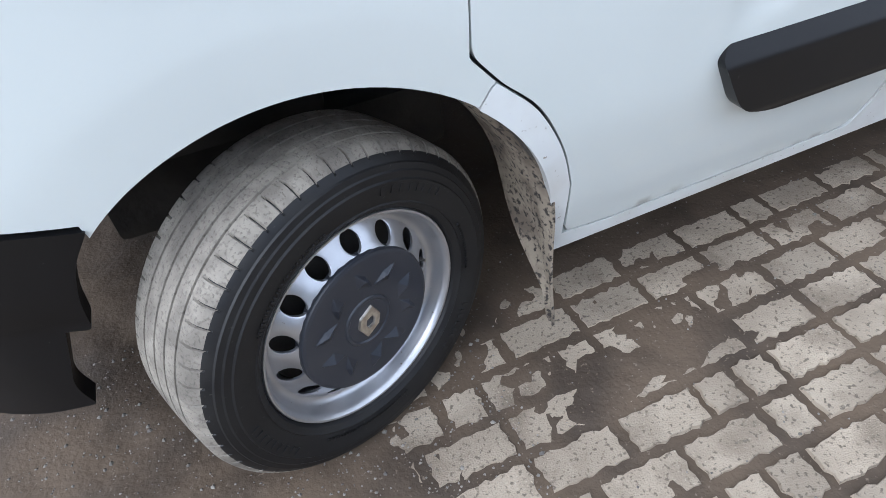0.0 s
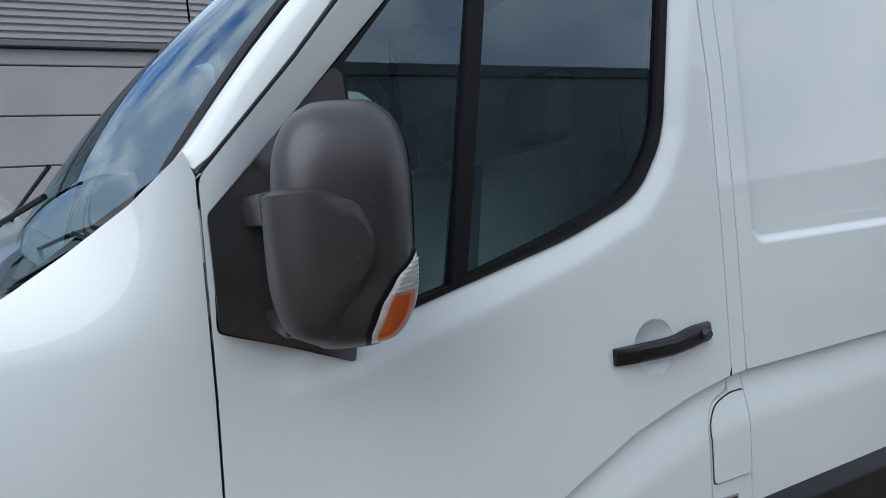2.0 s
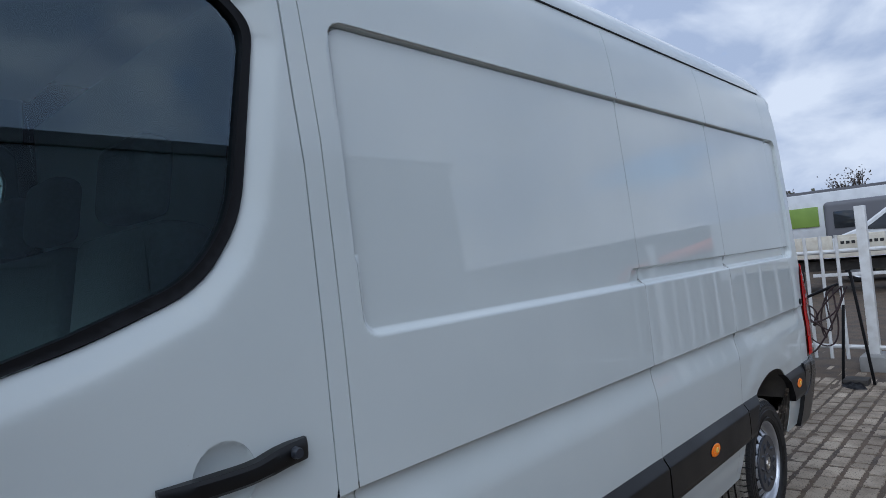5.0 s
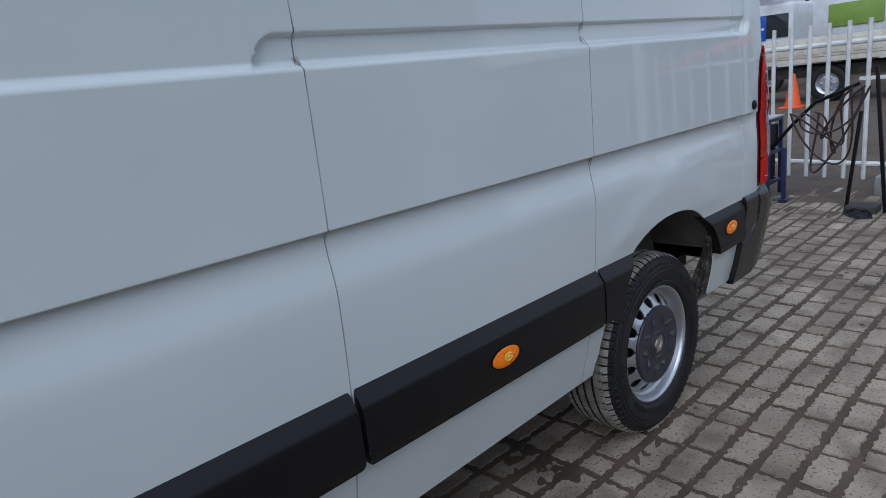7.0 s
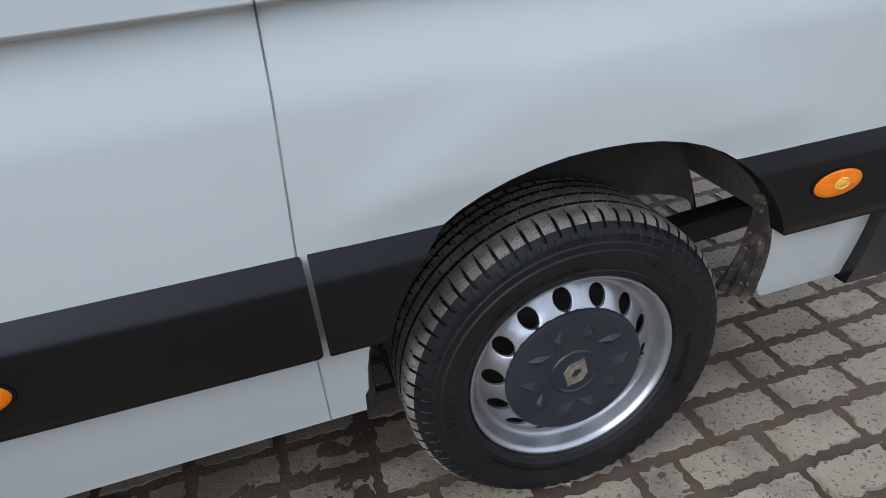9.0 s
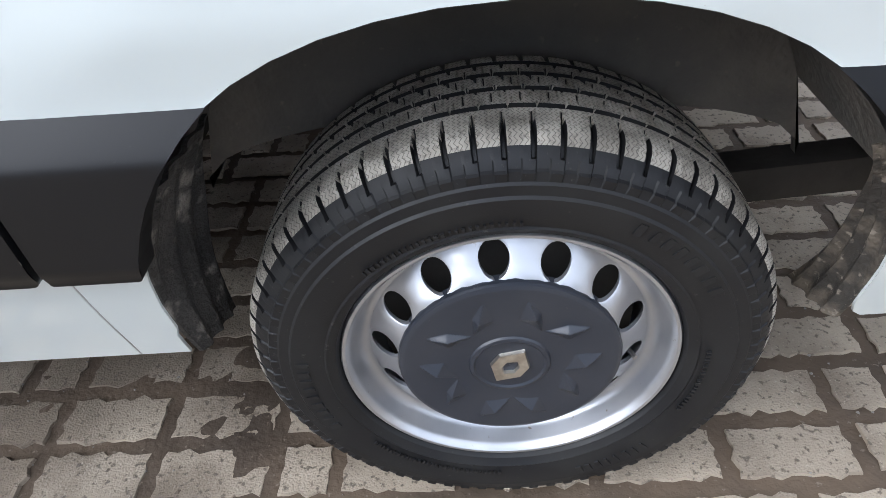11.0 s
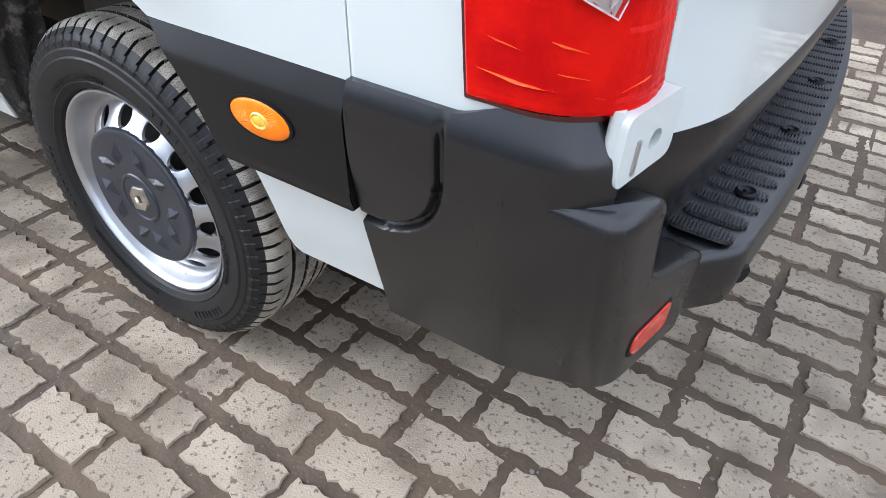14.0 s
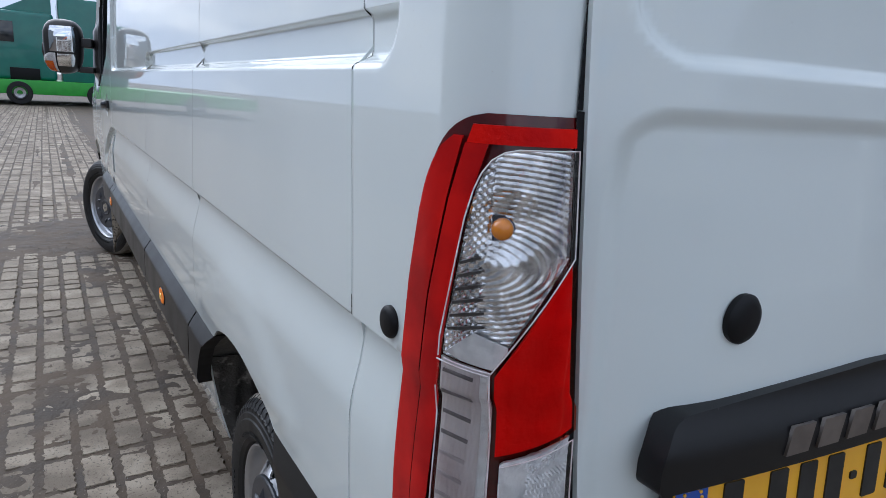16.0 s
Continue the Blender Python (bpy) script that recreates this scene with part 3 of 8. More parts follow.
def side_y(x, z):
    y = base_y(z)
    # the groove under the waist line, which sweeps down across the front door
    if x > 0.771 and z < 1.12:
        line = float(np.interp(x, CREASE_X, CREASE_Z))
        d = line - z
        if 0 < d < 0.14:
            amount = 0.019 * smoothstep(0.772, 0.95, x) * (1 - 0.8 * smoothstep(5.04, 5.09, x))
            y += amount * (smoothstep(0, 0.005 + 0.022 * (1 - smoothstep(0.82, 1.0, x)), d) * (1 - smoothstep(0.010 + 0.02 * (1 - smoothstep(0.82, 1.0, x)), 0.14, d)))
    # the sunk field along the load bay, and the runner channel in its lower edge
    if x > 1.5 and 1.38 < z < 2.2:
        d = box_depth(x, z, 1.572, 5.02, 1.418, 2.146, 0.05)
        lower = smoothstep(0.0, 0.020, d) if z < 1.6 else smoothstep(0.0, 0.0045, d)
        y += 0.015 * lower
        if z > 1.9:
            y += 0.014 * smoothstep(0.0, 0.0025, d) * (1 - smoothstep(0.005, 0.010, d))
        if x > 2.8 and z < 1.55:
            d = box_depth(x + max(0.0, 1.487 - z) * 0.45, z, 2.895, 5.02, 1.40, 1.488, 0.03)
            y += 0.013 * smoothstep(0.0, 0.007, d) * smoothstep(1.422, 1.436, z)
    # the shoulder round the cab window
    if x < 1.5 and z > 1.25:
        d = outside_distance(WINDOW_COARSE, x, z)
        e = 0.064 - d
        y += 0.39 * 0.5 * (e + math.sqrt(e * e + 0.00006)) * smoothstep(0.29, 0.42, x)
    # front wing: flare over the arch, roll towards the bonnet, taper to the nose
    if x < 0.6:
        r = math.hypot(x + 0.03, z - 0.43)
        if z > 0.42:
            e = 0.590 - r
            y += 0.07 * 0.5 * (e + math.sqrt(e * e + 0.00005)) * (1 - smoothstep(0.2, 0.42, x))
        if x < 0.32 and z > 1.15:
            y += (0.55 * (z - 1.15) ** 2 + 0.10 * smoothstep(1.40, 1.62, z)) * (1 - smoothstep(-0.08, 0.287, x))
        if x < -0.15:
            y += 0.42 * (-0.15 - x) ** 2
    # shallow swell over the rear wheel
    if x > 3.85 and 0.75 < z < 1.1:
        r = math.hypot((x - 4.335) / 0.41, (z - 0.43) / 0.425)
        y -= 0.007 * (1 - smoothstep(1.18, 1.42, r)) * smoothstep(0.775, 0.84, z)
    return y


def rear_x(z):
    return 5.257 - 0.065 * (min(z, 1.7) - 1.05) - 0.5 * max(0.0, z - 2.2) ** 2


CORNER_R = 0.09


def corner(u, z, out=0.0, r_add=0.0):
    """A point of the body's rear corner: u metres along it from the last seam, z up, out metres proud of it."""
    straight = (rear_x(z) - 0.03) - CORNER_R - 4.945
    if u <= straight:
        x = 4.945 + u
        return Vector((x, side_y(min(x, 5.10), z) - out, z))
    a = (u - straight) / CORNER_R
    ys = side_y(5.10, z)
    if a > math.pi / 2:
        return Vector(((rear_x(z) - 0.03) + out, ys + CORNER_R + (a - math.pi / 2) * CORNER_R, z))
    return Vector(((rear_x(z) - 0.03) - CORNER_R + (CORNER_R + out) * math.sin(a), ys + CORNER_R - (CORNER_R + out) * math.cos(a), z))


def arc(cx, cz, rx, rz, a0, a1, n=28):
    return [(cx + rx * math.cos(radians(a0 + (a1 - a0) * k / n)), cz + rz * math.sin(radians(a0 + (a1 - a0) * k / n))) for k in range(n + 1)]


ARCH_RX, ARCH_RZ, ARCH_P = 0.408, 0.415, 2.22


def rear_arch(a0, a1, n=28, add=0.0):
    """The rear wheel opening, a little squarer than an ellipse."""
    out = []
    for k in range(n + 1):
        a = radians(a0 + (a1 - a0) * k / n)
        c, w = math.cos(a), math.sin(a)
        out.append((4.335 + math.copysign(abs(c) ** (2 / ARCH_P), c) * (ARCH_RX + add), 0.43 + math.copysign(abs(w) ** (2 / ARCH_P), w) * (ARCH_RZ + add)))
    return out


def arch_half(z, add=0.0):
    """Half the width of the rear wheel opening at height z."""
    return (ARCH_RX + add) * max(0.0, 1 - (abs(z - 0.43) / (ARCH_RZ + add)) ** ARCH_P) ** (1 / ARCH_P)


van = thing("panel_van", (2.2, 1.035, 0.0), "long white high-roof panel van with black plastic rub strips", "van")
rear_lip = [(3.919, 0.43)] + rear_arch(178, 2) + [(4.745, 0.43)]


def sill_z(x):
    return 0.318 + 0.0195 * (x - 0.45)


def flowing(pts, n=4):
    """A smooth line through points."""
    p = [2 * Vector(pts[0]) - Vector(pts[1])] + [Vector(q) for q in pts] + [2 * Vector(pts[-1]) - Vector(pts[-2])]
    out = []
    for i in range(1, len(p) - 2):
        for k in range(n):
            t = k / n
            q = 0.5 * (2 * p[i] + (p[i + 1] - p[i - 1]) * t + (2 * p[i - 1] - 5 * p[i] + 4 * p[i + 1] - p[i + 2]) * t * t + (3 * p[i] - p[i - 1] - 3 * p[i + 1] + p[i + 2]) * t ** 3)
            out.append(tuple(q))
    return out + [tuple(pts[-1])]


# door outline, used with a gap all round
DOOR_FOOT = flowing([(0.485, 0.548), (0.452, 0.655), (0.395, 0.765), (0.32, 0.838)])
DOOR = rounded([(0.268, 0.90), (0.285, 1.30), (0.293, 1.662), (0.47, 1.855), (0.66, 2.078), (0.80, 2.192), (0.93, 2.232), (1.40, 2.236), (1.447, 2.18),
                (1.454, 1.984), (1.464, 1.80), (1.461, 1.075), (1.40, 1.055), (1.372, 1.0), (1.372, 0.50), (1.345, 0.384), (0.62, 0.372), (0.497, 0.384)] + DOOR_FOOT,
               [0.022, 0, 0.02, 0, 0, 0.08, 0.08, 0.03, 0.03, 0, 0, 0.02, 0.03, 0.03, 0.05, 0.06, 0, 0.02] + [0] * (len(DOOR_FOOT) - 1) + [0.012])


def grow(poly, d):
    """The polygon with its edges moved outwards by d."""
    sign = 1 if area(poly) > 0 else -1
    out = []
    n = len(poly)
    for i in range(n):
        a, p, b = Vector(poly[i - 1]), Vector(poly[i]), Vector(poly[(i + 1) % n])
        e0, e1 = (p - a), (b - p)
        if e0.length < 1e-6 or e1.length < 1e-6:
            continue
        n0, n1 = Vector((e0.y, -e0.x)).normalized(), Vector((e1.y, -e1.x)).normalized()
        m = n0 + n1
        k = m.length_squared
        off = m * (2 / k) if k > 0.3 else n0
        out.append(tuple(p + off * d * sign))
    return out


arch_front = arc(-0.03, 0.43, 0.482, 0.482, 135, -8)
WING = [(-0.372, 0.80), (-0.82, 0.87), (-0.84, 1.12), (-0.55, 1.27), (-0.25, 1.40), (0.0, 1.50), (0.09, 1.558), (0.19, 1.628), (0.2745, 1.705), (0.2885, 1.664),
        (0.2805, 1.30), (0.2638, 0.899), (0.2675, 0.8915), (0.3085, 0.8432), (0.298, 0.833), (0.281, 0.807)] + [p for p in arc(-0.03, 0.43, 0.482, 0.482, 50.5, 134.5)]
SILL = [(0.2842, 0.8045), (0.302, 0.831), (0.311, 0.8385)] + flowing([(0.481, 0.547), (0.448, 0.6535), (0.391, 0.7605), (0.3225, 0.8288)])[::-1] + [(0.490, 0.376), (0.62, 0.365), (1.345, 0.377), (1.378, 0.45), (1.378, 0.744),
        (1.514, 0.744), (1.514, sill_z(1.51)), (0.45, sill_z(0.45)), (0.448, 0.43)] + [p for p in arc(-0.03, 0.43, 0.478, 0.478, 2, 49.7)]
PILLAR = [(1.378, 0.748), (1.378, 1.0), (1.404, 1.049), (1.464, 1.069), (1.468, 1.80), (1.459, 1.99), (1.4530, 2.182), (1.444, 2.196), (1.428, 2.216), (1.414, 2.232), (1.404, 2.2400), (1.4935, 2.2405), (1.497, 2.19), (1.514, 1.86), (1.514, 0.748)]
FRONT_PANEL = [(1.5175, sill_z(1.52)), (1.5175, 1.86), (1.5005, 2.19), (1.480, 2.452), (2.9585, 2.452), (2.9665, 1.50), (2.9535, 1.0), (2.9465, sill_z(2.95))]
MID_PANEL = [(2.9495, sill_z(2.95)), (2.9565, 1.0), (2.9695, 1.50), (2.9615, 2.452), (3.8835, 2.452), (3.8985, 1.50), (3.8755, 1.0), (3.8535, 0.7), (3.8495, sill_z(3.85))]
REAR_PANEL = [(3.8525, sill_z(3.85)), (3.8565, 0.7), (3.8785, 1.0), (3.9015, 1.50), (3.8865, 2.452), (4.8600, 2.452), (4.8625, 2.0), (4.8825, 1.6), (4.9275, 1.2), (4.9425, 1.05), (4.9425, 0.76), (4.953, 0.60), (4.960, 0.404), (4.765, 0.40)] + [(4.752, 0.41)] + rear_lip[::-1] + [(3.918, sill_z(3.92))]

FAR_X, FAR_Z = lines((-0.9, 5.1, 0.15)), lines((0.25, 2.5, 0.08))


DISH = arc(1.222, 1.222, 0.062, 0.066, 0, 352, 40)


def body_panels():
    cut = dict(flange=0.022)
    for name, outline, mat in (("front_wing", WING, PAINT), ("sill", SILL, PAINT_DIRTY), ("pillar_panel", PILLAR, PAINT), ("side_panel", FRONT_PANEL, PAINT),
                               ("side_panel", MID_PANEL, PAINT), ("side_panel", REAR_PANEL, PAINT)):
        put(name, panel_mesh(outline, side_y, mat, flange=0.005 if outline is REAR_PANEL else 0.022), van)
        put(name, panel_mesh(outline, side_y, mat, far=True, gx=FAR_X, gz=FAR_Z, **cut), van)
    split = 1.296
    fine_x, fine_z = lines((0.25, 1.5, 0.012)), lines((1.2, 2.25, 0.012))
    upper, lower = clip(clip(DOOR, 1, split, False), 1, 9.0, True), clip(DOOR, 1, split, True)
    door = put("front_door", panel_mesh(upper, side_y, PAINT, holes=[WINDOW], gx=fine_x, gz=fine_z, **cut), van, "white cab door with a black door handle")
    put("door_skin", panel_mesh(lower, side_y, PAINT, holes=[DISH], **cut), door)
    put("passenger_door", panel_mesh(DOOR, side_y, PAINT, holes=[WINDOW], far=True, gx=FAR_X, gz=FAR_Z, **cut), van)
    # dark sheet behind the joints
    shell = [(0.478, 0.42), (0.455, 0.62), (0.40, 0.74), (0.30, 0.855), (0.262, 0.90), (0.262, 1.64), (0.30, 1.668), (0.47, 1.857), (0.66, 2.08), (0.80, 2.194), (0.93, 2.236), (1.47, 2.243), (1.47, 2.5), (4.95, 2.45), (4.95, 0.44), (4.80, 0.44)] + \
            arc(4.335, 0.43, 0.44, 0.455, 2, 178) + [(3.87, 0.44), (0.50, 0.38)]
    back = grow(WINDOW, 0.020)
    for far in (False, True):
        put("inner_frame", panel_mesh(shell, side_y, GAP, holes=[back], offset=0.021, flange=0.004, far=far, gx=FAR_X, gz=FAR_Z), van)
    return door


door = body_panels()
PANE_F = rounded([(0.872, 2.150), (0.752, 2.070), (0.562, 1.853), (0.585, 1.394), (0.731, 1.428)], [0.005, 0.10, 0.01, 0.02, 0.005])
PANE_R = rounded([(0.907, 2.156), (1.296, 2.158), (1.372, 2.09), (1.294, 1.70), (1.206, 1.583), (1.0, 1.508), (0.768, 1.440)], [0.005, 0.06, 0.06, 0.12, 0.10, 0, 0.005])
MIRROR_FOOT = rounded([(0.299, 1.602), (0.540, 1.846), (0.556, 1.836), (0.578, 1.400), (0.533, 1.376), (0.521, 1.322), (0.298, 1.413)], 0.008)
put("window_seal", panel_mesh(grow(WINDOW, -0.003), side_y, SEAL, holes=[PANE_F, PANE_R], offset=-0.007, flange=0.035), door, "black rubber window surround")
for pane in (PANE_F, PANE_R):
    put("window_pane", panel_mesh(grow(pane, 0.004), lambda x, z: base_y(z) + 0.022, CAB_GLASS, offset=0.010, flange=0.004), door, "dark tinted side window pane")
put("divider_bar", panel_mesh([(0.873, 2.150), (0.906, 2.157), (0.767, 1.438), (0.732, 1.428)], lambda x, z: base_y(z) + 0.022, SEAL, offset=-0.004, flange=0.025), door)
for far_pane in (PANE_F, PANE_R):
    put("passenger_window", panel_mesh(grow(far_pane, 0.03), lambda x, z: base_y(z) + 0.022, CAB_GLASS, offset=0.010, flange=0.004, far=True, gx=FAR_X, gz=FAR_Z), van)
put("mirror_base", panel_mesh(MIRROR_FOOT, lambda x, z: side_y(x, z) - 0.012 - 0.03 * smoothstep(0.0, 0.12, box_depth(x, z, 0.30, 0.60, 1.34, 1.78, 0.1)), MIRROR_PLASTIC, flange=0.03), van,
    "black plastic mirror foot on the door")

# fuel flap and sticker on the pillar
FLAP = rounded([(1.383, 0.858), (1.382, 1.0), (1.410, 1.043), (1.465, 1.062), (1.510, 1.062), (1.510, 0.856)], [0.01, 0.03, 0.03, 0.02, 0.004, 0.01])
put("fuel_flap", panel_mesh(FLAP, side_y, PAINT, offset=-0.0045, flange=0.006), van, "white fuel filler flap")
put("fuel_flap_gap", panel_mesh(grow(FLAP, 0.0035), side_y, GAP, offset=-0.0010, flange=0.001), van)
put("sticker", panel_mesh([(1.384, 0.778), (1.384, 0.816), (1.464, 0.812), (1.464, 0.774)], side_y, material("sticker_grey", (0.30, 0.30, 0.31), 0.4, second=(0.24, 0.24, 0.25), scale=30), offset=-0.002, flange=0.002), van, "small grey sticker with a dark mark")
put("sticker_mark", panel_mesh([(1.388, 0.782), (1.388, 0.812), (1.412, 0.811), (1.412, 0.781)], side_y, BLACK_INK, offset=-0.003, flange=0.001), van)
for zz in (0.800, 0.785):
    put("sticker_bar", panel_mesh([(1.418, zz), (1.418, zz + 0.008), (1.458, zz + 0.007), (1.458, zz - 0.001)], side_y, BLACK_INK, offset=-0.003, flange=0.001), van)

# door handle in its round dish
put("handle_dish", panel_mesh(grow(DISH, 0.002), lambda x, z: side_y(x, z) + 0.019 * max(0.0, 1 - ((x - 1.222) ** 2 + (z - 1.222) ** 2) / 0.0041) ** 0.7, PAINT, offset=0.0006, flange=0.001,
                              gx=lines((1.1, 1.4, 0.008)), gz=lines((1.1, 1.4, 0.008))), door)
bm = bmesh.new()
rows = []
for k in range(25):
    t = k / 24
    x = 1.098 + 0.292 * t
    z = 1.222 + 0.012 * smoothstep(0.5, 0.9, t)
    lift = 0.030 * math.sin(math.pi * min(1, max(0, (t + 0.02) / 1.04))) ** 0.5 + 0.006
    h = 0.019 + 0.003 * smoothstep(0.6, 0.75, t)
    rows.append([(x, side_y(x, z) - lift * d, z + h * e) for d, e in ((0.15, -1), (0.8, -0.95), (1.0, -0.6), (1.04, 0), (1.0, 0.6), (0.8, 0.95), (0.15, 1))])
vs = sheet(bm, rows)
for row in (vs[0], vs[-1]):
    bm.faces.new(row)
bm.faces.new([r[0] for r in vs] + [r[-1] for r in vs[::-1]])
part("door_handle", bm, PLASTIC, door, "black plastic door handle")
bm = bmesh.new()
lathe(bm, [(0.0, -0.042), (0.009, -0.042), (0.011, -0.036), (0.012, -0.02)], (1.352, side_y(1.352, 1.236), 1.236), 18)
part("lock_cylinder", bm, CAP, door)

# ---- rub strips and side lamps ----
STRIP_TOP, STRIP_LOW = 0.776, 0.597


def strip_y(x, z):
    """Section of the rub strip: a sloping top edge, a flat face and a rounded foot."""
    t = STRIP_TOP - z
    e = 0.043 - t
    most = 0.032 - 0.011 * smoothstep(3.7, 4.8, x)
    proud = most - (most - 0.003) / 0.043 * 0.5 * (e + math.sqrt(e * e + 0.00002)) - 0.006 * smoothstep(0.155, 0.179, t)
    return 0.012 - proud


STRIP_Z = lines((0.586, 0.778, 0.006), (0.718, 0.746, 0.003))
STRIP_X = lines((0.7, 5.2, 0.05), (0.78, 0.95, 0.01))
STRIPS = [rounded([(0.782, 0.745), (0.806, 0.774), (1.370, 0.774), (1.370, 0.597), (0.93, 0.597), (0.852, 0.622), (0.812, 0.69)], [0.02, 0.02, 0.006, 0.006, 0.05, 0.05, 0.05]),
          rounded([(1.382, 0.597), (1.382, 0.774), (1.513, 0.774), (1.513, 0.597)], 0.006),
          rounded([(1.522, 0.597), (1.522, 0.774), (2.946, 0.774), (2.946, 0.597)], 0.012),
          rounded([(2.958, 0.597), (2.958, 0.774), (3.866, 0.774), (3.866, 0.597)], 0.012),
          rounded([(3.875, 0.597), (3.875, 0.774)] + [(4.335 - arch_half(z) + 0.002 + 0.075 * (0.774 - z), z) for z in (0.772, 0.75, 0.72, 0.69, 0.66, 0.63, 0.597)], 0.004),
          rounded([(4.946, 0.597), (4.936, 0.774)] + [(4.335 + arch_half(z) - 0.002 - 0.02 * (0.774 - z), z) for z in (0.772, 0.75, 0.72, 0.69, 0.66, 0.63, 0.597)], 0.004)]
strips = []
for outline in STRIPS:
    strips.append(put("rub_strip", panel_mesh(outline, strip_y, PLASTIC, flange=0.036, gx=STRIP_X, gz=STRIP_Z), van, "black grained plastic rub strip"))
for outline in STRIPS[:4]:
    put("rub_strip", panel_mesh(outline, strip_y, PLASTIC, flange=0.03, far=True, gx=FAR_X, gz=FAR_Z), van)


def side_lamp(x, z, parent):
    """An oval lamp: a dark rim, a fluted amber lens and a bulb on it, its glow painted as a paler colour."""
    bm = bmesh.new()
    y = strip_y(x, z)
    rows = []
    for k in range(15):
        r = 1 - k / 14
        flute = 0.0005 * (1 if 0.3 < r < 0.86 else 0)
        lift = 0.0055 * (1 - r * r) ** 0.5 + 0.00015 * (k % 2) * (1 if r < 0.86 else 0)
        rows.append([(x + 0.053 * r * math.cos(2 * math.pi * j / 96), y - 0.001 - lift - flute * (j % 2), z + 0.027 * r * math.sin(2 * math.pi * j / 96)) for j in range(97)])
    sheet(bm, rows)
    bmesh.ops.remove_doubles(bm, verts=bm.verts, dist=1e-5)
    lamp = part("side_marker_lamp", bm, AMBER, parent, "oval amber side marker lamp", angle=20)
    bm = bmesh.new()
    sheet(bm, [[(x + 0.053 * s * math.cos(2 * math.pi * j / 48), y - d, z + 0.027 * s * math.sin(2 * math.pi * j / 48)) for j in range(49)] for s, d in ((1.09, -0.001), (1.09, 0.0022), (1.0, 0.0026), (0.97, 0.0))])
    part("lamp_rim", bm, SEAL, lamp)
    bm = bmesh.new()
    sheet(bm, [[(x + 0.004 + 0.017 * s * math.cos(2 * math.pi * j / 28), y - d, z + 0.0125 * s * math.sin(2 * math.pi * j / 28)) for j in range(29)] for s, d in ((1.0, 0.0058), (0.8, 0.0082), (0.6, 0.0066), (0.35, 0.0086), (0.02, 0.0092))])
    part("lamp_bulb", bm, material_once("bulb_glow_glass"), lamp)


_once = {}


def material_once(name):
    if name not in _once:
        _once[name] = material(name, (0.98, 0.62, 0.06), 0.08, coat=1.0, second=(0.95, 0.45, 0.03), scale=200)
    return _once[name]


side_lamp(1.440, 0.672, strips[1])
side_lamp(3.405, 0.678, strips[3])
side_lamp(4.802, 0.687, strips[5])

# ---- roof, cab dome, windscreen ----


_top = sorted((p for p in DOOR if p[0] < 1.38 and p[1] > 1.66), key=lambda p: p[0])
JOINT_X = [0.30] + [p[0] - 0.002 for p in _top] + [1.5]
JOINT_Z = [1.672] + [p[1] + 0.0045 for p in _top] + [2.2415]


def door_line(x):
    """Height of the joint over the cab door."""
    return lerp_table(x, JOINT_X, JOINT_Z)


CROWN_X = [0.30, 0.50, 0.70, 0.90, 1.10, 1.30, 1.474, 1.60]
CROWN_Z = [2.057, 2.218, 2.370, 2.53, 2.680, 2.770, 2.792, 2.795]
_crown_slope = np.gradient(CROWN_Z, CROWN_X)


def crown(x):
    i = min(max(int(np.searchsorted(CROWN_X, x)) - 1, 0), len(CROWN_X) - 2)
    h = CROWN_X[i + 1] - CROWN_X[i]
    t = (x - CROWN_X[i]) / h
    return ((1 + 2 * t) * (1 - t) ** 2 * CROWN_Z[i] + t * (1 - t) ** 2 * h * _crown_slope[i]
            + t * t * (3 - 2 * t) * CROWN_Z[i + 1] + t * t * (t - 1) * h * _crown_slope[i + 1])


def dome(x, v):
    """A point of the cab roof: x along, v from the door joint (0) over the middle (0.5) to the far side (1)."""
    side = v if v <= 0.5 else 1 - v
    lo, hi = door_line(x), crown(x)
    turn = lo + 0.010 + max(0.0, 2.415 - lo) * smoothstep(0.98, 1.345, x)
    if side < 0.12:
        z = lo + (turn - lo) * side / 0.12
        y = base_y(z) + 0.001
    else:
        a = math.pi / 2 * min(1.0, (side - 0.12) / 0.38)
        n = 2 / 2.013
        ys = base_y(turn) + 0.001
        y = ys + (WIDTH / 2 - ys) * (1 - math.cos(a) ** n)
        z = turn + (hi - turn) * math.sin(a) ** n
    return Vector((x, y if v <= 0.5 else WIDTH - y, z))


def brow(v):
    """How far forward the cab roof reaches at v."""
    m = abs(v - 0.5) * 2
    return 0.542 + 0.408 * min(m, 0.615) ** 2.075


bm = bmesh.new()
V = [k / 100 for k in range(101)]


def dome_end(v):
    """The rear joint of the cab roof, which leans forward up the side."""
    return 1.494 - 0.018 * min(1.0, min(v, 1 - v) / 0.12)


rows = [[dome(brow(v) + (dome_end(v) - brow(v)) * (k / 40), v) for v in V] for k in range(41)]
sheet(bm, rows)
front_skin = set(bm.verts)
thicken(bm, bm.faces[:], (0, 0, -0.004))
for v in bm.verts:
    if v not in front_skin:
        v.co.y += 0.008 * max(-1.0, min(1.0, (WIDTH / 2 - v.co.y) / 0.4))
part("cab_roof", bm, PAINT, van, angle=60)
bm = bmesh.new()


def roof_row(x):
    pts = []
    for k in range(61):
        t = k / 60
        m = 1 - abs(2 * t - 1)
        q = dome(1.49, 0.12 + 0.38 * (0.04 + 0.96 * m))
        y, z = q.y, q.z
        drop = 0.5 * max(0.0, x - 4.85) ** 2
        pts.append((x, y if t <= 0.5 else WIDTH - y, z - drop))
    return pts


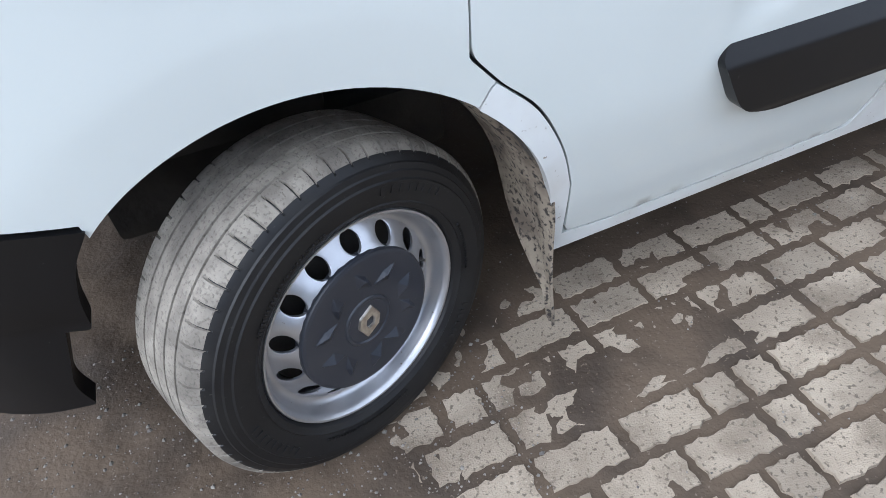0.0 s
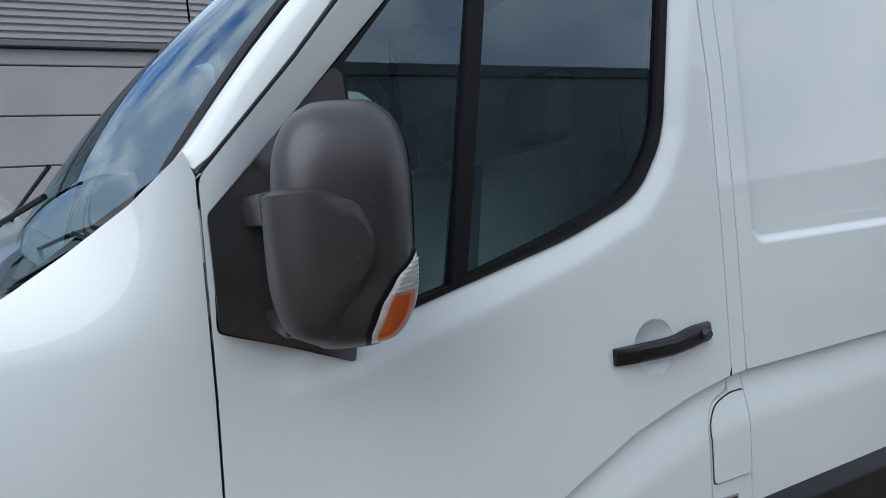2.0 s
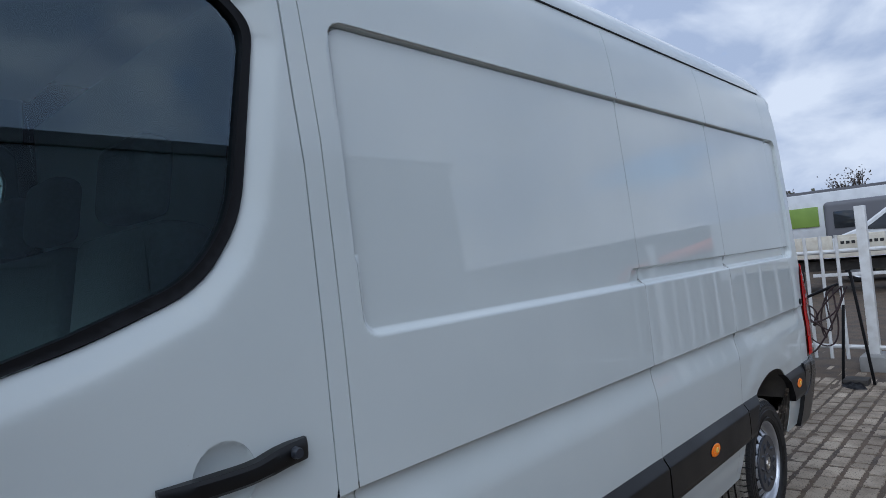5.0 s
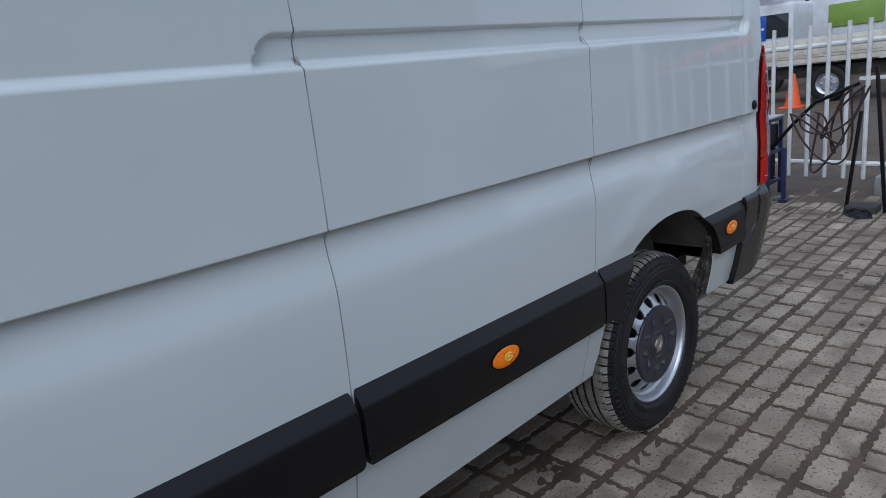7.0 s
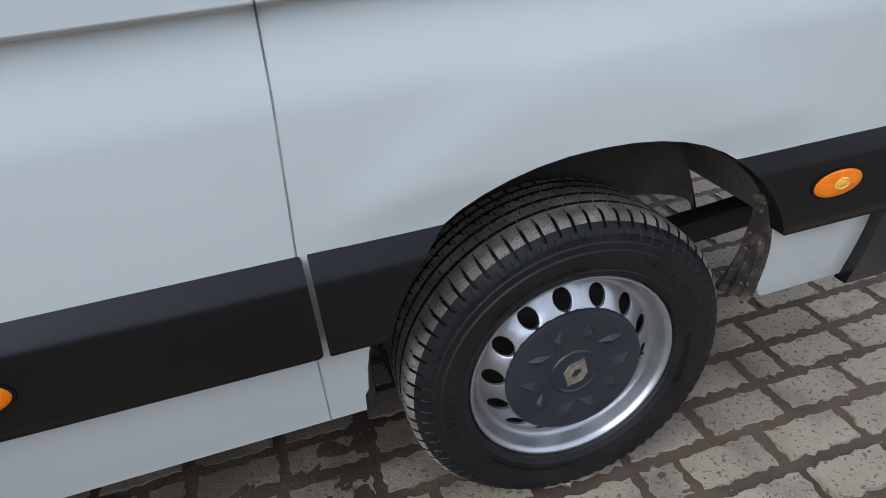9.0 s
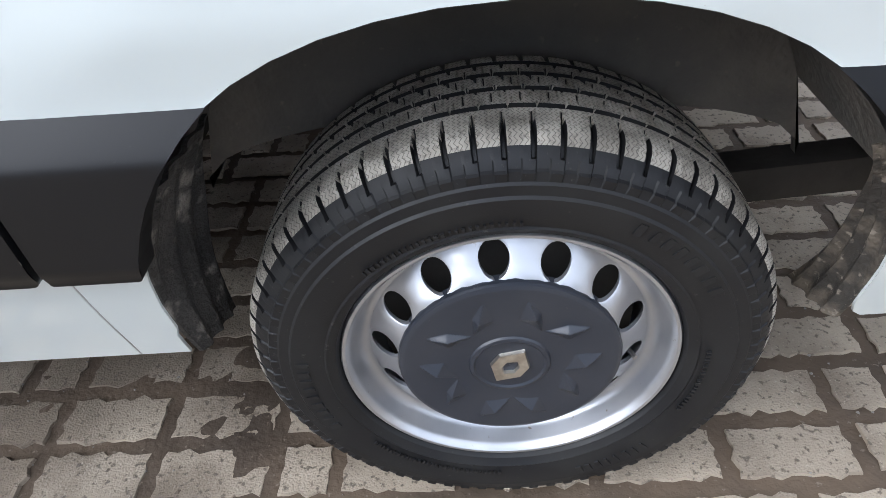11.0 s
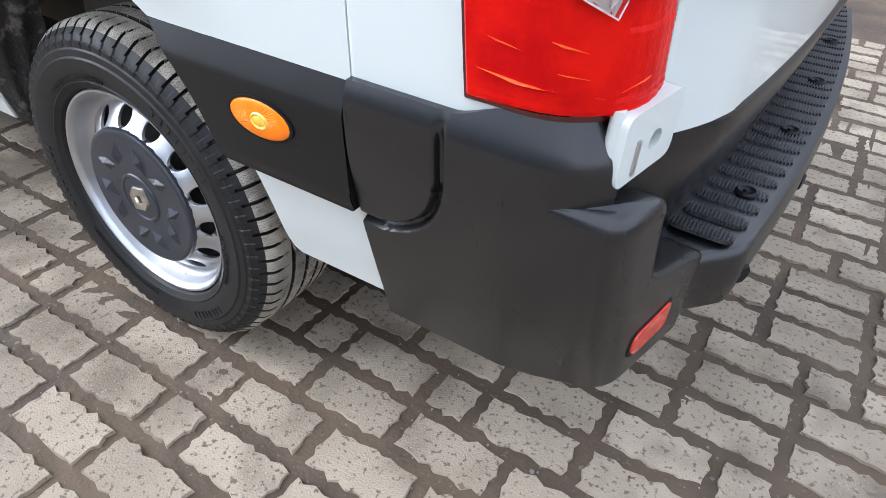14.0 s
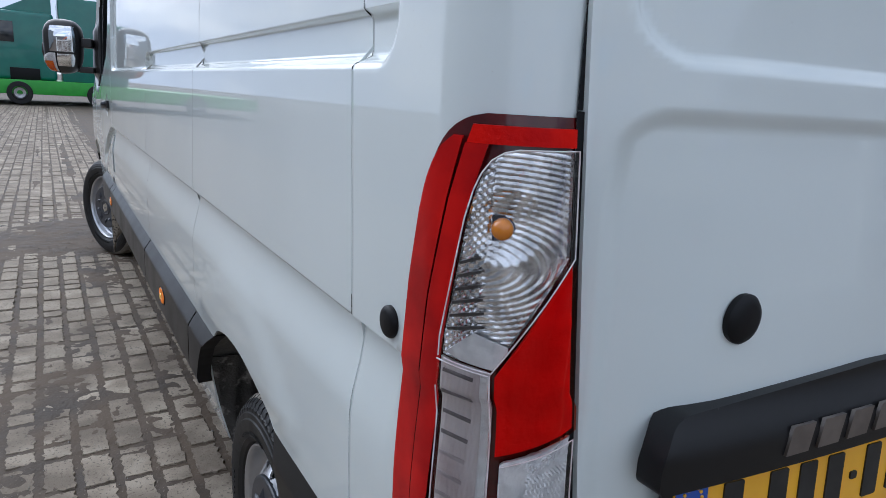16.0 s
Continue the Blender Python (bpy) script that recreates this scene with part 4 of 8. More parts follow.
sheet(bm, [roof_row(1.481 + (5.17 - 1.481) * k / 30) for k in range(31)])
thicken(bm, bm.faces[:], (0, 0, -0.02))
part("roof", bm, PAINT, van, angle=60)
for far in (False, True):
    bm = bmesh.new()
    gy = base_y(2.4425) - 0.003
    tube(bm, [(x, WIDTH - gy if far else gy, 2.4425) for x in (1.481, 2.5, 3.5, 4.5, 4.94)], 0.0042, 6)
    part("roof_gutter", bm, GAP, van)
SEAM = material("seam_sealer", (0.40, 0.40, 0.38), 0.6, second=(0.2, 0.19, 0.17), scale=12)
for xs_, zs_ in (((2.948, 2.955, 2.968, 2.960), (0.38, 1.0, 1.5, 2.45)), ((3.851, 3.855, 3.877, 3.900, 3.885), (0.39, 0.7, 1.0, 1.5, 2.45)), ((1.5158, 1.5158, 1.499), (0.77, 1.86, 2.2))):
    line_x = lambda z: float(np.interp(z, zs_, xs_))
    zz = [zs_[0] + (zs_[-1] - zs_[0]) * k / 60 for k in range(61)]
    edge = [(line_x(z) - 0.006, z) for z in zz] + [(line_x(z) + 0.006, z) for z in zz[::-1]]
    put("seam_sealer", panel_mesh(edge, side_y, SEAM, offset=0.0035, flange=0.002), van)
bm = bmesh.new()
box(bm, (4.63, 0.108, 2.476), (4.652, 0.125, 2.486), 0.002)
part("roof_rail_stud", bm, GAP, van)

# near-black bar added in the gap over the door, standing for its shade
bm = bmesh.new()
joint = [0.296 + 0.016 * k for k in range(72)]
tube(bm, [(x, side_y(x, door_line(x) - 0.004) + 0.0035, door_line(x) - 0.0012) for x in joint], 0.0032, 6)
part("door_joint", bm, GAP, van, "dark joint over the cab door")
for line in ([(2.948, sill_z(2.95)), (2.955, 1.0), (2.968, 1.50), (2.960, 2.10)], [(3.851, sill_z(3.85)), (3.855, 0.7), (3.877, 1.0), (3.900, 1.50), (3.889, 2.10)]):
    bm = bmesh.new()
    zs = [line[0][1] + (line[-1][1] - line[0][1]) * k / 90 for k in range(91)]
    tube(bm, [(lerp_table(z, [p[1] for p in line], [p[0] for p in line]), side_y(lerp_table(z, [p[1] for p in line], [p[0] for p in line]), z) + 0.0012, z) for z in zs], 0.0015, 6)
    part("joint_sealer", bm, SEAM, van, "pale sealer in the panel joint")
EDGE_TOP = 0.1925      # where along the brow the screen begins
screen_v = [EDGE_TOP + (1 - 2 * EDGE_TOP) * k / 40 for k in range(41)]


def screen_top(v):
    return dome(brow(v), v)


def screen_bottom(s):
    """Along the scuttle, s from 0 to 1."""
    m = abs(2 * s - 1)
    y = 0.112 + (WIDTH - 0.224) * s
    return Vector((0.262 - 0.46 * (1 - m ** 2.2), y, 1.69 - 0.30 * (1 - m ** 2.2)))


bm = bmesh.new()
rows = []
for k in range(41):
    a, b = screen_bottom(k / 40), screen_top(screen_v[k])
    rows.append([a.lerp(b, j / 16) + Vector((-0.05, 0, 0.04)) * math.sin(math.pi * j / 16) * (0.3 + 0.7 * math.sin(math.pi * k / 40)) for j in range(17)])
sheet(bm, rows)
part("windscreen", bm, SCREEN_GLASS, van, "tinted windscreen reflecting the sky")
screen_edge = [rows[0][j] for j in range(17)]
lift = Vector((-0.003, 0, 0.003))
for band in ([[p + lift for p in rows[0]], [p.lerp(q, 0.4) + lift for p, q in zip(rows[0], rows[1])]], [[p.lerp(q, 0.4) + lift for p, q in zip(rows[-1], rows[-2])], [p + lift for p in rows[-1]]], [[r[-1] + lift, r[-1].lerp(r[-2], 0.6) + lift] for r in rows]):
    bm = bmesh.new()
    sheet(bm, band)
    part("screen_border", bm, SEAL, van)
bm = bmesh.new()
tube(bm, [p + Vector((0.004, -0.002, 0.002)) for p in screen_edge], 0.006, 8)
tube(bm, [r[-1] + Vector((0.0, 0, 0.0)) for r in rows], 0.006, 8)
tube(bm, [rows[-1][j] for j in range(17)], 0.011, 8)
part("windscreen_seal", bm, SEAL, van)
for far in (False, True):
    bm = bmesh.new()
    strip = []
    for j in range(17):
        t = j / 16
        w = screen_edge[j] + Vector((0.008, -0.006, 0))
        x = 0.288 + (0.705 - 0.288) * t
        d = Vector((x, side_y(x + 0.02, door_line(x)) + 0.0, door_line(x) + 0.004))
        mid = (w + d) / 2 + Vector((-0.016, -0.014, 0.012))
        row = [w, w.lerp(mid, 0.5) + Vector((-0.004, -0.003, 0.003)), mid, mid.lerp(d, 0.5) + Vector((-0.003, -0.004, 0.003)), d, d + Vector((0, 0.03, 0))]
        k = smoothstep(0.35, 1.0, t)
        top_w = screen_edge[16] + Vector((0.008, -0.006, 0))
        top_d = Vector((0.705, side_y(0.725, door_line(0.705)), door_line(0.705) + 0.004))
        top_mid = (top_w + top_d) / 2 + Vector((-0.016, -0.014, 0.012))
        natural = [top_w, top_w.lerp(top_mid, 0.5) + Vector((-0.004, -0.003, 0.003)), top_mid, top_mid.lerp(top_d, 0.5) + Vector((-0.003, -0.004, 0.003)), top_d]
        for r in range(5):
            v = EDGE_TOP + (0.12 - EDGE_TOP) * r / 4
            row[r] = row[r] + (dome(brow(v), v) + Vector((0.002, 0, 0)) - natural[r]) * k
        row[5] = row[4] + Vector((0, 0.03, 0))
        strip.append([Vector((p.x, WIDTH - p.y, p.z)) if far else p for p in row])
    sheet(bm, strip)
    thicken(bm, bm.faces[:], (0.004, -0.008 if far else 0.008, -0.006))
    part("windscreen_pillar", bm, PAINT, van, angle=60)

# nose: raised bonnet, scuttle, tank, bumper
bm = bmesh.new()
rows = []
for i in range(13):
    t = i / 12
    rows.append([(-0.055 - 0.80 * t, 0.20 + 0.03 * t + (WIDTH - 0.40 - 0.06 * t) * k / 12, 1.56 + 0.98 * t + 0.05 * math.sin(math.pi * k / 12) - 0.10 * t * t) for k in range(13)])
sheet(bm, rows)
thicken(bm, bm.faces[:], (0.025, 0, -0.025))
part("bonnet", bm, PAINT, van, "white bonnet standing open")
bm = bmesh.new()
rows = []
for k in range(25):
    s = 0.16 + 0.68 * k / 24
    a = screen_bottom(s)
    rows.append([a + Vector((0.02, 0, -0.005)), a + Vector((-0.06, 0, -0.04)), a + Vector((-0.16, 0, -0.05)), a + Vector((-0.18, 0, -0.16))])
sheet(bm, rows)
thicken(bm, bm.faces[:], (0.0, 0, -0.015))
part("scuttle", bm, PLASTIC, van)
bm = bmesh.new()
box(bm, (-0.80, 0.46, 0.62), (0.10, WIDTH - 0.46, 1.22), 0.03)
part("engine_bay", bm, UNDER, van)
bm = bmesh.new()
box(bm, (-0.20, 0.27, 1.22), (0.0, 0.50, 1.46), 0.05, segments=4)
part("coolant_tank", bm, material("tank_plastic", (0.62, 0.58, 0.48), 0.4, second=(0.5, 0.46, 0.38), scale=9), van, "cream coolant tank")
bm = bmesh.new()
box(bm, (-0.30, 0.24, 1.40), (0.06, 0.62, 1.475), 0.02, pose(0, 0, 0, 0, -8, 12))
part("air_duct", bm, DARK_TRIM, van)
BUMPER_F = rounded([(-0.366, 0.79), (-0.80, 0.862), (-0.90, 0.64), (-0.86, 0.39), (-0.70, 0.365), (-0.530, 0.378), (-0.545, 0.44), (-0.515, 0.52), (-0.494, 0.582), (-0.452, 0.574), (-0.440, 0.65), (-0.410, 0.73)],
                   [0.004, 0.02, 0.1, 0.06, 0.03, 0.008, 0.03, 0.02, 0.006, 0.01, 0.03, 0.03])
for far in (False, True):
    put("front_bumper", panel_mesh(BUMPER_F, lambda x, z: side_y(x, max(z, 0.6)) + 0.0 + 0.10 * max(0, 0.5 - z) ** 1.5 + 0.8 * max(0, -0.6 - x) ** 2, PLASTIC, offset=-0.006, flange=0.05, far=far,
                                   gx=lines((-0.9, -0.3, 0.03))), van, "black plastic front bumper")
bm = bmesh.new()
box(bm, (-0.95, 0.32, 0.34), (-0.80, WIDTH - 0.32, 0.86), 0.05)
part("bumper_beam", bm, PLASTIC, van)
bm = bmesh.new()
tube(bm, [(0.63, 0.98, 2.33), (0.655, 0.98, 2.40), (0.735, 0.985, 2.575)], [0.010, 0.005, 0.003], 8)
part("antenna", bm, SEAL, van, "short black roof antenna")
bm = bmesh.new()
for a, b, r in (((0.10, 0.26), (0.33, 0.62), 0.006), ((0.22, 0.48), (0.58, 0.40), 0.005)):
    ia, ib = int(a[0] * 40), int(b[0] * 40)
    p, q = Vector(rows[0][0]), None
    p0 = screen_bottom(a[0]).lerp(screen_top(EDGE_TOP + (1 - 2 * EDGE_TOP) * a[0]), a[1] - 0.2) + Vector((-0.06, 0, 0.05))
    p1 = screen_bottom(b[0]).lerp(screen_top(EDGE_TOP + (1 - 2 * EDGE_TOP) * b[0]), 0.12) + Vector((-0.05, 0, 0.045))
    tube(bm, [p0, p0.lerp(p1, 0.5) + Vector((-0.015, 0, 0.012)), p1], r, 6)
part("wiper", bm, SEAL, van)

# ---- the door mirror ----
MIR = Vector((0.468, -0.178, 1.570))
MIR_TURN = Matrix.Translation(MIR) @ Matrix.Rotation(radians(-16), 4, "Z") @ Matrix.Translation(-MIR)


def mirror_point(deg, t, out=0.0):
    """A point of the mirror's shell: deg round it (180 forward, 270 outward), t from foot to top."""
    f = (1 - abs(2 * t - 1) ** 3.6) ** (1 / 2.4)
    wide, deep = (0.122 - 0.014 * (1 - t)) * f + out, (0.100 + 0.006 * t) * f + out
    c, s = math.cos(radians(deg)), math.sin(radians(deg))
    e = 2 / 3.0
    px, py = math.copysign(abs(c) ** e, c) * deep, math.copysign(abs(s) ** e, s) * wide
    if px > 0:
        px *= 0.9
    return MIR_TURN @ (MIR + Vector((px + 0.012 * (t - 0.5), py - 0.012 * (0.5 - t), -0.178 + 0.356 * t)))


bm = bmesh.new()
sheet(bm, [[mirror_point(360 * j / 72, i / 40) for j in range(73)] for i in range(41)])
bmesh.ops.remove_doubles(bm, verts=bm.verts, dist=1e-5)
mirror = part("door_mirror", bm, MIRROR_PLASTIC, van, "tall black plastic door mirror with an amber indicator", angle=50)
COVER = material("mirror_cover_grey", (0.031, 0.0285, 0.0275), 0.42, spec=0.4, second=(0.024, 0.022, 0.0215), scale=8, bump=0.02, bump_scale=900, third=(0.12, 0.11, 0.10), third_scale=120, third_at=(0.72, 0.79))
bm = bmesh.new()
rows = []
for i in range(31):
    t = 0.05 + 0.60 * i / 30
    right = lerp_table(t, [0.05, 0.12, 0.38, 0.46, 0.58, 0.63, 0.65], [255, 261, 282, 281, 272, 264, 252])
    row = [mirror_point(150, t, -0.004)]
    for j in range(29):
        s_ = j / 28
        row.append(mirror_point(152 + (right - 152) * s_, t, 0.013 * smoothstep(1.0, 0.955, s_) * smoothstep(0.65, 0.632, t) * smoothstep(0.05, 0.10, t) + 0.0005))
    rows.append(row)
sheet(bm, rows)
part("mirror_cover", bm, COVER, mirror, "grey-black lower mirror cover", angle=40)
for z0, z1, x0 in ((1.572, 1.632, 0.322), (1.405, 1.446, 0.340)):
    bm = bmesh.new()
    box(bm, (x0, -0.205, z0), (0.47, -0.115, z1), 0.010, MIR_TURN, segments=3)
    part("mirror_bracket", bm, COVER, mirror)
    bm = bmesh.new()
    box(bm, (x0 + 0.03, -0.14, z0 + 0.004), (0.455, 0.05, z1 - 0.006), 0.012)
    part("mirror_arm", bm, MIRROR_PLASTIC, mirror)


def lamp_left(t):
    return lerp_table(t, [0.035, 0.08, 0.20, 0.30, 0.375], [283, 279, 285, 300, 334])


def mirror_patch(t0, t1, left, right, out, n=14):
    return [[mirror_point(left(t) + (right(t) - left(t)) * j / n, t, out) for j in range(n + 1)] for t in [t0 + (t1 - t0) * i / 20 for i in range(21)]]


lamp_right = lambda t: 353.0
bm = bmesh.new()
sheet(bm, mirror_patch(0.028, 0.385, lambda t: lamp_left(t) - 5, lambda t: 356, 0.0015))
indicator = part("indicator", bm, SEAL, mirror, "clear and amber indicator lens")
bm = bmesh.new()
rows = mirror_patch(0.038, 0.372, lamp_left, lamp_right, 0.0035, 24)
sheet(bm, rows)
part("indicator_reflector", bm, HOUSING, indicator)
bm = bmesh.new()
sheet(bm, mirror_patch(0.046, 0.225, lambda t: lamp_left(t) + 7, lambda t: 346, 0.0060))
part("amber_reflector", bm, AMBER, indicator, "amber indicator reflector")
for k in range(7):
    bm = bmesh.new()
    t = 0.238 + 0.018 * k
    tube(bm, [mirror_point(lamp_left(t) + 4 + (344 - lamp_left(t)) * j / 6, t, 0.005) for j in range(7)], 0.0016, 5)
    part("reflector_rib", bm, HOUSING, indicator)
bm = bmesh.new()
sheet(bm, mirror_patch(0.036, 0.376, lamp_left, lamp_right, 0.0085))
part("indicator_lens", bm, CLEAR_PANE, indicator)
for t0, t1 in ((0.40, 0.86), (0.14, 0.36)):
    bm = bmesh.new()
    sheet(bm, mirror_patch(t0, t1, lambda t: -24, lambda t: 42, 0.0012))
    part("mirror_glass", bm, MIRROR_GLASS, mirror, "mirror glass")

# ---- wheels ----
TYRE_R = 0.345


def tyre_mesh(tread, winter):
    """A tyre about the y axis, its outer face towards -y; y = 0 at the rim's flange."""
    bm = bmesh.new()
    outer = [(0.2212, 0.020), (0.2218, 0.010), (0.2235, 0.002), (0.228, -0.006), (0.236, -0.011), (0.239, -0.0135), (0.242, -0.012), (0.256, -0.0165), (0.275, -0.0185), (0.283, -0.0195),
             (0.286, -0.0165), (0.298, -0.016), (0.301, -0.0135), (0.311, -0.0115), (0.313, -0.008), (0.322, -0.003)]
    inner = [(0.325, 0.208), (0.31, 0.222), (0.275, 0.228), (0.24, 0.222), (0.215, 0.205)]
    steps = 1260
    grooves, half = ((0.062, 0.099, 0.134, 0.163), 0.0034) if winter else ((0.046, 0.079, 0.112, 0.148), 0.0015)
    ys = [0.002, 0.006, 0.010, 0.016, 0.024, 0.032, 0.038, 0.170, 0.176, 0.184, 0.192, 0.200, 0.204]
    for g, g2 in zip((0.038,) + grooves, grooves + (0.170,)):
        ys += [g2 - half - 0.0012, g2 - half, g2 + half, g2 + half + 0.0012] if g2 < 0.170 else []
        ys += [g + (g2 - g) * k / 4 for k in (1, 2, 3) if half + 0.004 < (g2 - g) * k / 4 < g2 - g - half - 0.004]
    ys = sorted(ys)

    def tread_r(a, y):
        m = (y - 0.103) / 0.101
        r = TYRE_R - 0.004 * m * m - 0.014 * max(0.0, abs(m) - 0.8) ** 1.5 / 0.09
        k = a / (2 * math.pi)
        for g in grooves:
            if abs(y - g) < half + 0.0004:
                return r - (0.008 if winter else 0.0050), True
        if winter:
            if y < 0.046 or y > 0.169:
                if (k * 70) % 1 < 0.13 - 0.06 * smoothstep(0.02, 0.045, min(y, 0.207 - y)):
                    return r - 0.0075, True
            elif 0.066 < y < 0.095:
                if (k * 70 + y * 34) % 1 < 0.085:
                    return r - 0.0055, True
            elif 0.103 < y < 0.160 and (k * 70 - y * 30) % 1 < 0.085:
                return r - 0.0055, True
        else:
            if y < 0.034 or y > 0.172:
                if (k * 60) % 1 < 0.09:
                    return r - 0.005, True
            elif 0.05 < y < 0.076 and (k * 60 + y * 8) % 1 < 0.10:
                return r - 0.0012, False
        return r, False

    rings, sunk = [], set()
    for i in range(steps):
        a = 2 * math.pi * i / steps
        c, s = math.cos(a), math.sin(a)
        lug = winter and ((i // 9) % 2 == 0)
        ring = []
        for r, y in outer:
            if winter and r > 0.305 and lug:
                y -= 0.0025
            ring.append(bm.verts.new((r * c, y, r * s)))
        for y in ys:
            r, deep = tread_r(a, y)
            ring.append(bm.verts.new((r * c, y, r * s)))
            if deep:
                sunk.add(ring[-1])
        for r, y in inner:
            ring.append(bm.verts.new((r * c, y, r * s)))
        rings.append(ring)
    n0, n1 = len(outer), len(outer) + len(ys)
    for i in range(steps):
        a, b = rings[i], rings[(i + 1) % steps]
        for j in range(len(a) - 1):
            f = bm.faces.new((a[j], a[j + 1], b[j + 1], b[j]))
            f.material_index = 1 if n0 + (1 if winter else 0) <= j < n1 - 1 and sum(v in sunk for v in f.verts) < (2 if winter else 3) else 0
    # raised bars of lettering that cannot be made out, and a block pattern
    random.seed(11 if winter else 12)
    for r0, h, spans in ((0.262, 0.016, ((62, 96, 8), (205, 238, 9), (-35, -8, 8))), (0.247, 0.006, ((120, 165, 26), (250, 300, 30), (10, 40, 18)))):
        for a0, a1, n in spans:
            for k in range(n):
                a = radians(a0 + (a1 - a0) * k / n)
                w = radians((a1 - a0) / n) * random.uniform(0.25, 0.6)
                pts = [(r0, a), (r0 + h, a), (r0 + h, a + w), (r0, a + w)]
                base = [Vector((r * math.cos(t), -0.0165, r * math.sin(t))) for r, t in pts]
                top = [p + Vector((0, -0.0032, 0)) for p in base]
                bv, tv = [bm.verts.new(p) for p in base], [bm.verts.new(p) for p in top]
                bm.faces.new(tv)
                for q in range(4):
                    bm.faces.new((bv[q], bv[(q + 1) % 4], tv[(q + 1) % 4], tv[q]))
    return mesh_from(bm, [RUBBER, tread], True, 28)


def rim_mesh():
    """A pressed steel wheel with sixteen round holes in its disc; y = 0 at the flange."""
    bm = bmesh.new()
    lathe(bm, [(0.2055, 0.030), (0.209, 0.012), (0.212, 0.004), (0.2165, -0.001), (0.2205, -0.0015), (0.223, 0.003), (0.2225, 0.012)], (0, 0, 0), 96)
    lathe(bm, [(0.2055, 0.030), (0.201, 0.036), (0.196, 0.041), (0.191, 0.042), (0.187, 0.040)], (0, 0, 0), 96)
    lathe(bm, [(0.199, 0.043), (0.192, 0.10), (0.19, 0.2)], (0, 0, 0), 48)
    holes, per, rr, hole = 14, 24, 0.166, 0.0188

    def disc_y(r):
        return lerp_table(r, [0.10, 0.135, 0.148, 0.160, 0.175, 0.187, 0.19], [0.002, 0.000, 0.005, 0.016, 0.028, 0.039, 0.041])

    r0, r1 = 0.135, 0.1875
    for h in range(holes):
        a0 = 2 * math.pi * h / holes
        half = math.pi / holes
        ring_in, ring_out, ring_back, ring_mid = [], [], [], []
        for k in range(per):
            t = 2 * math.pi * k / per
            c, s = math.cos(t), math.sin(t)
            pr, pa = rr + hole * c, a0 + hole * s / rr
            m = max(abs(c), abs(s))
            er, ea = (r1 - rr if c > 0 else rr - r0) * c / m + rr, a0 + half * s / m
            ring_in.append(bm.verts.new((pr * math.cos(pa), disc_y(pr) + 0.0015, pr * math.sin(pa))))
            pr2, pa2 = rr + hole * 1.13 * c, a0 + hole * 1.13 * s / rr
            ring_mid.append(bm.verts.new((pr2 * math.cos(pa2), disc_y(pr2), pr2 * math.sin(pa2))))
            ring_back.append(bm.verts.new((pr * math.cos(pa), disc_y(pr) + 0.008, pr * math.sin(pa))))
            ring_out.append(bm.verts.new((er * math.cos(ea), disc_y(er), er * math.sin(ea))))
        for k in range(per):
            j = (k + 1) % per
            bm.faces.new((ring_out[k], ring_out[j], ring_mid[j], ring_mid[k]))
            bm.faces.new((ring_mid[k], ring_mid[j], ring_in[j], ring_in[k]))
            bm.faces.new((ring_in[k], ring_in[j], ring_back[j], ring_back[k]))
    lathe(bm, [(0.136, 0.0005), (0.12, 0.006), (0.08, 0.012), (0.0, 0.016)], (0, 0, 0), 64)
    bmesh.ops.remove_doubles(bm, verts=bm.verts, dist=2e-5)
    return mesh_from(bm, STEEL, True, 40)


def drum_mesh():
    bm = bmesh.new()
    lathe(bm, [(0.0, 0.072), (0.175, 0.072), (0.178, 0.08), (0.178, 0.19), (0.0, 0.19)], (0, 0, 0), 40)
    return mesh_from(bm, UNDER)


def cap_mesh():
    """The hub cap: a shallow dome with pressed folds and a ring for the badge."""
    bm = bmesh.new()
    prof_r = [0.0, 0.034, 0.043, 0.046, 0.050, 0.052, 0.134, 0.139, 0.1415, 0.141]
    prof_y = [-0.004, -0.0035, -0.0035, -0.006, -0.0052, -0.0025, -0.0050, -0.003, 0.003, 0.015]
    radii = [0.0005, 0.02, 0.034, 0.043, 0.046, 0.050, 0.052] + [0.054 + 0.00165 * k for k in range(50)] + [0.1365, 0.139, 0.1405, 0.1415, 0.141]
    rows = []
    for r in radii:
        row = []
        for k in range(301):
            a = 2 * math.pi * k / 300
            y = lerp_table(r, prof_r, prof_y)
            for f in range(5):
                for side in (-1, 1):
                    c = 2 * math.pi * f / 5 + 0.3 + side * 0.26
                    d = (a - c + math.pi) % (2 * math.pi) - math.pi
                    u, v = r - 0.094, r * d * side
                    along, across = u * 0.80 + v * 0.60, -u * 0.60 + v * 0.80
                    y -= 0.0105 * max(0.0, 1 - abs(along) / 0.029 - max(across, -2.8 * across) / 0.019)
            row.append((r * math.cos(a), y, r * math.sin(a)))
        rows.append(row)
    sheet(bm, rows)
    bmesh.ops.remove_doubles(bm, verts=bm.verts, dist=1e-5)
    bm.transform(Matrix.Diagonal((1.045, 1.0, 1.045, 1.0)))
    return mesh_from(bm, CAP, True, 16)


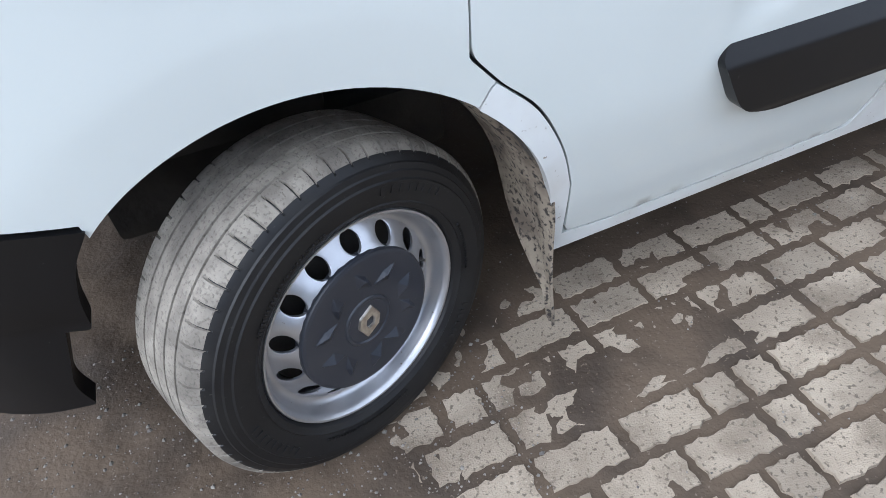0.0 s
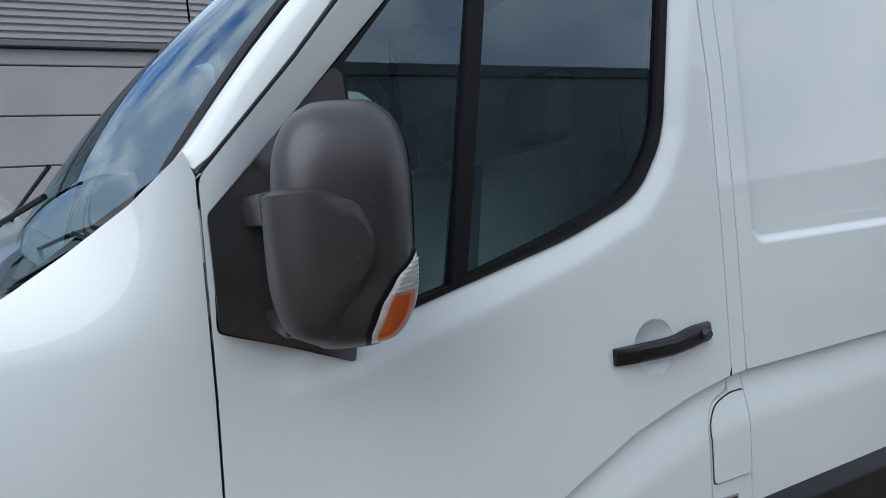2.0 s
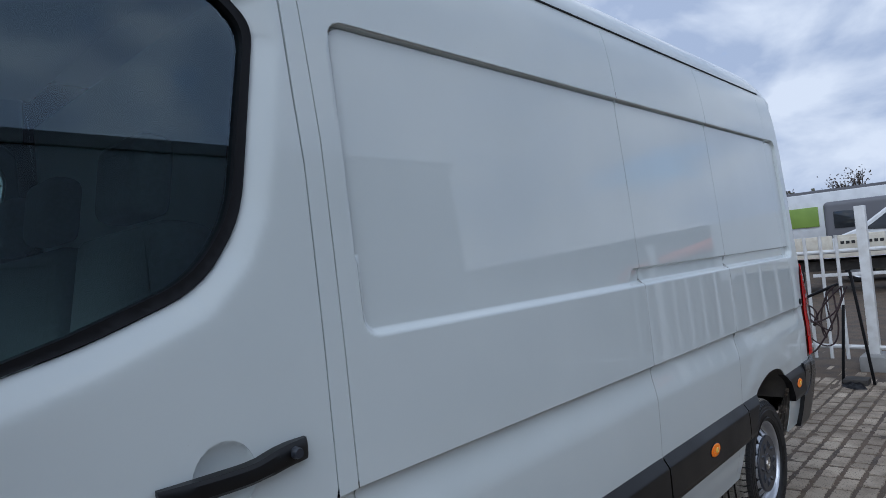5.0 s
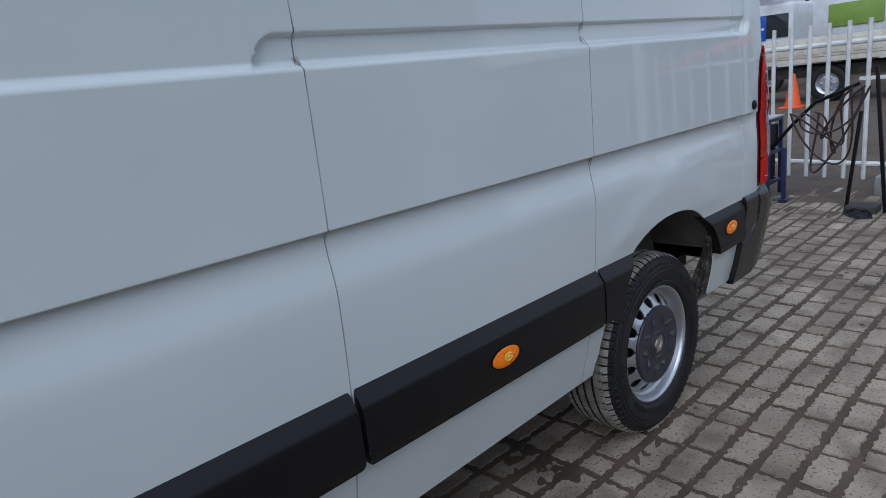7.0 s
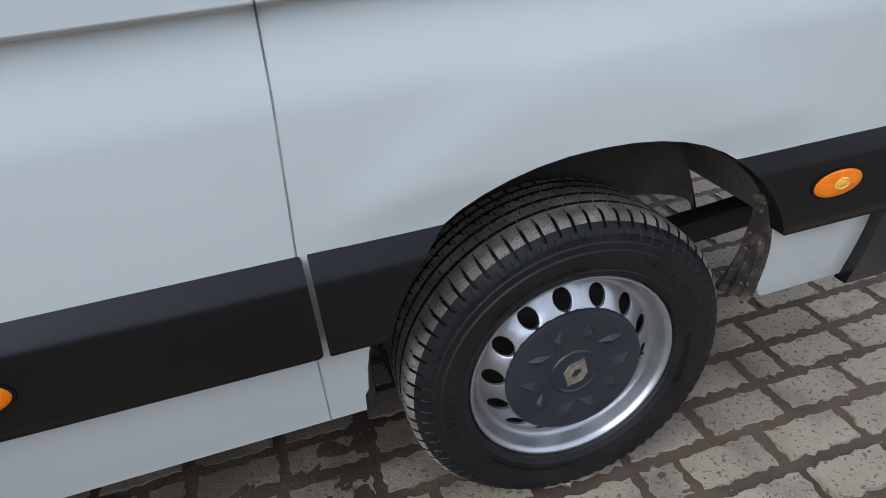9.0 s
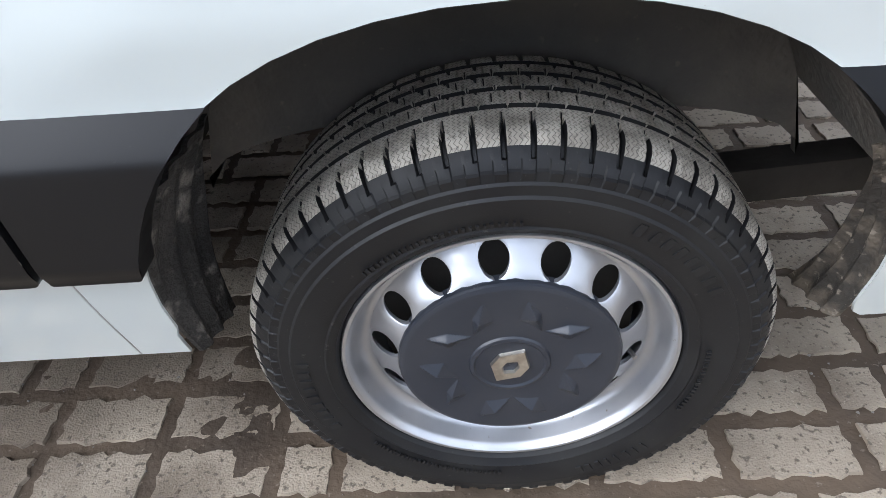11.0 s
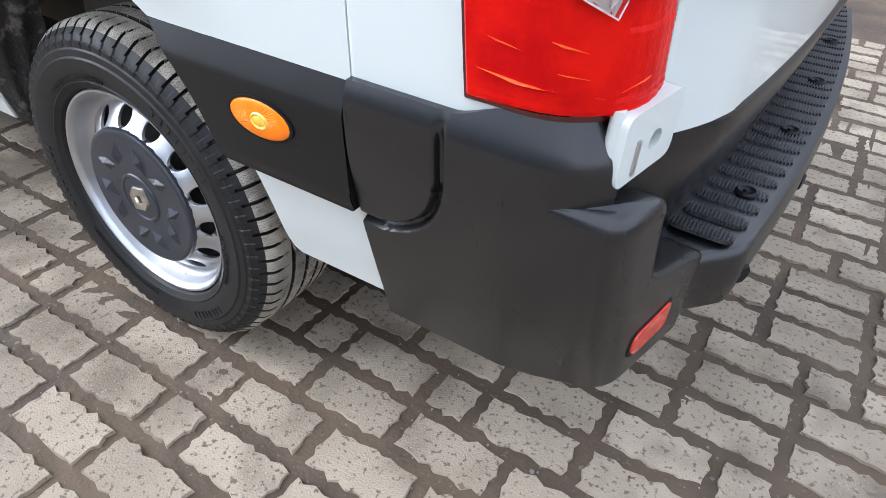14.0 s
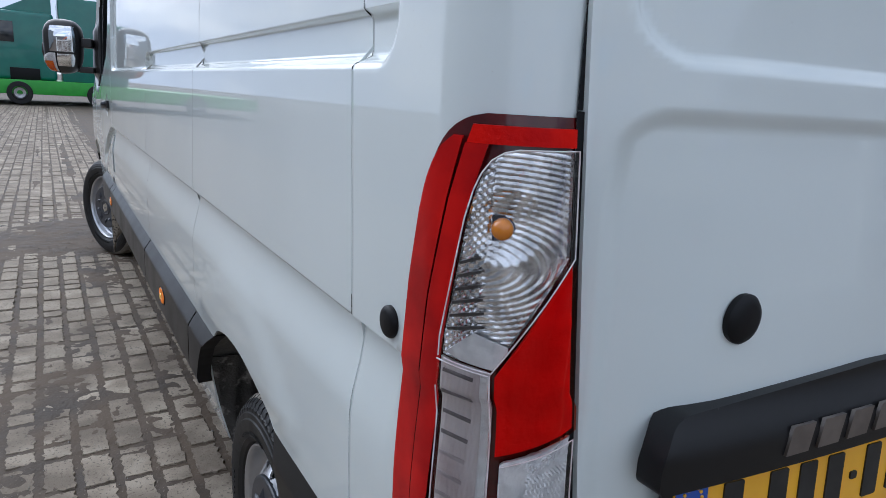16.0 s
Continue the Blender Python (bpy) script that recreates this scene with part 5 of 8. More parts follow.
def badge_mesh():
    """A plain lozenge ring."""
    bm = bmesh.new()
    big = 1.28
    out = [(0, 0.028), (0.019, 0.009), (0.019, -0.009), (0, -0.028), (-0.019, -0.009), (-0.019, 0.009)]
    inn = [(0.002, 0.011), (0.009, 0.004), (0.009, -0.006), (0.0, -0.012), (-0.007, -0.005), (-0.007, 0.005)]
    rings = [[bm.verts.new((x * s * big, y, z * s * big)) for x, z in pts] for pts, s, y in ((out, 1, -0.0025), (out, 0.94, -0.0085), (inn, 1.0, -0.0090), (inn, 0.9, -0.0030))]
    for a, b in zip(rings, rings[1:]):
        for k in range(6):
            bm.faces.new((a[k], a[(k + 1) % 6], b[(k + 1) % 6], b[k]))
    return mesh_from(bm, CHROME, False)


RIM, DRUM, CAP_MESH, BADGE = rim_mesh(), drum_mesh(), cap_mesh(), badge_mesh()
TYRE_F, TYRE_B = tyre_mesh(TREAD_MUD, False), tyre_mesh(TREAD, True)


def wheel(x, y, tyre, turn, far, steer=0, size=1.0):
    centre = Vector((x, y, TYRE_R * size - 0.004))
    spin = Matrix.Rotation(radians(turn), 4, "Y")
    if far:
        spin = Matrix.Rotation(math.pi, 4, "Z") @ spin
    spin = Matrix.Rotation(radians(steer), 4, "Z") @ spin
    w = put("wheel", RIM, van, "silver steel wheel with round holes", place=centre)
    w.rotation_euler = spin.to_euler()
    w.scale = (size, size, size)
    for name, me, label in (("tyre", tyre, ""), ("brake_drum", DRUM, ""), ("hub_cap", CAP_MESH, "black plastic hub cap"), ("badge", BADGE, "plain lozenge badge")):
        put(name, me, w, label, place=centre)
    if not far:
        bm = bmesh.new()
        tube(bm, [(0.150, 0.05, 0.062), (0.158, 0.032, 0.066), (0.162, 0.022, 0.068)], [0.005, 0.004, 0.004], 8)
        put("valve", mesh_from(bm, CHROME), w, place=centre)
    return w


wheel(0.006, 0.040, TYRE_F, 20, False, 22.4, 1.115)
wheel(4.335, 0.070, TYRE_B, 33, False)
wheel(0.006, WIDTH - 0.04, TYRE_F, 60, True, 22.4, 1.115)
wheel(4.335, WIDTH - 0.070, TYRE_B, 10, True)

# arch liners
for far in (False, True):
    fl = (lambda v: Vector((v[0], WIDTH - v[1], v[2]))) if far else Vector
    bm = bmesh.new()
    pts = arc(-0.03, 0.43, 0.475, 0.475, 127, 25, 30)
    sheet(bm, [[fl((x, yy, z)) for yy in (0.045, 0.08, 0.15, 0.25, 0.33, 0.42)] for x, z in pts])
    thicken(bm, bm.faces[:], (0, 0, 0.008))
    part("wheel_arch_liner", bm, LINER, van)
    bm = bmesh.new()
    pts = rear_arch(156, 24, 30, 0.003)
    sheet(bm, [[fl((x, side_y(x, max(z, 0.5)) + 0.003 + (0.24 + 0.48 * smoothstep(0.60, 0.76, z)) * q, z)) for q in (0, 0.08, 0.2, 0.35, 0.5, 0.7, 1.0)] for x, z in pts])
    thicken(bm, bm.faces[:], (0, 0, 0.008))
    part("wheel_arch_liner", bm, LINER, van)
    # ribbed end pieces ahead of and behind the rear wheel
    for lean in (-1, 1):
        bm = bmesh.new()
        rows = []
        for k in range(29):
            t = k / 28
            z = 0.68 - (0.30 if lean < 0 else 0.29) * t
            xx = 4.335 + lean * arch_half(z, -0.003)
            wide = 0.15 if lean < 0 else 0.115
            row = []
            for k2 in range(19):
                s = k2 / 18
                rib = 0.007 * abs(math.sin(3.1 * math.pi * (s + 0.35 * t))) ** 3 * smoothstep(0, 0.08, s)
                row.append(fl((xx - lean * (rib + 0.012 * s), side_y(xx, z) + 0.004 + wide * s * ((1 - 0.35 * t * t) if lean < 0 else 0.12 + 0.72 * t), z - 0.02 * s * t)))
            rows.append(row)
        sheet(bm, rows)
        thicken(bm, bm.faces[:], (0.006 * lean, 0, 0))
        part("mud_guard", bm, GUARD_MUD if lean > 0 else GUARD, van, "ribbed black mud guard with dried mud")
    # front mud flap
    bm = bmesh.new()
    rows = []
    for k in range(15):
        t = k / 14
        z = 0.80 - 0.69 * t
        a = math.sqrt(max(0.0, 0.482 ** 2 - (z - 0.43) ** 2)) - 0.03 if z > 0.43 else 0.452 - 0.01 * (0.43 - z)
        wide = 0.20 * (1 - 0.92 * smoothstep(0.45, 1.0, t))
        rows.append([fl((a - 0.004 - 0.05 * s * (1 - t) + 0.006 * math.sin(7 * t + 6 * s), 0.045 + wide * s, z + 0.05 * s * smoothstep(0.6, 1, t))) for s in (0, 0.1, 0.25, 0.45, 0.7, 1)])
    sheet(bm, rows)
    thicken(bm, bm.faces[:], (0.008, 0, 0))
    part("mud_flap", bm, MUD_LINER, van, "muddy front mud flap")
for x0, x1, y0, z0, z1 in ((0.74, 3.80, 0.46, 0.40, 0.52), (4.80, 4.94, 0.16, 0.64, 0.70), (3.86, 4.80, 0.72, 0.60, 0.66), (-0.45, 0.40, 0.52, 0.42, 0.60)):
    bm = bmesh.new()
    box(bm, (x0, y0, z0), (x1, WIDTH - y0, z1), 0.02)
    part("underbody_tray", bm, UNDER, van)
for y in (0.735, WIDTH - 0.765):
    bm = bmesh.new()
    box(bm, (3.88, y, 0.64), (4.80, y + 0.03, 0.90), 0.008)
    part("arch_back", bm, UNDER, van)
for y in (0.285, WIDTH - 0.300):
    bm = bmesh.new()
    n = 24
    top, low = [], []
    for k in range(n + 1):
        x = 3.925 + 0.82 * k / n
        h = max(0.0, 1 - abs((x - 4.335) / (ARCH_RX + 0.005)) ** ARCH_P) ** (1 / ARCH_P)
        top.append((x, 0.432 + (ARCH_RZ + 0.004) * h))
        low.append((x, 0.50 + 0.098 * h))
    sheet(bm, [[(x, y, z) for x, z in low], [(x, y, z) for x, z in top]])
    thicken(bm, bm.faces[:], (0, 0.015, 0))
    part("inner_arch", bm, LINER, van)
bm = bmesh.new()
box(bm, (4.40, 0.335, 0.375), (5.12, 0.395, 0.440), 0.008, pose(0, 0, 0, 0, -4, 0))
part("leaf_spring", bm, UNDER, van)
for x in (4.335, 0.01):
    bm = bmesh.new()
    tube(bm, [(x, 0.25, 0.34), (x, WIDTH - 0.25, 0.34)], 0.035, 10)
    part("axle", bm, UNDER, van)

# ---- cab inside ----
bm = bmesh.new()
rows = []
for k in range(9):
    y = 0.12 + (WIDTH - 0.24) * k / 8
    rows.append([(0.10, y, 1.32), (0.25, y, 1.42), (0.42, y, 1.44), (0.56, y, 1.38), (0.60, y, 1.20), (0.52, y, 0.95)])
sheet(bm, rows)
thicken(bm, bm.faces[:], (-0.03, 0, -0.03))
part("dashboard", bm, DARK_TRIM, van)
bm = bmesh.new()
wheel_m = Matrix.Translation((0.72, 0.50, 1.34)) @ Matrix.Rotation(radians(-58), 4, "Y")
tube(bm, [wheel_m @ Vector((0.19 * math.cos(a), 0.19 * math.sin(a), 0)) for a in [2 * math.pi * k / 32 for k in range(33)]], 0.016, 8)
for a in (0.3, 2.84, 4.71):
    tube(bm, [wheel_m @ Vector((0.19 * math.cos(a), 0.19 * math.sin(a), 0)), wheel_m @ Vector((0, 0, -0.03))], 0.014, 6)
tube(bm, [wheel_m @ Vector((0, 0, -0.03)), (0.52, 0.50, 1.22)], 0.03, 8)
part("steering_wheel", bm, DARK_TRIM, van)
for y0, y1 in ((0.25, 0.78), (0.92, 1.80)):
    bm = bmesh.new()
    box(bm, (0.82, y0, 0.95), (1.32, y1, 1.10), 0.05, segments=4)
    seat = part("seat", bm, FABRIC, van)
    bm = bmesh.new()
    box(bm, (1.20, y0, 1.05), (1.34, y1, 1.72), 0.05, pose(0, 0, 0, 0, 9, 0), segments=4)
    part("backrest", bm, FABRIC, seat)
    n = 1 if y1 - y0 < 0.6 else 2
    for k in range(n):
        c = y0 + (y1 - y0) * (k + 0.5) / n
        bm = bmesh.new()
        box(bm, (1.26, c - 0.13, 1.74), (1.36, c + 0.13, 1.94), 0.045, pose(0, 0, 0, 0, 8, 0), segments=4)
        part("headrest", bm, FABRIC, seat)
bm = bmesh.new()
box(bm, (1.50, 0.12, 0.60), (1.53, WIDTH - 0.12, 2.30), 0.004)
part("bulkhead", bm, GREY_TRIM, van)
bm = bmesh.new()
box(bm, (0.58, 0.15, 0.50), (1.50, WIDTH - 0.15, 0.56), 0.004)
part("cab_floor", bm, DARK_TRIM, van)
bm = bmesh.new()
sheet(bm, [[(1.40, 0.085, 2.02), (1.43, 0.085, 2.02)], [(1.37, 0.115, 1.62), (1.40, 0.115, 1.62)], [(1.33, 0.16, 1.3), (1.36, 0.16, 1.3)]])
thicken(bm, bm.faces[:], (0, 0.003, 0))
part("seat_belt", bm, GREY_TRIM, van)
bm = bmesh.new()
sheet(bm, [[(x, y, 2.20 + 0.02 * math.sin(math.pi * k / 10) + 0.22 * smoothstep(0.6, 1.4, x)) for k, y in enumerate([0.11 + (WIDTH - 0.22) * k / 10 for k in range(11)])] for x in (0.74, 0.9, 1.1, 1.3, 1.5)])
thicken(bm, bm.faces[:], (0, 0, 0.01))
part("headlining", bm, GREY_TRIM, van)
for far in (False, True):
    put("door_lining", panel_mesh(grow(DOOR, -0.02), lambda x, z: base_y(z) + 0.07, DARK_TRIM, holes=[grow(WINDOW, 0.004)], offset=0.0, flange=0.01, far=far, gx=FAR_X, gz=FAR_Z), van)

# ---- rear corner, tail lamp, doors, bumper ----
for far in (False, True):
    fl = (lambda v: Vector((v.x, WIDTH - v.y, v.z))) if far else (lambda v: v)
    bm = bmesh.new()
    Z = lines((0.772, 2.452, 0.04), (1.38, 1.52, 0.006), (2.10, 2.17, 0.008), (1.07, 1.13, 0.008))
    rows = []
    for z in Z:
        end = rear_x(z) - CORNER_R - 4.945 + float(np.interp(z, [0.83, 1.02, 1.38, 1.48], [0.149, 0.134, 0.117, 0.117]))
        start = float(np.interp(z, [1.05, 1.2, 1.6, 2.0, 2.45], [0.0, -0.015, -0.060, -0.080, -0.0825]))
        rows.append([fl(corner(start + (end - start) * k / 64, z)) for k in range(65)])
    sheet(bm, rows)
    thicken(bm, bm.faces[:], (-0.012, -0.014 if far else 0.014, 0))
    part("rear_pillar", bm, PAINT, van, angle=50)
# parking sensor blanks
bm = bmesh.new()
lathe(bm, [(0.0, -0.0075), (0.012, -0.007), (0.017, -0.005), (0.019, -0.002), (0.019, 0.004)], (5.046, side_y(5.046, 1.14) - 0.001, 1.14), 28)
part("rubber_plug", bm, SEAL, van, "round black rubber plug in the side")


def edge_u(z):
    """Where the corner ends at the rear door's gap."""
    return rear_x(z) - CORNER_R - 4.945 + float(np.interp(z, [0.83, 1.02, 1.38, 1.48], [0.149, 0.134, 0.117, 0.117]))


def span(poly, z):
    """The stretch of a polygon at height z."""
    us = []
    for (u0, z0), (u1, z1) in zip(poly, poly[1:] + poly[:1]):
        if (z0 - z) * (z1 - z) <= 0 and z0 != z1:
            us.append(u0 + (u1 - u0) * (z - z0) / (z1 - z0))
    return (min(us), max(us)) if us else None


def lens(name, mat, poly, out, parent, label="", thick=0.004, nu=20, nz=30, relief=None):
    """A field of the lamp, its outline in metres along the corner and up."""
    lo, hi = min(p[1] for p in poly) + 1e-4, max(p[1] for p in poly) - 1e-4
    rows = []
    for i in range(nz + 1):
        z = lo + (hi - lo) * (0.5 - 0.5 * math.cos(math.pi * i / nz))
        a, b = span(poly, z)
        rows.append([corner(a + (b - a) * k / nu, z, out + (relief(a + (b - a) * k / nu, z) if relief and 0 < k < nu else 0.0)) for k in range(nu + 1)])
    bm = bmesh.new()
    sheet(bm, rows)
    if thick:
        thicken(bm, bm.faces[:], (-thick * 0.7, thick * 0.7, 0))
    return part(name, bm, mat, parent, label, angle=30 if relief else 50)


def outer(d, z0=0.795, z1=1.379):
    """The lamp's outline drawn in by d."""
    left = [(0.149 + d, z0 + d), (0.140 + d, 0.90), (0.138 + d, 1.06), (0.147 + d, 1.21), (0.158 + d, 1.28), (0.166 + d, 1.31), (0.174 + d, 1.332), (0.183 + d, 1.348), (0.189 + d, 1.356), (0.196 + d, 1.3635 - d * 0.5), (0.205 + d, 1.370 - d * 0.8), (0.216 + d, 1.3755 - d), (0.232 + d, z1 - d)]
    zs = [1.36, 1.2, 1.02, 0.9]
    return left + [(edge_u(z1 - d) - 0.003 - d, z1 - d)] + [(edge_u(z) - 0.003 - d, z) for z in zs] + [(edge_u(z0 + d) - 0.003 - d, z0 + d)]


RED_MID = material("side_red_lens", (0.55, 0.008, 0.006), 0.2, spec=0.12, coat=0.03, second=(0.26, 0.004, 0.005), scale=9, bump=0.1, bump_scale=90)
lamp = lens("tail_lamp", RED_DARK, outer(0.0), 0.003, van, "tall red and clear wrap-around tail lamp", thick=0.03, nz=44)
lens("door_seal", SEAL, [(edge_u(z) - 0.004, z) for z in (0.80, 0.9, 1.02, 1.2, 1.385)] + [(edge_u(z) + 0.011, z) for z in (1.385, 1.2, 1.02, 0.9, 0.80)], 0.0045, van, thick=0.003, nu=3, nz=60)
GAP_Z = [1.386, 1.48, 1.7, 1.9, 2.1, 2.2, 2.3, 2.40]
lens("door_gap", SEAL, [(edge_u(z) - 0.0015, z) for z in GAP_Z] + [(edge_u(z) + 0.006, z) for z in GAP_Z[::-1]], 0.0025, van, thick=0.002, nu=2, nz=60)
lens("side_lens", RED_MID, [(0.150, 0.917), (0.147, 1.06), (0.156, 1.21), (0.167, 1.28), (0.175, 1.31), (0.184, 1.332), (0.194, 1.348), (0.206, 1.358), (0.215, 1.358), (0.205, 1.30), (0.192, 1.20), (0.186, 1.06), (0.187, 0.917)], 0.0115, lamp, nz=40)
lens("inner_lens", RED_MID, [(0.190, 0.918), (0.189, 1.06), (0.195, 1.20), (0.208, 1.30), (0.218, 1.352), (0.238, 1.352), (0.225, 1.29), (0.2165, 1.16), (0.215, 1.06), (0.2155, 0.925)], 0.0125, lamp, nz=40)
lens("top_lens", RED_IN, [(0.219, 1.352), (0.223, 1.369), (edge_u(1.37) - 0.009, 1.369), (edge_u(1.352) - 0.009, 1.352)], 0.0120, lamp, nz=6)
lens("lower_lens", RED_IN, [(0.157, 0.804), (0.148, 0.910), (0.215, 0.918), (0.277, 0.890), (0.292, 0.909), (0.358, 0.930), (edge_u(0.90) - 0.008, 0.90), (edge_u(0.806) - 0.008, 0.806)], 0.0125, lamp,
     "bright red lower lens", nu=50, nz=40, relief=lambda u, z: 0.0016 * (1 if u > 0.287 and z < 0.885 else 0) + 0.0008 * math.sin(z * 700) * (1 if u > 0.292 and z < 0.88 else 0.35) + 0.0003 * math.sin(u * 420))
# lit lines inside the lower lens, painted as thin orange strips
GLINT = material("orange_red_glint", (0.95, 0.12, 0.02), 0.2, spec=0.3, second=(0.9, 0.05, 0.01), scale=90)
for u0, u1, za, zb, h in ((0.166, 0.282, 0.833, 0.823, 0.003), (0.176, 0.210, 0.866, 0.862, 0.002), (0.232, 0.262, 0.872, 0.866, 0.0025), (0.296, 0.340, 0.828, 0.838, 0.0025), (0.240, 0.266, 0.845, 0.842, 0.0015)):
    lens("lens_glint", GLINT, [(u0, za), (u0, za + h), (u1, zb + h * 0.6), (u1, zb)], 0.0150, lamp, thick=0.0005, nu=10, nz=2)
CLEAR = [(0.219, 1.150), (0.2185, 1.170), (0.228, 1.285), (0.2325, 1.312), (0.237, 1.327), (0.2435, 1.339), (0.252, 1.346), (0.262, 1.349), (0.309, 1.350), (0.319, 1.252), (0.264, 1.143)]
SLOT_DARK = material("dark_fin", (0.05, 0.047, 0.047), 0.3, second=(0.09, 0.085, 0.085), scale=60)
CHROME_CUT = material("lamp_chrome", (0.95, 0.95, 0.96), 0.16, metal=0.9, second=(0.42, 0.42, 0.43), scale=40, bump=0.08, bump_scale=120)
COLUMN_AT = [(0.218, 1.147), (0.263, 1.140), (0.281, 0.913), (0.276, 0.897), (0.229, 0.925)]
BRAKE = [(0.3195, 1.248), (0.267, 1.138), (0.274, 1.058), (0.342, 1.080)]
REVERSE = [(0.279, 1.050), (0.342, 1.071), (0.358, 0.937), (0.292, 0.916)]
lens("indicator_reflector", CHROME_CUT, CLEAR, 0.0125, lamp, nu=60, nz=170,
     relief=lambda u, z: -0.003 + (0.0008 * abs(math.sin(620 * math.hypot(z - 1.24, 0.55 * (u - 0.24)))) if u > 0.246 else 0.0012 * abs(math.sin((u + z) * 420)) + 0.0012 * abs(math.sin((u - z) * 420))) - (0.004 * max(0.0, 1 - ((u - 0.262) / 0.03) ** 2 - ((z - 1.278) / 0.035) ** 2)))
lens("indicator_lens", CLEAR_PANE, CLEAR, 0.0205, lamp, thick=0)
for k in range(6):
    z = 1.176 + 0.013 * k
    lens("indicator_fin", SLOT_DARK, [(0.2225 + 0.001 * k, z), (0.2225 + 0.001 * k, z + 0.0045), (0.254 - 0.002 * k, z + 0.0105), (0.254 - 0.002 * k, z + 0.0075)], 0.0165, lamp, thick=0.001, nu=4, nz=3)
lens("indicator_step", HOUSING, [(0.221, 1.152), (0.246, 1.178), (0.278, 1.166), (0.266, 1.144)], 0.0160, lamp, thick=0.002, nz=8)
lens("brake_reflector", RED_IN, BRAKE, 0.0165, lamp, "bright red brake lens", nu=36, nz=40, relief=lambda u, z: 0.003 * smoothstep(0.006, 0.012, min(u - 0.271, 0.336 - u, z - 1.072, 1.2 - z)))
lens("brake_lens", RED_PANE, BRAKE, 0.0225, lamp, thick=0)
lens("reversing_reflector", HOUSING, REVERSE, 0.0140, lamp, nu=46, nz=60,
     relief=lambda u, z: 0.002 * math.sin((u - 0.4 * z) * 1500) * (1 if u > 0.305 else 0.3) - 0.005 * max(0.0, 1 - ((u - 0.325) / 0.03) ** 2 - ((z - 0.99) / 0.06) ** 2))
lens("reversing_lens", CLEAR_PANE, REVERSE, 0.0205, lamp, thick=0)
COLUMN = material("smoked_column", (0.66, 0.60, 0.59), 0.25, metal=0.0, second=(0.50, 0.41, 0.41), scale=18, coat=0.6, bump=0.3, bump_scale=160)
SLOT = material("smoked_slot", (0.17, 0.145, 0.15), 0.4, second=(0.10, 0.085, 0.09), scale=30)
SLOT_PALE = material("faded_slot", (0.42, 0.365, 0.365), 0.4, second=(0.33, 0.28, 0.285), scale=30)
FROST = material("frosted_lens", (0.82, 0.82, 0.80), 0.35, second=(0.66, 0.65, 0.64), scale=90, bump=0.4, bump_scale=300)
lens("side_column", COLUMN, COLUMN_AT, 0.0130, lamp, nu=40, nz=60, relief=lambda u, z: 0.0004 * math.sin(u * 1400))
for k in range(10):
    z = 0.935 + 0.0215 * k
    lens("column_slot", SLOT if k > 5 else SLOT_PALE, [(0.2290 - 0.0008 * k, z + 0.0040), (0.2290 - 0.0008 * k, z + 0.0085), (0.2500, z + 0.0055), (0.2500, z + 0.0010)], 0.0150, lamp, thick=0.001, nu=4, nz=2)
lens("column_edge", FROST, [(0.2555, 1.138), (0.262, 1.137), (0.2785, 0.915), (0.2705, 0.905)], 0.0160, lamp, thick=0.002, nu=8, nz=40, relief=lambda u, z: 0.0008 * (1 if int(z * 240) % 2 else 0))
lens("column_lens", CLEAR_PANE, COLUMN_AT, 0.0195, lamp, thick=0)
# lens rims, their edge glint put into a pale colour
LENS_EDGE = material("lens_edge_glint", (0.72, 0.68, 0.68), 0.25, second=(0.55, 0.4, 0.4), scale=40)
for poly, closed in ((CLEAR, True), (COLUMN_AT, True), (REVERSE, True)):
    bm = bmesh.new()
    pts = []
    ring = poly + poly[:1] if closed else poly
    for (u0, z0), (u1, z1) in zip(ring, ring[1:]):
        pts += [corner(u0 + (u1 - u0) * k / 8, z0 + (z1 - z0) * k / 8, 0.0205) for k in range(8)]
    tube(bm, pts, 0.0008, 5)
    part("lens_rim", bm, LENS_EDGE, lamp)
p = corner(0.258, 1.278, 0.010)
bm = bmesh.new()
bmesh.ops.create_uvsphere(bm, u_segments=16, v_segments=10, radius=0.0105, matrix=Matrix.Translation(p + Vector((0.004, -0.004, 0))))
part("indicator_bulb", bm, AMBER_BULB, lamp)
bm = bmesh.new()
lathe(bm, [(0.0, -0.006), (0.0125, -0.006), (0.0135, 0.002), (0.0135, 0.012)], p + Vector((-0.010, 0.0, -0.001)), 18)
part("bulb_socket", bm, CAP, lamp)

TO_REAR = Matrix.Rotation(radians(90), 4, "Z")


def rear_mesh(outline, surface, mat, **more):
    """A panel on the tail, its outline in (y, z)."""
    me = panel_mesh(outline, surface, mat, gx=more.pop("gx", REAR_GY), gz=more.pop("gz", REAR_GZ), **more)
    me.transform(TO_REAR)
    return me


REAR_GY = lines((0.05, 1.0, 0.03), (1.0, 2.05, 0.1), (0.06, 0.22, 0.008))
REAR_GZ = lines((0.7, 2.5, 0.06), (1.36, 1.48, 0.005))


def bow(y):
    return 0.075 * (1 - ((WIDTH / 2 - y) / 0.9) ** 2)


def door_edge(z):
    return float(np.interp(z, [0.74, 0.9, 1.04, 1.24, 1.375, 1.474, 2.2, 2.46], [0.139, 0.132, 0.123, 0.114, 0.110, 0.108, 0.122, 0.150]))


def tail_x(y, z):
    return rear_x(z) + 0.024 + bow(y)


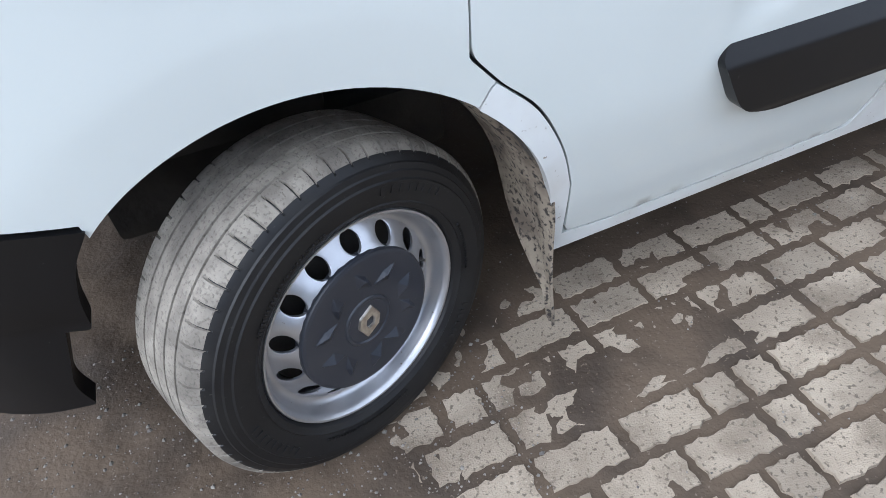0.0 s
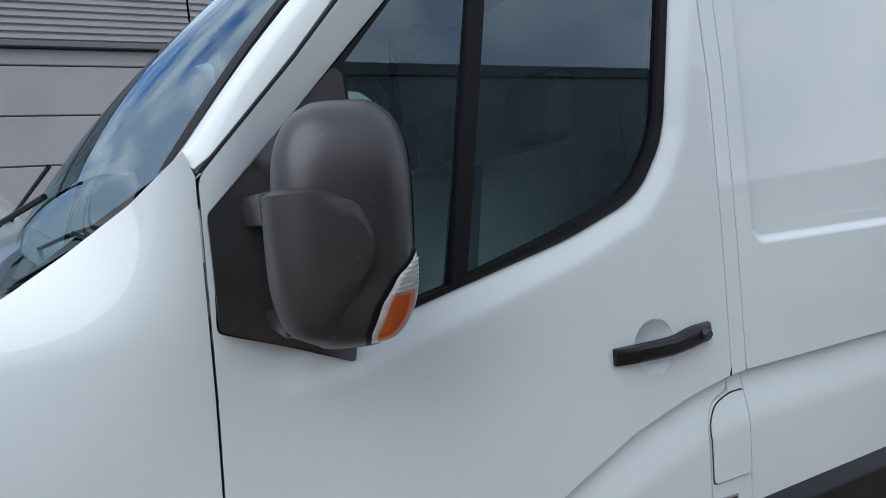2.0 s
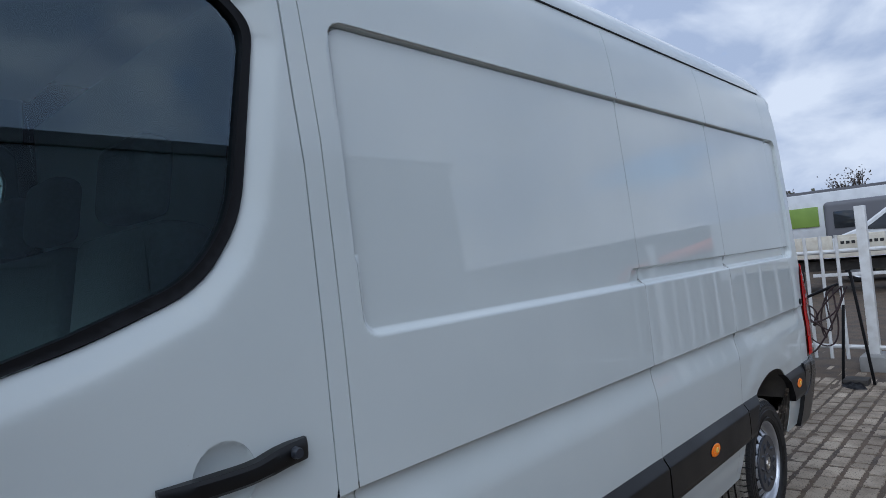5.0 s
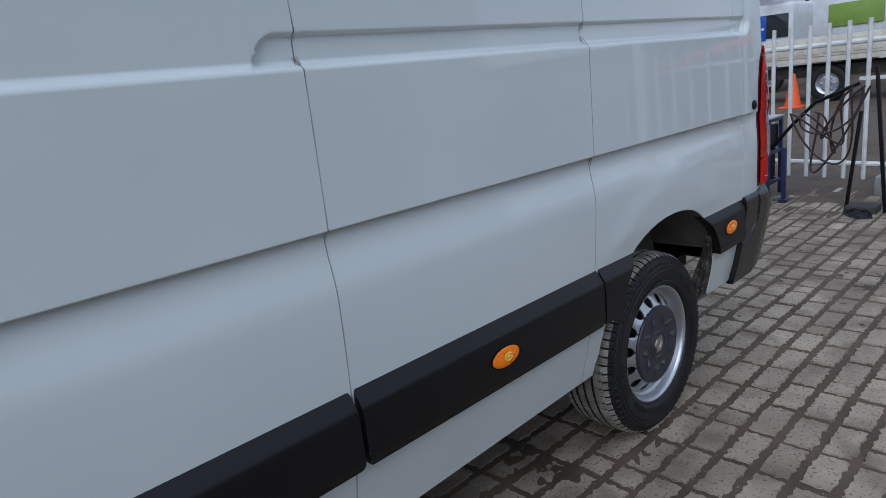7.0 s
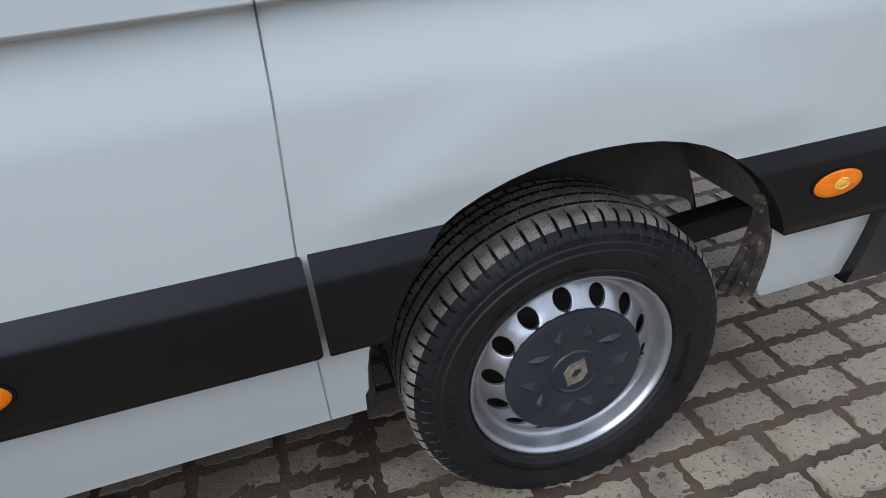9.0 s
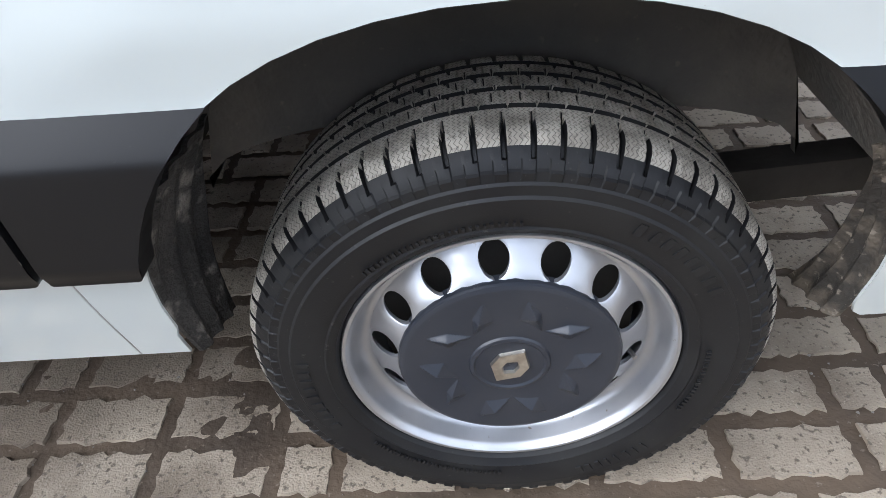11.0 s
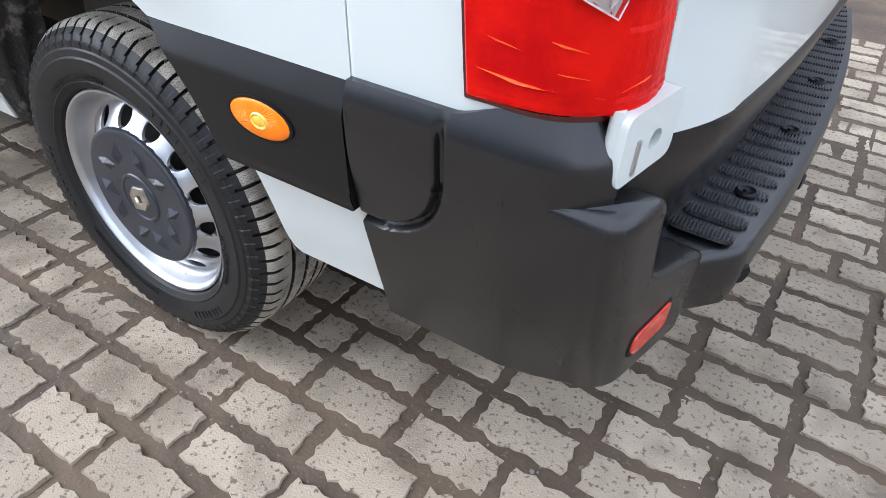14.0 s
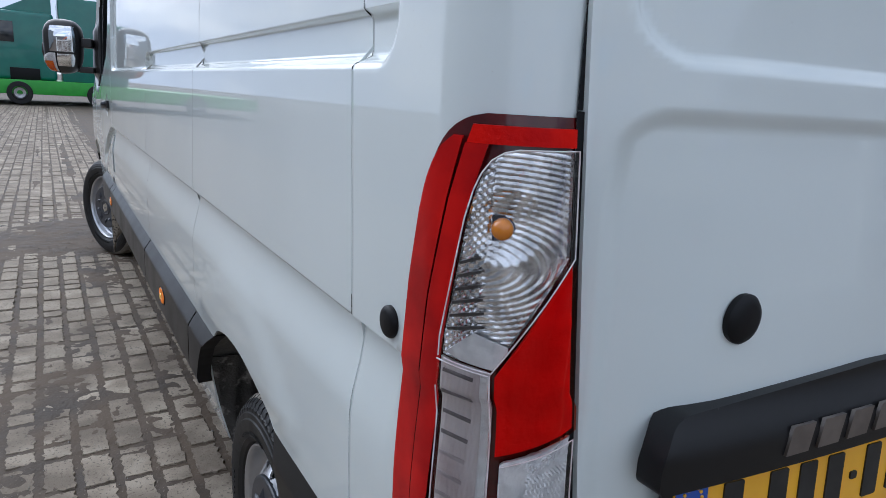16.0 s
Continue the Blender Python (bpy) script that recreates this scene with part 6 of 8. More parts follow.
def tail_surface(y, z):
    d = -tail_x(y, z)
    k = box_depth(y, z, 0.135, 0.96, 1.425, 2.25, 0.07)
    d += 0.013 * smoothstep(0.0, 0.020, k)
    k = box_depth(y, z, 0.125, 0.98, 0.6, 1.395, 0.06)
    d += 0.008 * smoothstep(0.0, 0.022, k)
    d += 0.041 * max(0.0, 1 - max(0.0, y - door_edge(z)) / 0.16) ** 2
    return d


def tail_mirror(y, z):
    return tail_surface(WIDTH - y, z)


LEFT_DOOR = [(door_edge(z), z) for z in (0.742, 0.9, 1.04, 1.24, 1.375, 1.474, 2.2)] + [(0.145, 2.44), (1.031, 2.47), (1.031, 0.742)]
tail_door = put("rear_door", rear_mesh(LEFT_DOOR, tail_surface, PAINT, flange=0.03), van, "white rear door")
put("rear_door", rear_mesh([(WIDTH - y, z) for y, z in LEFT_DOOR], tail_mirror, PAINT, flange=0.03), van, "white rear door")
put("rear_frame", rear_mesh([(0.10, 0.72), (0.095, 1.4), (0.14, 2.46), (WIDTH - 0.14, 2.46), (WIDTH - 0.095, 1.4), (WIDTH - 0.10, 0.72)], lambda y, z: -rear_x(z) + 0.046, GAP, flange=0.004, gx=lines((0.1, 2, 0.3)), gz=lines((0.7, 2.5, 0.3))), van)
bm = bmesh.new()
lathe(bm, [(0.0, -0.0085), (0.016, -0.008), (0.023, -0.006), (0.027, -0.002), (0.027, 0.004)], (0.285, tail_surface(0.285, 1.186) - 0.001, 1.186), 30)
bm.transform(TO_REAR)
part("rubber_plug", bm, SEAL, tail_door, "round black rubber plug in the rear door")
# plate housing with the plain bars of a name
HOUSE = rounded([(0.164, 1.026), (0.165, 1.062), (0.195, 1.096), (0.50, 1.117), (0.86, 1.120), (0.90, 1.09), (0.90, 1.036)], [0.01, 0.03, 0.05, 0, 0.03, 0.03, 0.01])
put("plate_lamp_housing", rear_mesh(HOUSE, lambda y, z: -tail_x(y, z) - 0.003 - 0.020 * smoothstep(1.11, 1.06, z), PLASTIC, flange=0.03, gx=lines((0.1, 1, 0.03)), gz=lines((1, 1.2, 0.008))), tail_door,
    "black plastic plate lamp housing")
for k in range(6):
    y0 = 0.328 + 0.049 * k
    z0 = 1.042 + 0.0015 * k
    put("name_bar", rear_mesh([(y0, z0), (y0 + 0.008, z0 + 0.032), (y0 + 0.042, z0 + 0.033), (y0 + 0.034, z0 + 0.001)], lambda y, z: -tail_x(y, z) - 0.026, BRONZE, flange=0.004, gx=lines((0.1, 1, 0.3)), gz=lines((1, 1.2, 0.3))), tail_door)


def plate_rect(y0, y1, z0, z1, out, mat, name, parent, label="", slope=0.0):
    return put(name, rear_mesh(rounded([(y0, z0), (y0, z1), (y1, z1 + slope), (y1, z0 + slope)], 0.003), lambda y, z: -tail_x(y, z) - out, mat, flange=0.006, gx=lines((0.1, 1, 0.06)), gz=lines((0.8, 1.2, 0.3))), parent, label)


plate = plate_rect(0.190, 0.715, 0.903, 1.034, 0.004, PLASTIC, "number_plate", tail_door, "yellow number plate in a black holder")
plate_rect(0.202, 0.705, 0.927, 1.030, 0.0060, YELLOW, "plate_field", plate)
plate_rect(0.203, 0.245, 0.9275, 1.0295, 0.0072, BLUE, "country_band", plate)
for k in range(12):
    a = 2 * math.pi * k / 12
    cy, cz = 0.224 + 0.0125 * math.cos(a), 1.005 + 0.0125 * math.sin(a)
    plate_rect(cy - 0.0018, cy + 0.0018, cz - 0.0018, cz + 0.0018, 0.0084, YELLOW, "star", plate)
me = text_mesh("NL", 0.026, 0.0008)
me.materials.append(WHITE_INK)
me.transform(Matrix.Translation((tail_x(0.209, 0.955) + 0.0090, 0.209, 0.938)) @ TO_REAR @ Matrix.Rotation(radians(-8.6), 4, "Z"))
put("country_letters", me, plate)
for y0, w in ((0.262, 0.040), (0.310, 0.012), (0.330, 0.040), (0.378, 0.040), (0.426, 0.040), (0.476, 0.012), (0.497, 0.040), (0.546, 0.040), (0.594, 0.012), (0.614, 0.040)):
    h = 0.068 if w > 0.02 else 0.010
    zc = 0.979
    inset = 0.006 if w > 0.02 else 0.0
    plate_rect(y0 + inset, y0 + w - inset, zc - h / 2, zc + h / 2, 0.0078, BLACK_INK, "plate_bar", plate)
for k in range(10):
    plate_rect(0.365 + 0.021 * k, 0.365 + 0.021 * k + 0.016, 0.909, 0.921, 0.0060, WHITE_INK, "holder_bar", plate)
# hinge
hx = rear_x(0.75)
HINGE_AT = Matrix.Translation((-0.024, 0.013, -0.036)) @ Matrix.Translation((hx, 0.084, 0.8)) @ Matrix.Rotation(radians(-13), 4, "Z") @ Matrix.Translation((-hx, -0.084, -0.8))
bm = bmesh.new()
box(bm, (hx - 0.060, 0.028, 0.770), (hx - 0.012, 0.044, 0.830), 0.006, segments=3)
bm.transform(HINGE_AT)
hinge = part("door_hinge", bm, PAINT, van, "white rear door hinge with a round hole")
bm = bmesh.new()
rows = []
hole_c, hole_r = (0.084, 0.802), 0.0115
outl = rounded([(0.022, 0.762), (0.022, 0.842), (0.124, 0.850), (0.124, 0.772)], 0.014, 6)
n = len(outl)
ring = lambda x, s: [bm.verts.new((x, hole_c[0] + s * math.cos(2 * math.pi * k / n), hole_c[1] + s * math.sin(2 * math.pi * k / n))) for k in range(n)]
start = max(range(n), key=lambda i: (outl[i][0] - hole_c[0]) - abs(outl[i][1] - hole_c[1]))
outl = outl[start:] + outl[:start]
if area(outl) < 0:
    outl = [outl[0]] + outl[:0:-1]
o1 = [bm.verts.new((hx + 0.016, y, z)) for y, z in outl]
o0 = [bm.verts.new((hx - 0.006, y, z)) for y, z in outl]
h1, h0 = ring(hx + 0.016, hole_r), ring(hx - 0.003, hole_r)
for k in range(n):
    j = (k + 1) % n
    bm.faces.new((o1[k], o1[j], h1[j], h1[k]))
    bm.faces.new((o0[k], o0[j], o1[j], o1[k]))
    bm.faces.new((h1[k], h1[j], h0[j], h0[k]))
bm.transform(HINGE_AT)
part("hinge_leaf", bm, PAINT, hinge, angle=45)
bm = bmesh.new()
box(bm, (hx - 0.0055, hole_c[0] - 0.016, hole_c[1] - 0.016), (hx - 0.0030, hole_c[0] + 0.016, hole_c[1] + 0.016), 0.001)
bm.transform(HINGE_AT)
part("hinge_hole", bm, GAP, hinge)
bm = bmesh.new()
tube(bm, [(hx + 0.000, 0.026, 0.758), (hx + 0.000, 0.026, 0.846)], 0.0075, 14)
bm.transform(HINGE_AT)
part("hinge_pin", bm, PAINT, hinge)
bm = bmesh.new()
box(bm, (hx + 0.010, 0.046, 0.772), (hx + 0.0185, 0.053, 0.812), 0.002)
bm.transform(HINGE_AT)
part("hinge_latch", bm, STEEL, hinge)
bm = bmesh.new()
box(bm, (hx - 0.04, 0.018, 0.780), (hx - 0.012, 0.032, 0.804), 0.003)
bm.transform(HINGE_AT)
part("hinge_stop", bm, STEEL, hinge)


# bumper: a long side, a corner under the lamp and a block under the hinge
JOIN_X, SHELF = 5.155, 0.707
TOP_CHAMFER = 0.788


def bumper_top(u):
    """The bumper's upper edge, a little higher under the lamp."""
    return TOP_CHAMFER - 0.011 + 0.018 * smoothstep(0.135, 0.20, u)


def bumper_out(z):
    """How proud of the body the bumper stands: a sloping top edge over an upright face."""
    e = 0.034 - (TOP_CHAMFER - z)
    return 0.0235 - 0.56 * 0.5 * (e + math.sqrt(e * e + 0.00012))


def bumper_side(u, z):
    """A point of the bumper's side, with the sunk line round its front insert."""
    d = box_depth(u, z, -0.10, 0.128, 0.588, 0.98, 0.105)
    groove = 0.012 * (1 - smoothstep(0.0020, 0.0085, abs(d))) * (1 - 0.9 * smoothstep(0.735, 0.770, z))
    x = 4.945 + u + 0.016 * smoothstep(0.70, 0.42, z) * (1 - smoothstep(0.0, 0.08, u))
    return Vector((x, side_y(min(x, 5.10), z) - bumper_out(z) + groove + (0.002 * (1 - smoothstep(0.735, 0.770, z)) if d > 0 else 0.0), z))


def block_path(z, n=44):
    """Plan of the block under the hinge at height z, from the side round to its inner flank."""
    ys = side_y(5.10, z) - bumper_out(min(z, 0.70))
    low = smoothstep(0.700, 0.418, z)
    ledge = smoothstep(0.585, 0.540, z)
    ax, ay = 5.281 + 0.012 * low, ys + 0.020
    by = (ys + 0.112) * (1 - ledge) + 0.262 * ledge
    bx = ax + (by - ay) * 0.235
    pts = rounded([(JOIN_X - 0.05, ys), (JOIN_X, ys), (JOIN_X + 0.035, ys + 0.003), (ax, ay), (bx, by), (bx - 0.055, by + 0.006)], [0, 0, 0.03, 0.052, 0.014, 0], 10)
    pts = [Vector(p) for p in pts[1:]]
    run = [0.0]
    for p, q in zip(pts, pts[1:]):
        run.append(run[-1] + (q - p).length)
    out = []
    for k in range(n + 1):
        d = run[-1] * k / n
        out.append(Vector((float(np.interp(d, run, [p.x for p in pts])), float(np.interp(d, run, [p.y for p in pts])), z)))
    return out


bm = bmesh.new()
U = lines((0.0, 0.15, 0.0032), (0.15, JOIN_X - 4.945, 0.012))
sheet(bm, [[bumper_side(u, 0.388 + (bumper_top(u) - 0.388) * j / 150) for j in range(151)] for u in U])
thicken(bm, bm.faces[:], (0.0, 0.03, 0))
bumper = part("rear_bumper", bm, BUMPER, van, "black plastic rear bumper with a tread step", angle=40)
# upper corner under the lamp
bm = bmesh.new()
upper = [[corner(JOIN_X - 4.945 + 0.096 * k / 44, z, bumper_out(z)) for k in range(45)] for z in [SHELF - 0.004 + (TOP_CHAMFER + 0.011 - SHELF) * j / 30 for j in range(31)]]
sheet(bm, upper)
thicken(bm, bm.faces[:], (-0.02, 0.02, 0))
part("bumper_corner", bm, BUMPER, bumper, angle=40)
# block below, its rounded shoulder and the ledge under the hinge
bm = bmesh.new()
rows = [[Vector((p.x, p.y, max(p.z, 0.390 + 0.016 * smoothstep(JOIN_X, 5.27, p.x)))) for p in block_path(z)] for z in [0.390 + (SHELF - 0.020 - 0.390) * j / 60 for j in range(61)]]
for drop, inset in ((0.0124, 0.0015), (0.0059, 0.0059), (0.0015, 0.0124), (0.0, 0.020)):
    path = block_path(SHELF - 0.020)
    mid = upper[0][44]
    row = []
    for k, p in enumerate(path):
        w = Vector((mid.x - p.x, mid.y - p.y, 0)).normalized()
        fade = smoothstep(0.0, 0.5, k / 44)
        q = p + w * inset * fade
        q.z = SHELF - drop
        row.append(q)
    rows.append(row)
rows.append([Vector((p.x + (q.x - p.x) * 0.9, p.y + (q.y - p.y) * 0.9, SHELF + 0.003)) for p, q in zip(rows[-1], upper[0])])
rows.append([Vector((q.x - 0.004, q.y + 0.004, SHELF + 0.012)) for q in upper[0]])
sheet(bm, rows)
part("bumper_block", bm, BUMPER, bumper, angle=50)
# apron under the doors
bm = bmesh.new()
rows = []
for k in range(31):
    y = WIDTH / 2 - (WIDTH / 2 - 0.122) * math.cos(math.pi * k / 30)
    o = -tail_surface(max(0.142, min(y, WIDTH - y)), 0.76) + 0.003 - 0.034 * (1 - smoothstep(0.15, 0.27, min(y, WIDTH - y)))
    rows.append([(o - 0.03, y, 0.750), (o - 0.006, y, 0.749), (o, y, 0.744), (o + 0.003, y, 0.725), (o - 0.005, y, 0.69), (o - 0.026, y, 0.62), (o - 0.050, y, 0.545), (o - 0.06, y, 0.50)])
sheet(bm, rows)
thicken(bm, bm.faces[:], (-0.02, 0, 0))
part("bumper_apron", bm, BUMPER, bumper, angle=45)


def step_front(y):
    """How far back the tread step reaches."""
    m = min(y, WIDTH - y)
    return 5.330 + 0.030 * smoothstep(0.262, 0.335, m) + bow(y) * smoothstep(0.24, 0.335, m)


bm = bmesh.new()
rows = []
for k in range(81):
    y = 0.250 + (WIDTH - 0.50) * (0.5 - 0.5 * math.cos(math.pi * k / 80))
    f = step_front(y)
    top = 0.522 + 0.014 * smoothstep(0.26, 0.40, min(y, WIDTH - y))
    rows.append([(5.24, y, top), (f - 0.022, y, top), (f - 0.010, y, top - 0.0015), (f - 0.003, y, top - 0.006), (f, y, top - 0.016), (f + 0.002, y, 0.47), (f - 0.004, y, 0.425), (f - 0.03, y, 0.402), (5.24, y, 0.402)])
vs = sheet(bm, rows)
for row in (vs[0], vs[-1]):
    bm.faces.new(row)
step = part("step", bm, BUMPER, bumper, "black tread step with ribbed grip pads", angle=40)
for k in range(30):
    bm = bmesh.new()
    y = 0.325 + 0.0490 * k
    f = step_front(y) - 0.112
    pts = []
    for j in range(17):
        w = 0.0168 * math.sqrt(max(0.12, 1 - ((j - 8) / 8.5) ** 6))
        for dx, up in ((0.0, 0.0), (0.0008, 0.0042), (0.0034, 0.0042), (0.0042, 0.0)):
            x = f + 0.0056 * j + dx
            pts.append([(x, y - w, 0.534), (x, y - w * 0.94, 0.5362 + up), (x, y + w * 0.94, 0.5362 + up), (x, y + w, 0.534)])
    sheet(bm, pts)
    part("grip_pad", bm, GRIP, step, "ribbed grip pad with sky sheen in its colour", smooth=False)
for y in (0.466, 0.74, 1.03, 1.33, 1.62):
    bm = bmesh.new()
    lathe(bm, [(0.0, -0.006), (0.004, -0.006), (0.006, -0.002), (0.010, -0.003), (0.014, -0.006), (0.018, -0.002), (0.018, 0.003)], (0, 0, 0), 20)
    bm.transform(Matrix.Translation((step_front(y) - 0.052, y, 0.5385)) @ Matrix.Rotation(radians(-90), 4, "X"))
    part("step_bolt", bm, SEAL, step)
for y, turn in ((0.352, -28), (0.70, -8)):
    bm = bmesh.new()
    lathe(bm, [(0.0, -0.004), (0.014, -0.004), (0.017, 0.0), (0.017, 0.006)], (0, 0, 0), 20)
    bm.transform(Matrix.Translation((step_front(y) + 0.001, y, 0.468)) @ TO_REAR @ Matrix.Rotation(radians(turn), 4, "Z"))
    part("step_plug", bm, SEAL, step)
# scuffed end piece between block and step
SCUFF = material("scuffed_plastic", (0.018, 0.018, 0.019), 0.45, second=(0.075, 0.073, 0.072), scale=24, mix_at=(0.46, 0.66), bump=0.2, bump_scale=500)
bm = bmesh.new()
rows = []
for k in range(17):
    t = k / 16
    y = 0.142 + 0.128 * t
    f = 5.303 + 0.030 * t
    top = 0.556 - 0.028 * smoothstep(0.0, 0.7, t)
    rows.append([(5.24, y, top + 0.010 * (1 - t)), (f - 0.03, y, top), (f - 0.012, y, top - 0.002), (f - 0.003, y, top - 0.008), (f, y, top - 0.016), (f - 0.02, y, top - 0.03)])
sheet(bm, rows)
part("step_end", bm, SCUFF, bumper, "scuffed plastic end of the step", angle=50)
REFLECTOR = material("reflector_red", (0.80, 0.045, 0.018), 0.12, coat=0.9, second=(0.66, 0.03, 0.012), scale=60, bump=0.3, bump_scale=600)


def block_face(y, z):
    """The rear face of the block at y, z."""
    path = block_path(z)
    top = max(range(len(path)), key=lambda i: path[i].x)
    return float(np.interp(y, [p.y for p in path[8:top + 1]], [p.x for p in path[8:top + 1]]))


for grow_by, mat, out in ((0.005, SEAL, 0.0012), (0.0, REFLECTOR, 0.0040)):
    bm = bmesh.new()
    pts = rounded([(0.106 - grow_by, 0.452 - grow_by), (0.106 - grow_by, 0.488 + grow_by), (0.188 + grow_by, 0.500 + grow_by), (0.188 + grow_by, 0.458 - grow_by)], [0.018, 0.016, 0.003, 0.008])
    f = bm.faces.new([bm.verts.new((block_face(y, 0.47) + out, y, z)) for y, z in pts])
    thicken(bm, [f], (-0.012, 0.0, 0))
    part("rear_reflector" if mat is REFLECTOR else "reflector_rim", bm, mat, bumper, "red rear reflector" if mat is REFLECTOR else "")

# ---- ground ----


def ground_z(x, y):
    """Trodden soil between and over the paving."""
    p = Vector((x, y, 0.0))
    z = -0.0052 + 0.0032 * noise.noise(p * 1.3) + 0.0045 * noise.noise(p * 5.0 + Vector((3, 1, 0))) + 0.0052 * noise.noise(p * 17.0) + 0.0022 * noise.noise(p * 41.0)
    z += 0.0014 * smoothstep(4.2, 3.0, x) - 0.0030 * smoothstep(1.45, 1.0, x) * smoothstep(0.30, 0.6, x) * smoothstep(-0.08, -0.22, y) + 0.0010 * smoothstep(3.6, 2.8, x) * smoothstep(1.3, 2.0, x)
    z += 0.017 * smoothstep(0.15, -0.35, x) * smoothstep(-0.95, -0.2, y) * smoothstep(-1.9, -0.95, x)
    z += 0.012 * smoothstep(0.15, 0.75, y) * (1 - smoothstep(2.6, 3.5, x))
    z += 0.010 * noise.noise(p * 7.0 + Vector((9, 4, 0))) * smoothstep(0.3, -0.2, x) * smoothstep(-0.9, -0.3, y)
    z += 0.004 * math.exp(-((x - 0.95) / 0.55) ** 2 - ((y + 0.02) / 0.16) ** 2)
    z += 0.010 * smoothstep(7.6, 9.2, x) * smoothstep(-0.6, 0.4, y)
    z -= 0.6 * max(0.0, math.hypot(x - 2, y) - 60) * 0.0005
    return z


def spread(core0, core1, step, reach):
    out = lines((core0, core1, step))
    d, hi, lo = step, core1, core0
    while hi < reach:
        d *= 1.35
        hi, lo = hi + d, lo - d
        out = [lo] + out + [hi]
    return out


gx, gy = spread(-1.6, 6.6, 0.014, 1500), spread(-1.5, 1.0, 0.014, 1500)
verts = [(x, y, ground_z(x, y)) for y in gy for x in gx]
nx = len(gx)
faces = [(j * nx + i, j * nx + i + 1, (j + 1) * nx + i + 1, (j + 1) * nx + i) for j in range(len(gy) - 1) for i in range(nx - 1)]
me = bpy.data.meshes.new("ground")
me.from_pydata(verts, [], faces)
finish(me, SOIL, True, 60)
ground = tagged(put("ground", me, place=(0, 0, 0)), "dark packed soil between and over the paving", "ground", kind="structure")

# ---- grey hall behind the van ----
hall = thing("industrial_hall", (0, 12.2, 0), "grey industrial hall with a ribbed metal fascia", "building", kind="structure")
bm = bmesh.new()
box(bm, (-40, 12.1, -0.2), (34, 30, 5.0))
part("wall", bm, CLAD, hall, smooth=False)
for k in range(6):
    for x0, x1 in ((-40, -11.5), (-11.46, -4.86), (-4.82, 1.68), (1.72, 8.2), (8.24, 14.8), (14.84, 34)):
        bm = bmesh.new()
        z = 0.25 + 0.86 * k
        box(bm, (x0, 12.0, z), (x1, 12.12, min(z + 0.835, 4.82)), 0.012, segments=1)
        part("wall_panel", bm, CLAD, hall, smooth=False)
bm = bmesh.new()
box(bm, (-40, 11.86, 4.84), (34, 12.3, 4.93), 0.01)
part("drip_edge", bm, CLAD_DARK, hall, smooth=False)
for x0, x1 in ((-40, -4.86), (-4.82, 1.68), (1.72, 8.2), (8.24, 34)):
    bm = bmesh.new()
    rows = []
    prof = [(11.98, 4.93)]
    for k in range(9):
        z = 4.95 + 0.125 * k
        prof += [(11.98, z + 0.02), (11.93, z + 0.035), (11.93, z + 0.10), (11.98, z + 0.115)]
    prof += [(11.98, 6.09), (11.88, 6.09), (11.88, 6.17), (12.4, 6.17)]
    sheet(bm, [[(x0, y, z) for y, z in prof], [(x1, y, z) for y, z in prof]])
    thicken(bm, bm.faces[:], (0, 0.03, 0))
    part("fascia", bm, CLAD, hall, smooth=False)
bm = bmesh.new()
box(bm, (-40, 12.3, 5.9), (34, 30, 6.1))
part("roof", bm, CLAD_DARK, hall, smooth=False)

# the hall across the yard, seen in the van's glass and paint
yard_hall = thing("yard_hall", (4, -24, 0), "long grey metal-clad hall across the yard", "building", kind="structure")
bm = bmesh.new()
box(bm, (-26, -40, -0.2), (30, -24.05, 10.2))
part("wall", bm, CLAD_DARK, yard_hall, smooth=False)
for k in range(9):
    for r in range(2):
        bm = bmesh.new()
        box(bm, (-26 + 6.2 * k, -24.05, 0.1 + 4.9 * r), (-26 + 6.2 * k + 6.16, -23.95, 4.96 + 4.9 * r), 0.01, segments=1)
        part("wall_panel", bm, YARD_CLAD, yard_hall, smooth=False)
bm = bmesh.new()
box(bm, (-26.2, -40, 9.9), (30.2, -23.8, 10.5), 0.03)
part("roof_edge", bm, CLAD_DARK, yard_hall, smooth=False)

# ---- fence ----
fence = thing("metal_fence", (9.1, 1.0, 0.0), "white painted steel fence with round pickets", "fence")


def fence_x(y):
    return 9.02 + 0.16 * (y - 0.6)


for z in (1.315, 0.235):
    bm = bmesh.new()
    tube(bm, [(fence_x(-5.2), -5.2, z), (fence_x(6.4), 6.4, z)], 0.024, 8)
    part("rail", bm, WHITE_METAL, fence)
picket = bmesh.new()
tube(picket, [(0, 0, -0.70), (0, 0, 0.70)], 0.0185, 8)
picket = mesh_from(picket, WHITE_METAL)
y = -5.1
while y < 6.4:
    if not 0.05 < y < 0.42:
        put("picket", picket, fence, place=(fence_x(y) - 0.03, y, 0.80))
    y += 0.166
for y in (-5.2, -2.45, 0.28, 3.3, 6.4):
    bm = bmesh.new()
    box(bm, (fence_x(y) - 0.05, y - 0.05, 0.0), (fence_x(y) + 0.05, y + 0.05, 1.80), 0.006)
    part("post", bm, WHITE_METAL, fence)
    bm = bmesh.new()
    box(bm, (fence_x(y) - 0.22, y - 0.13, -0.02), (fence_x(y) + 0.22, y + 0.13, 0.17), 0.04)
    part("foot", bm, CONCRETE, fence)

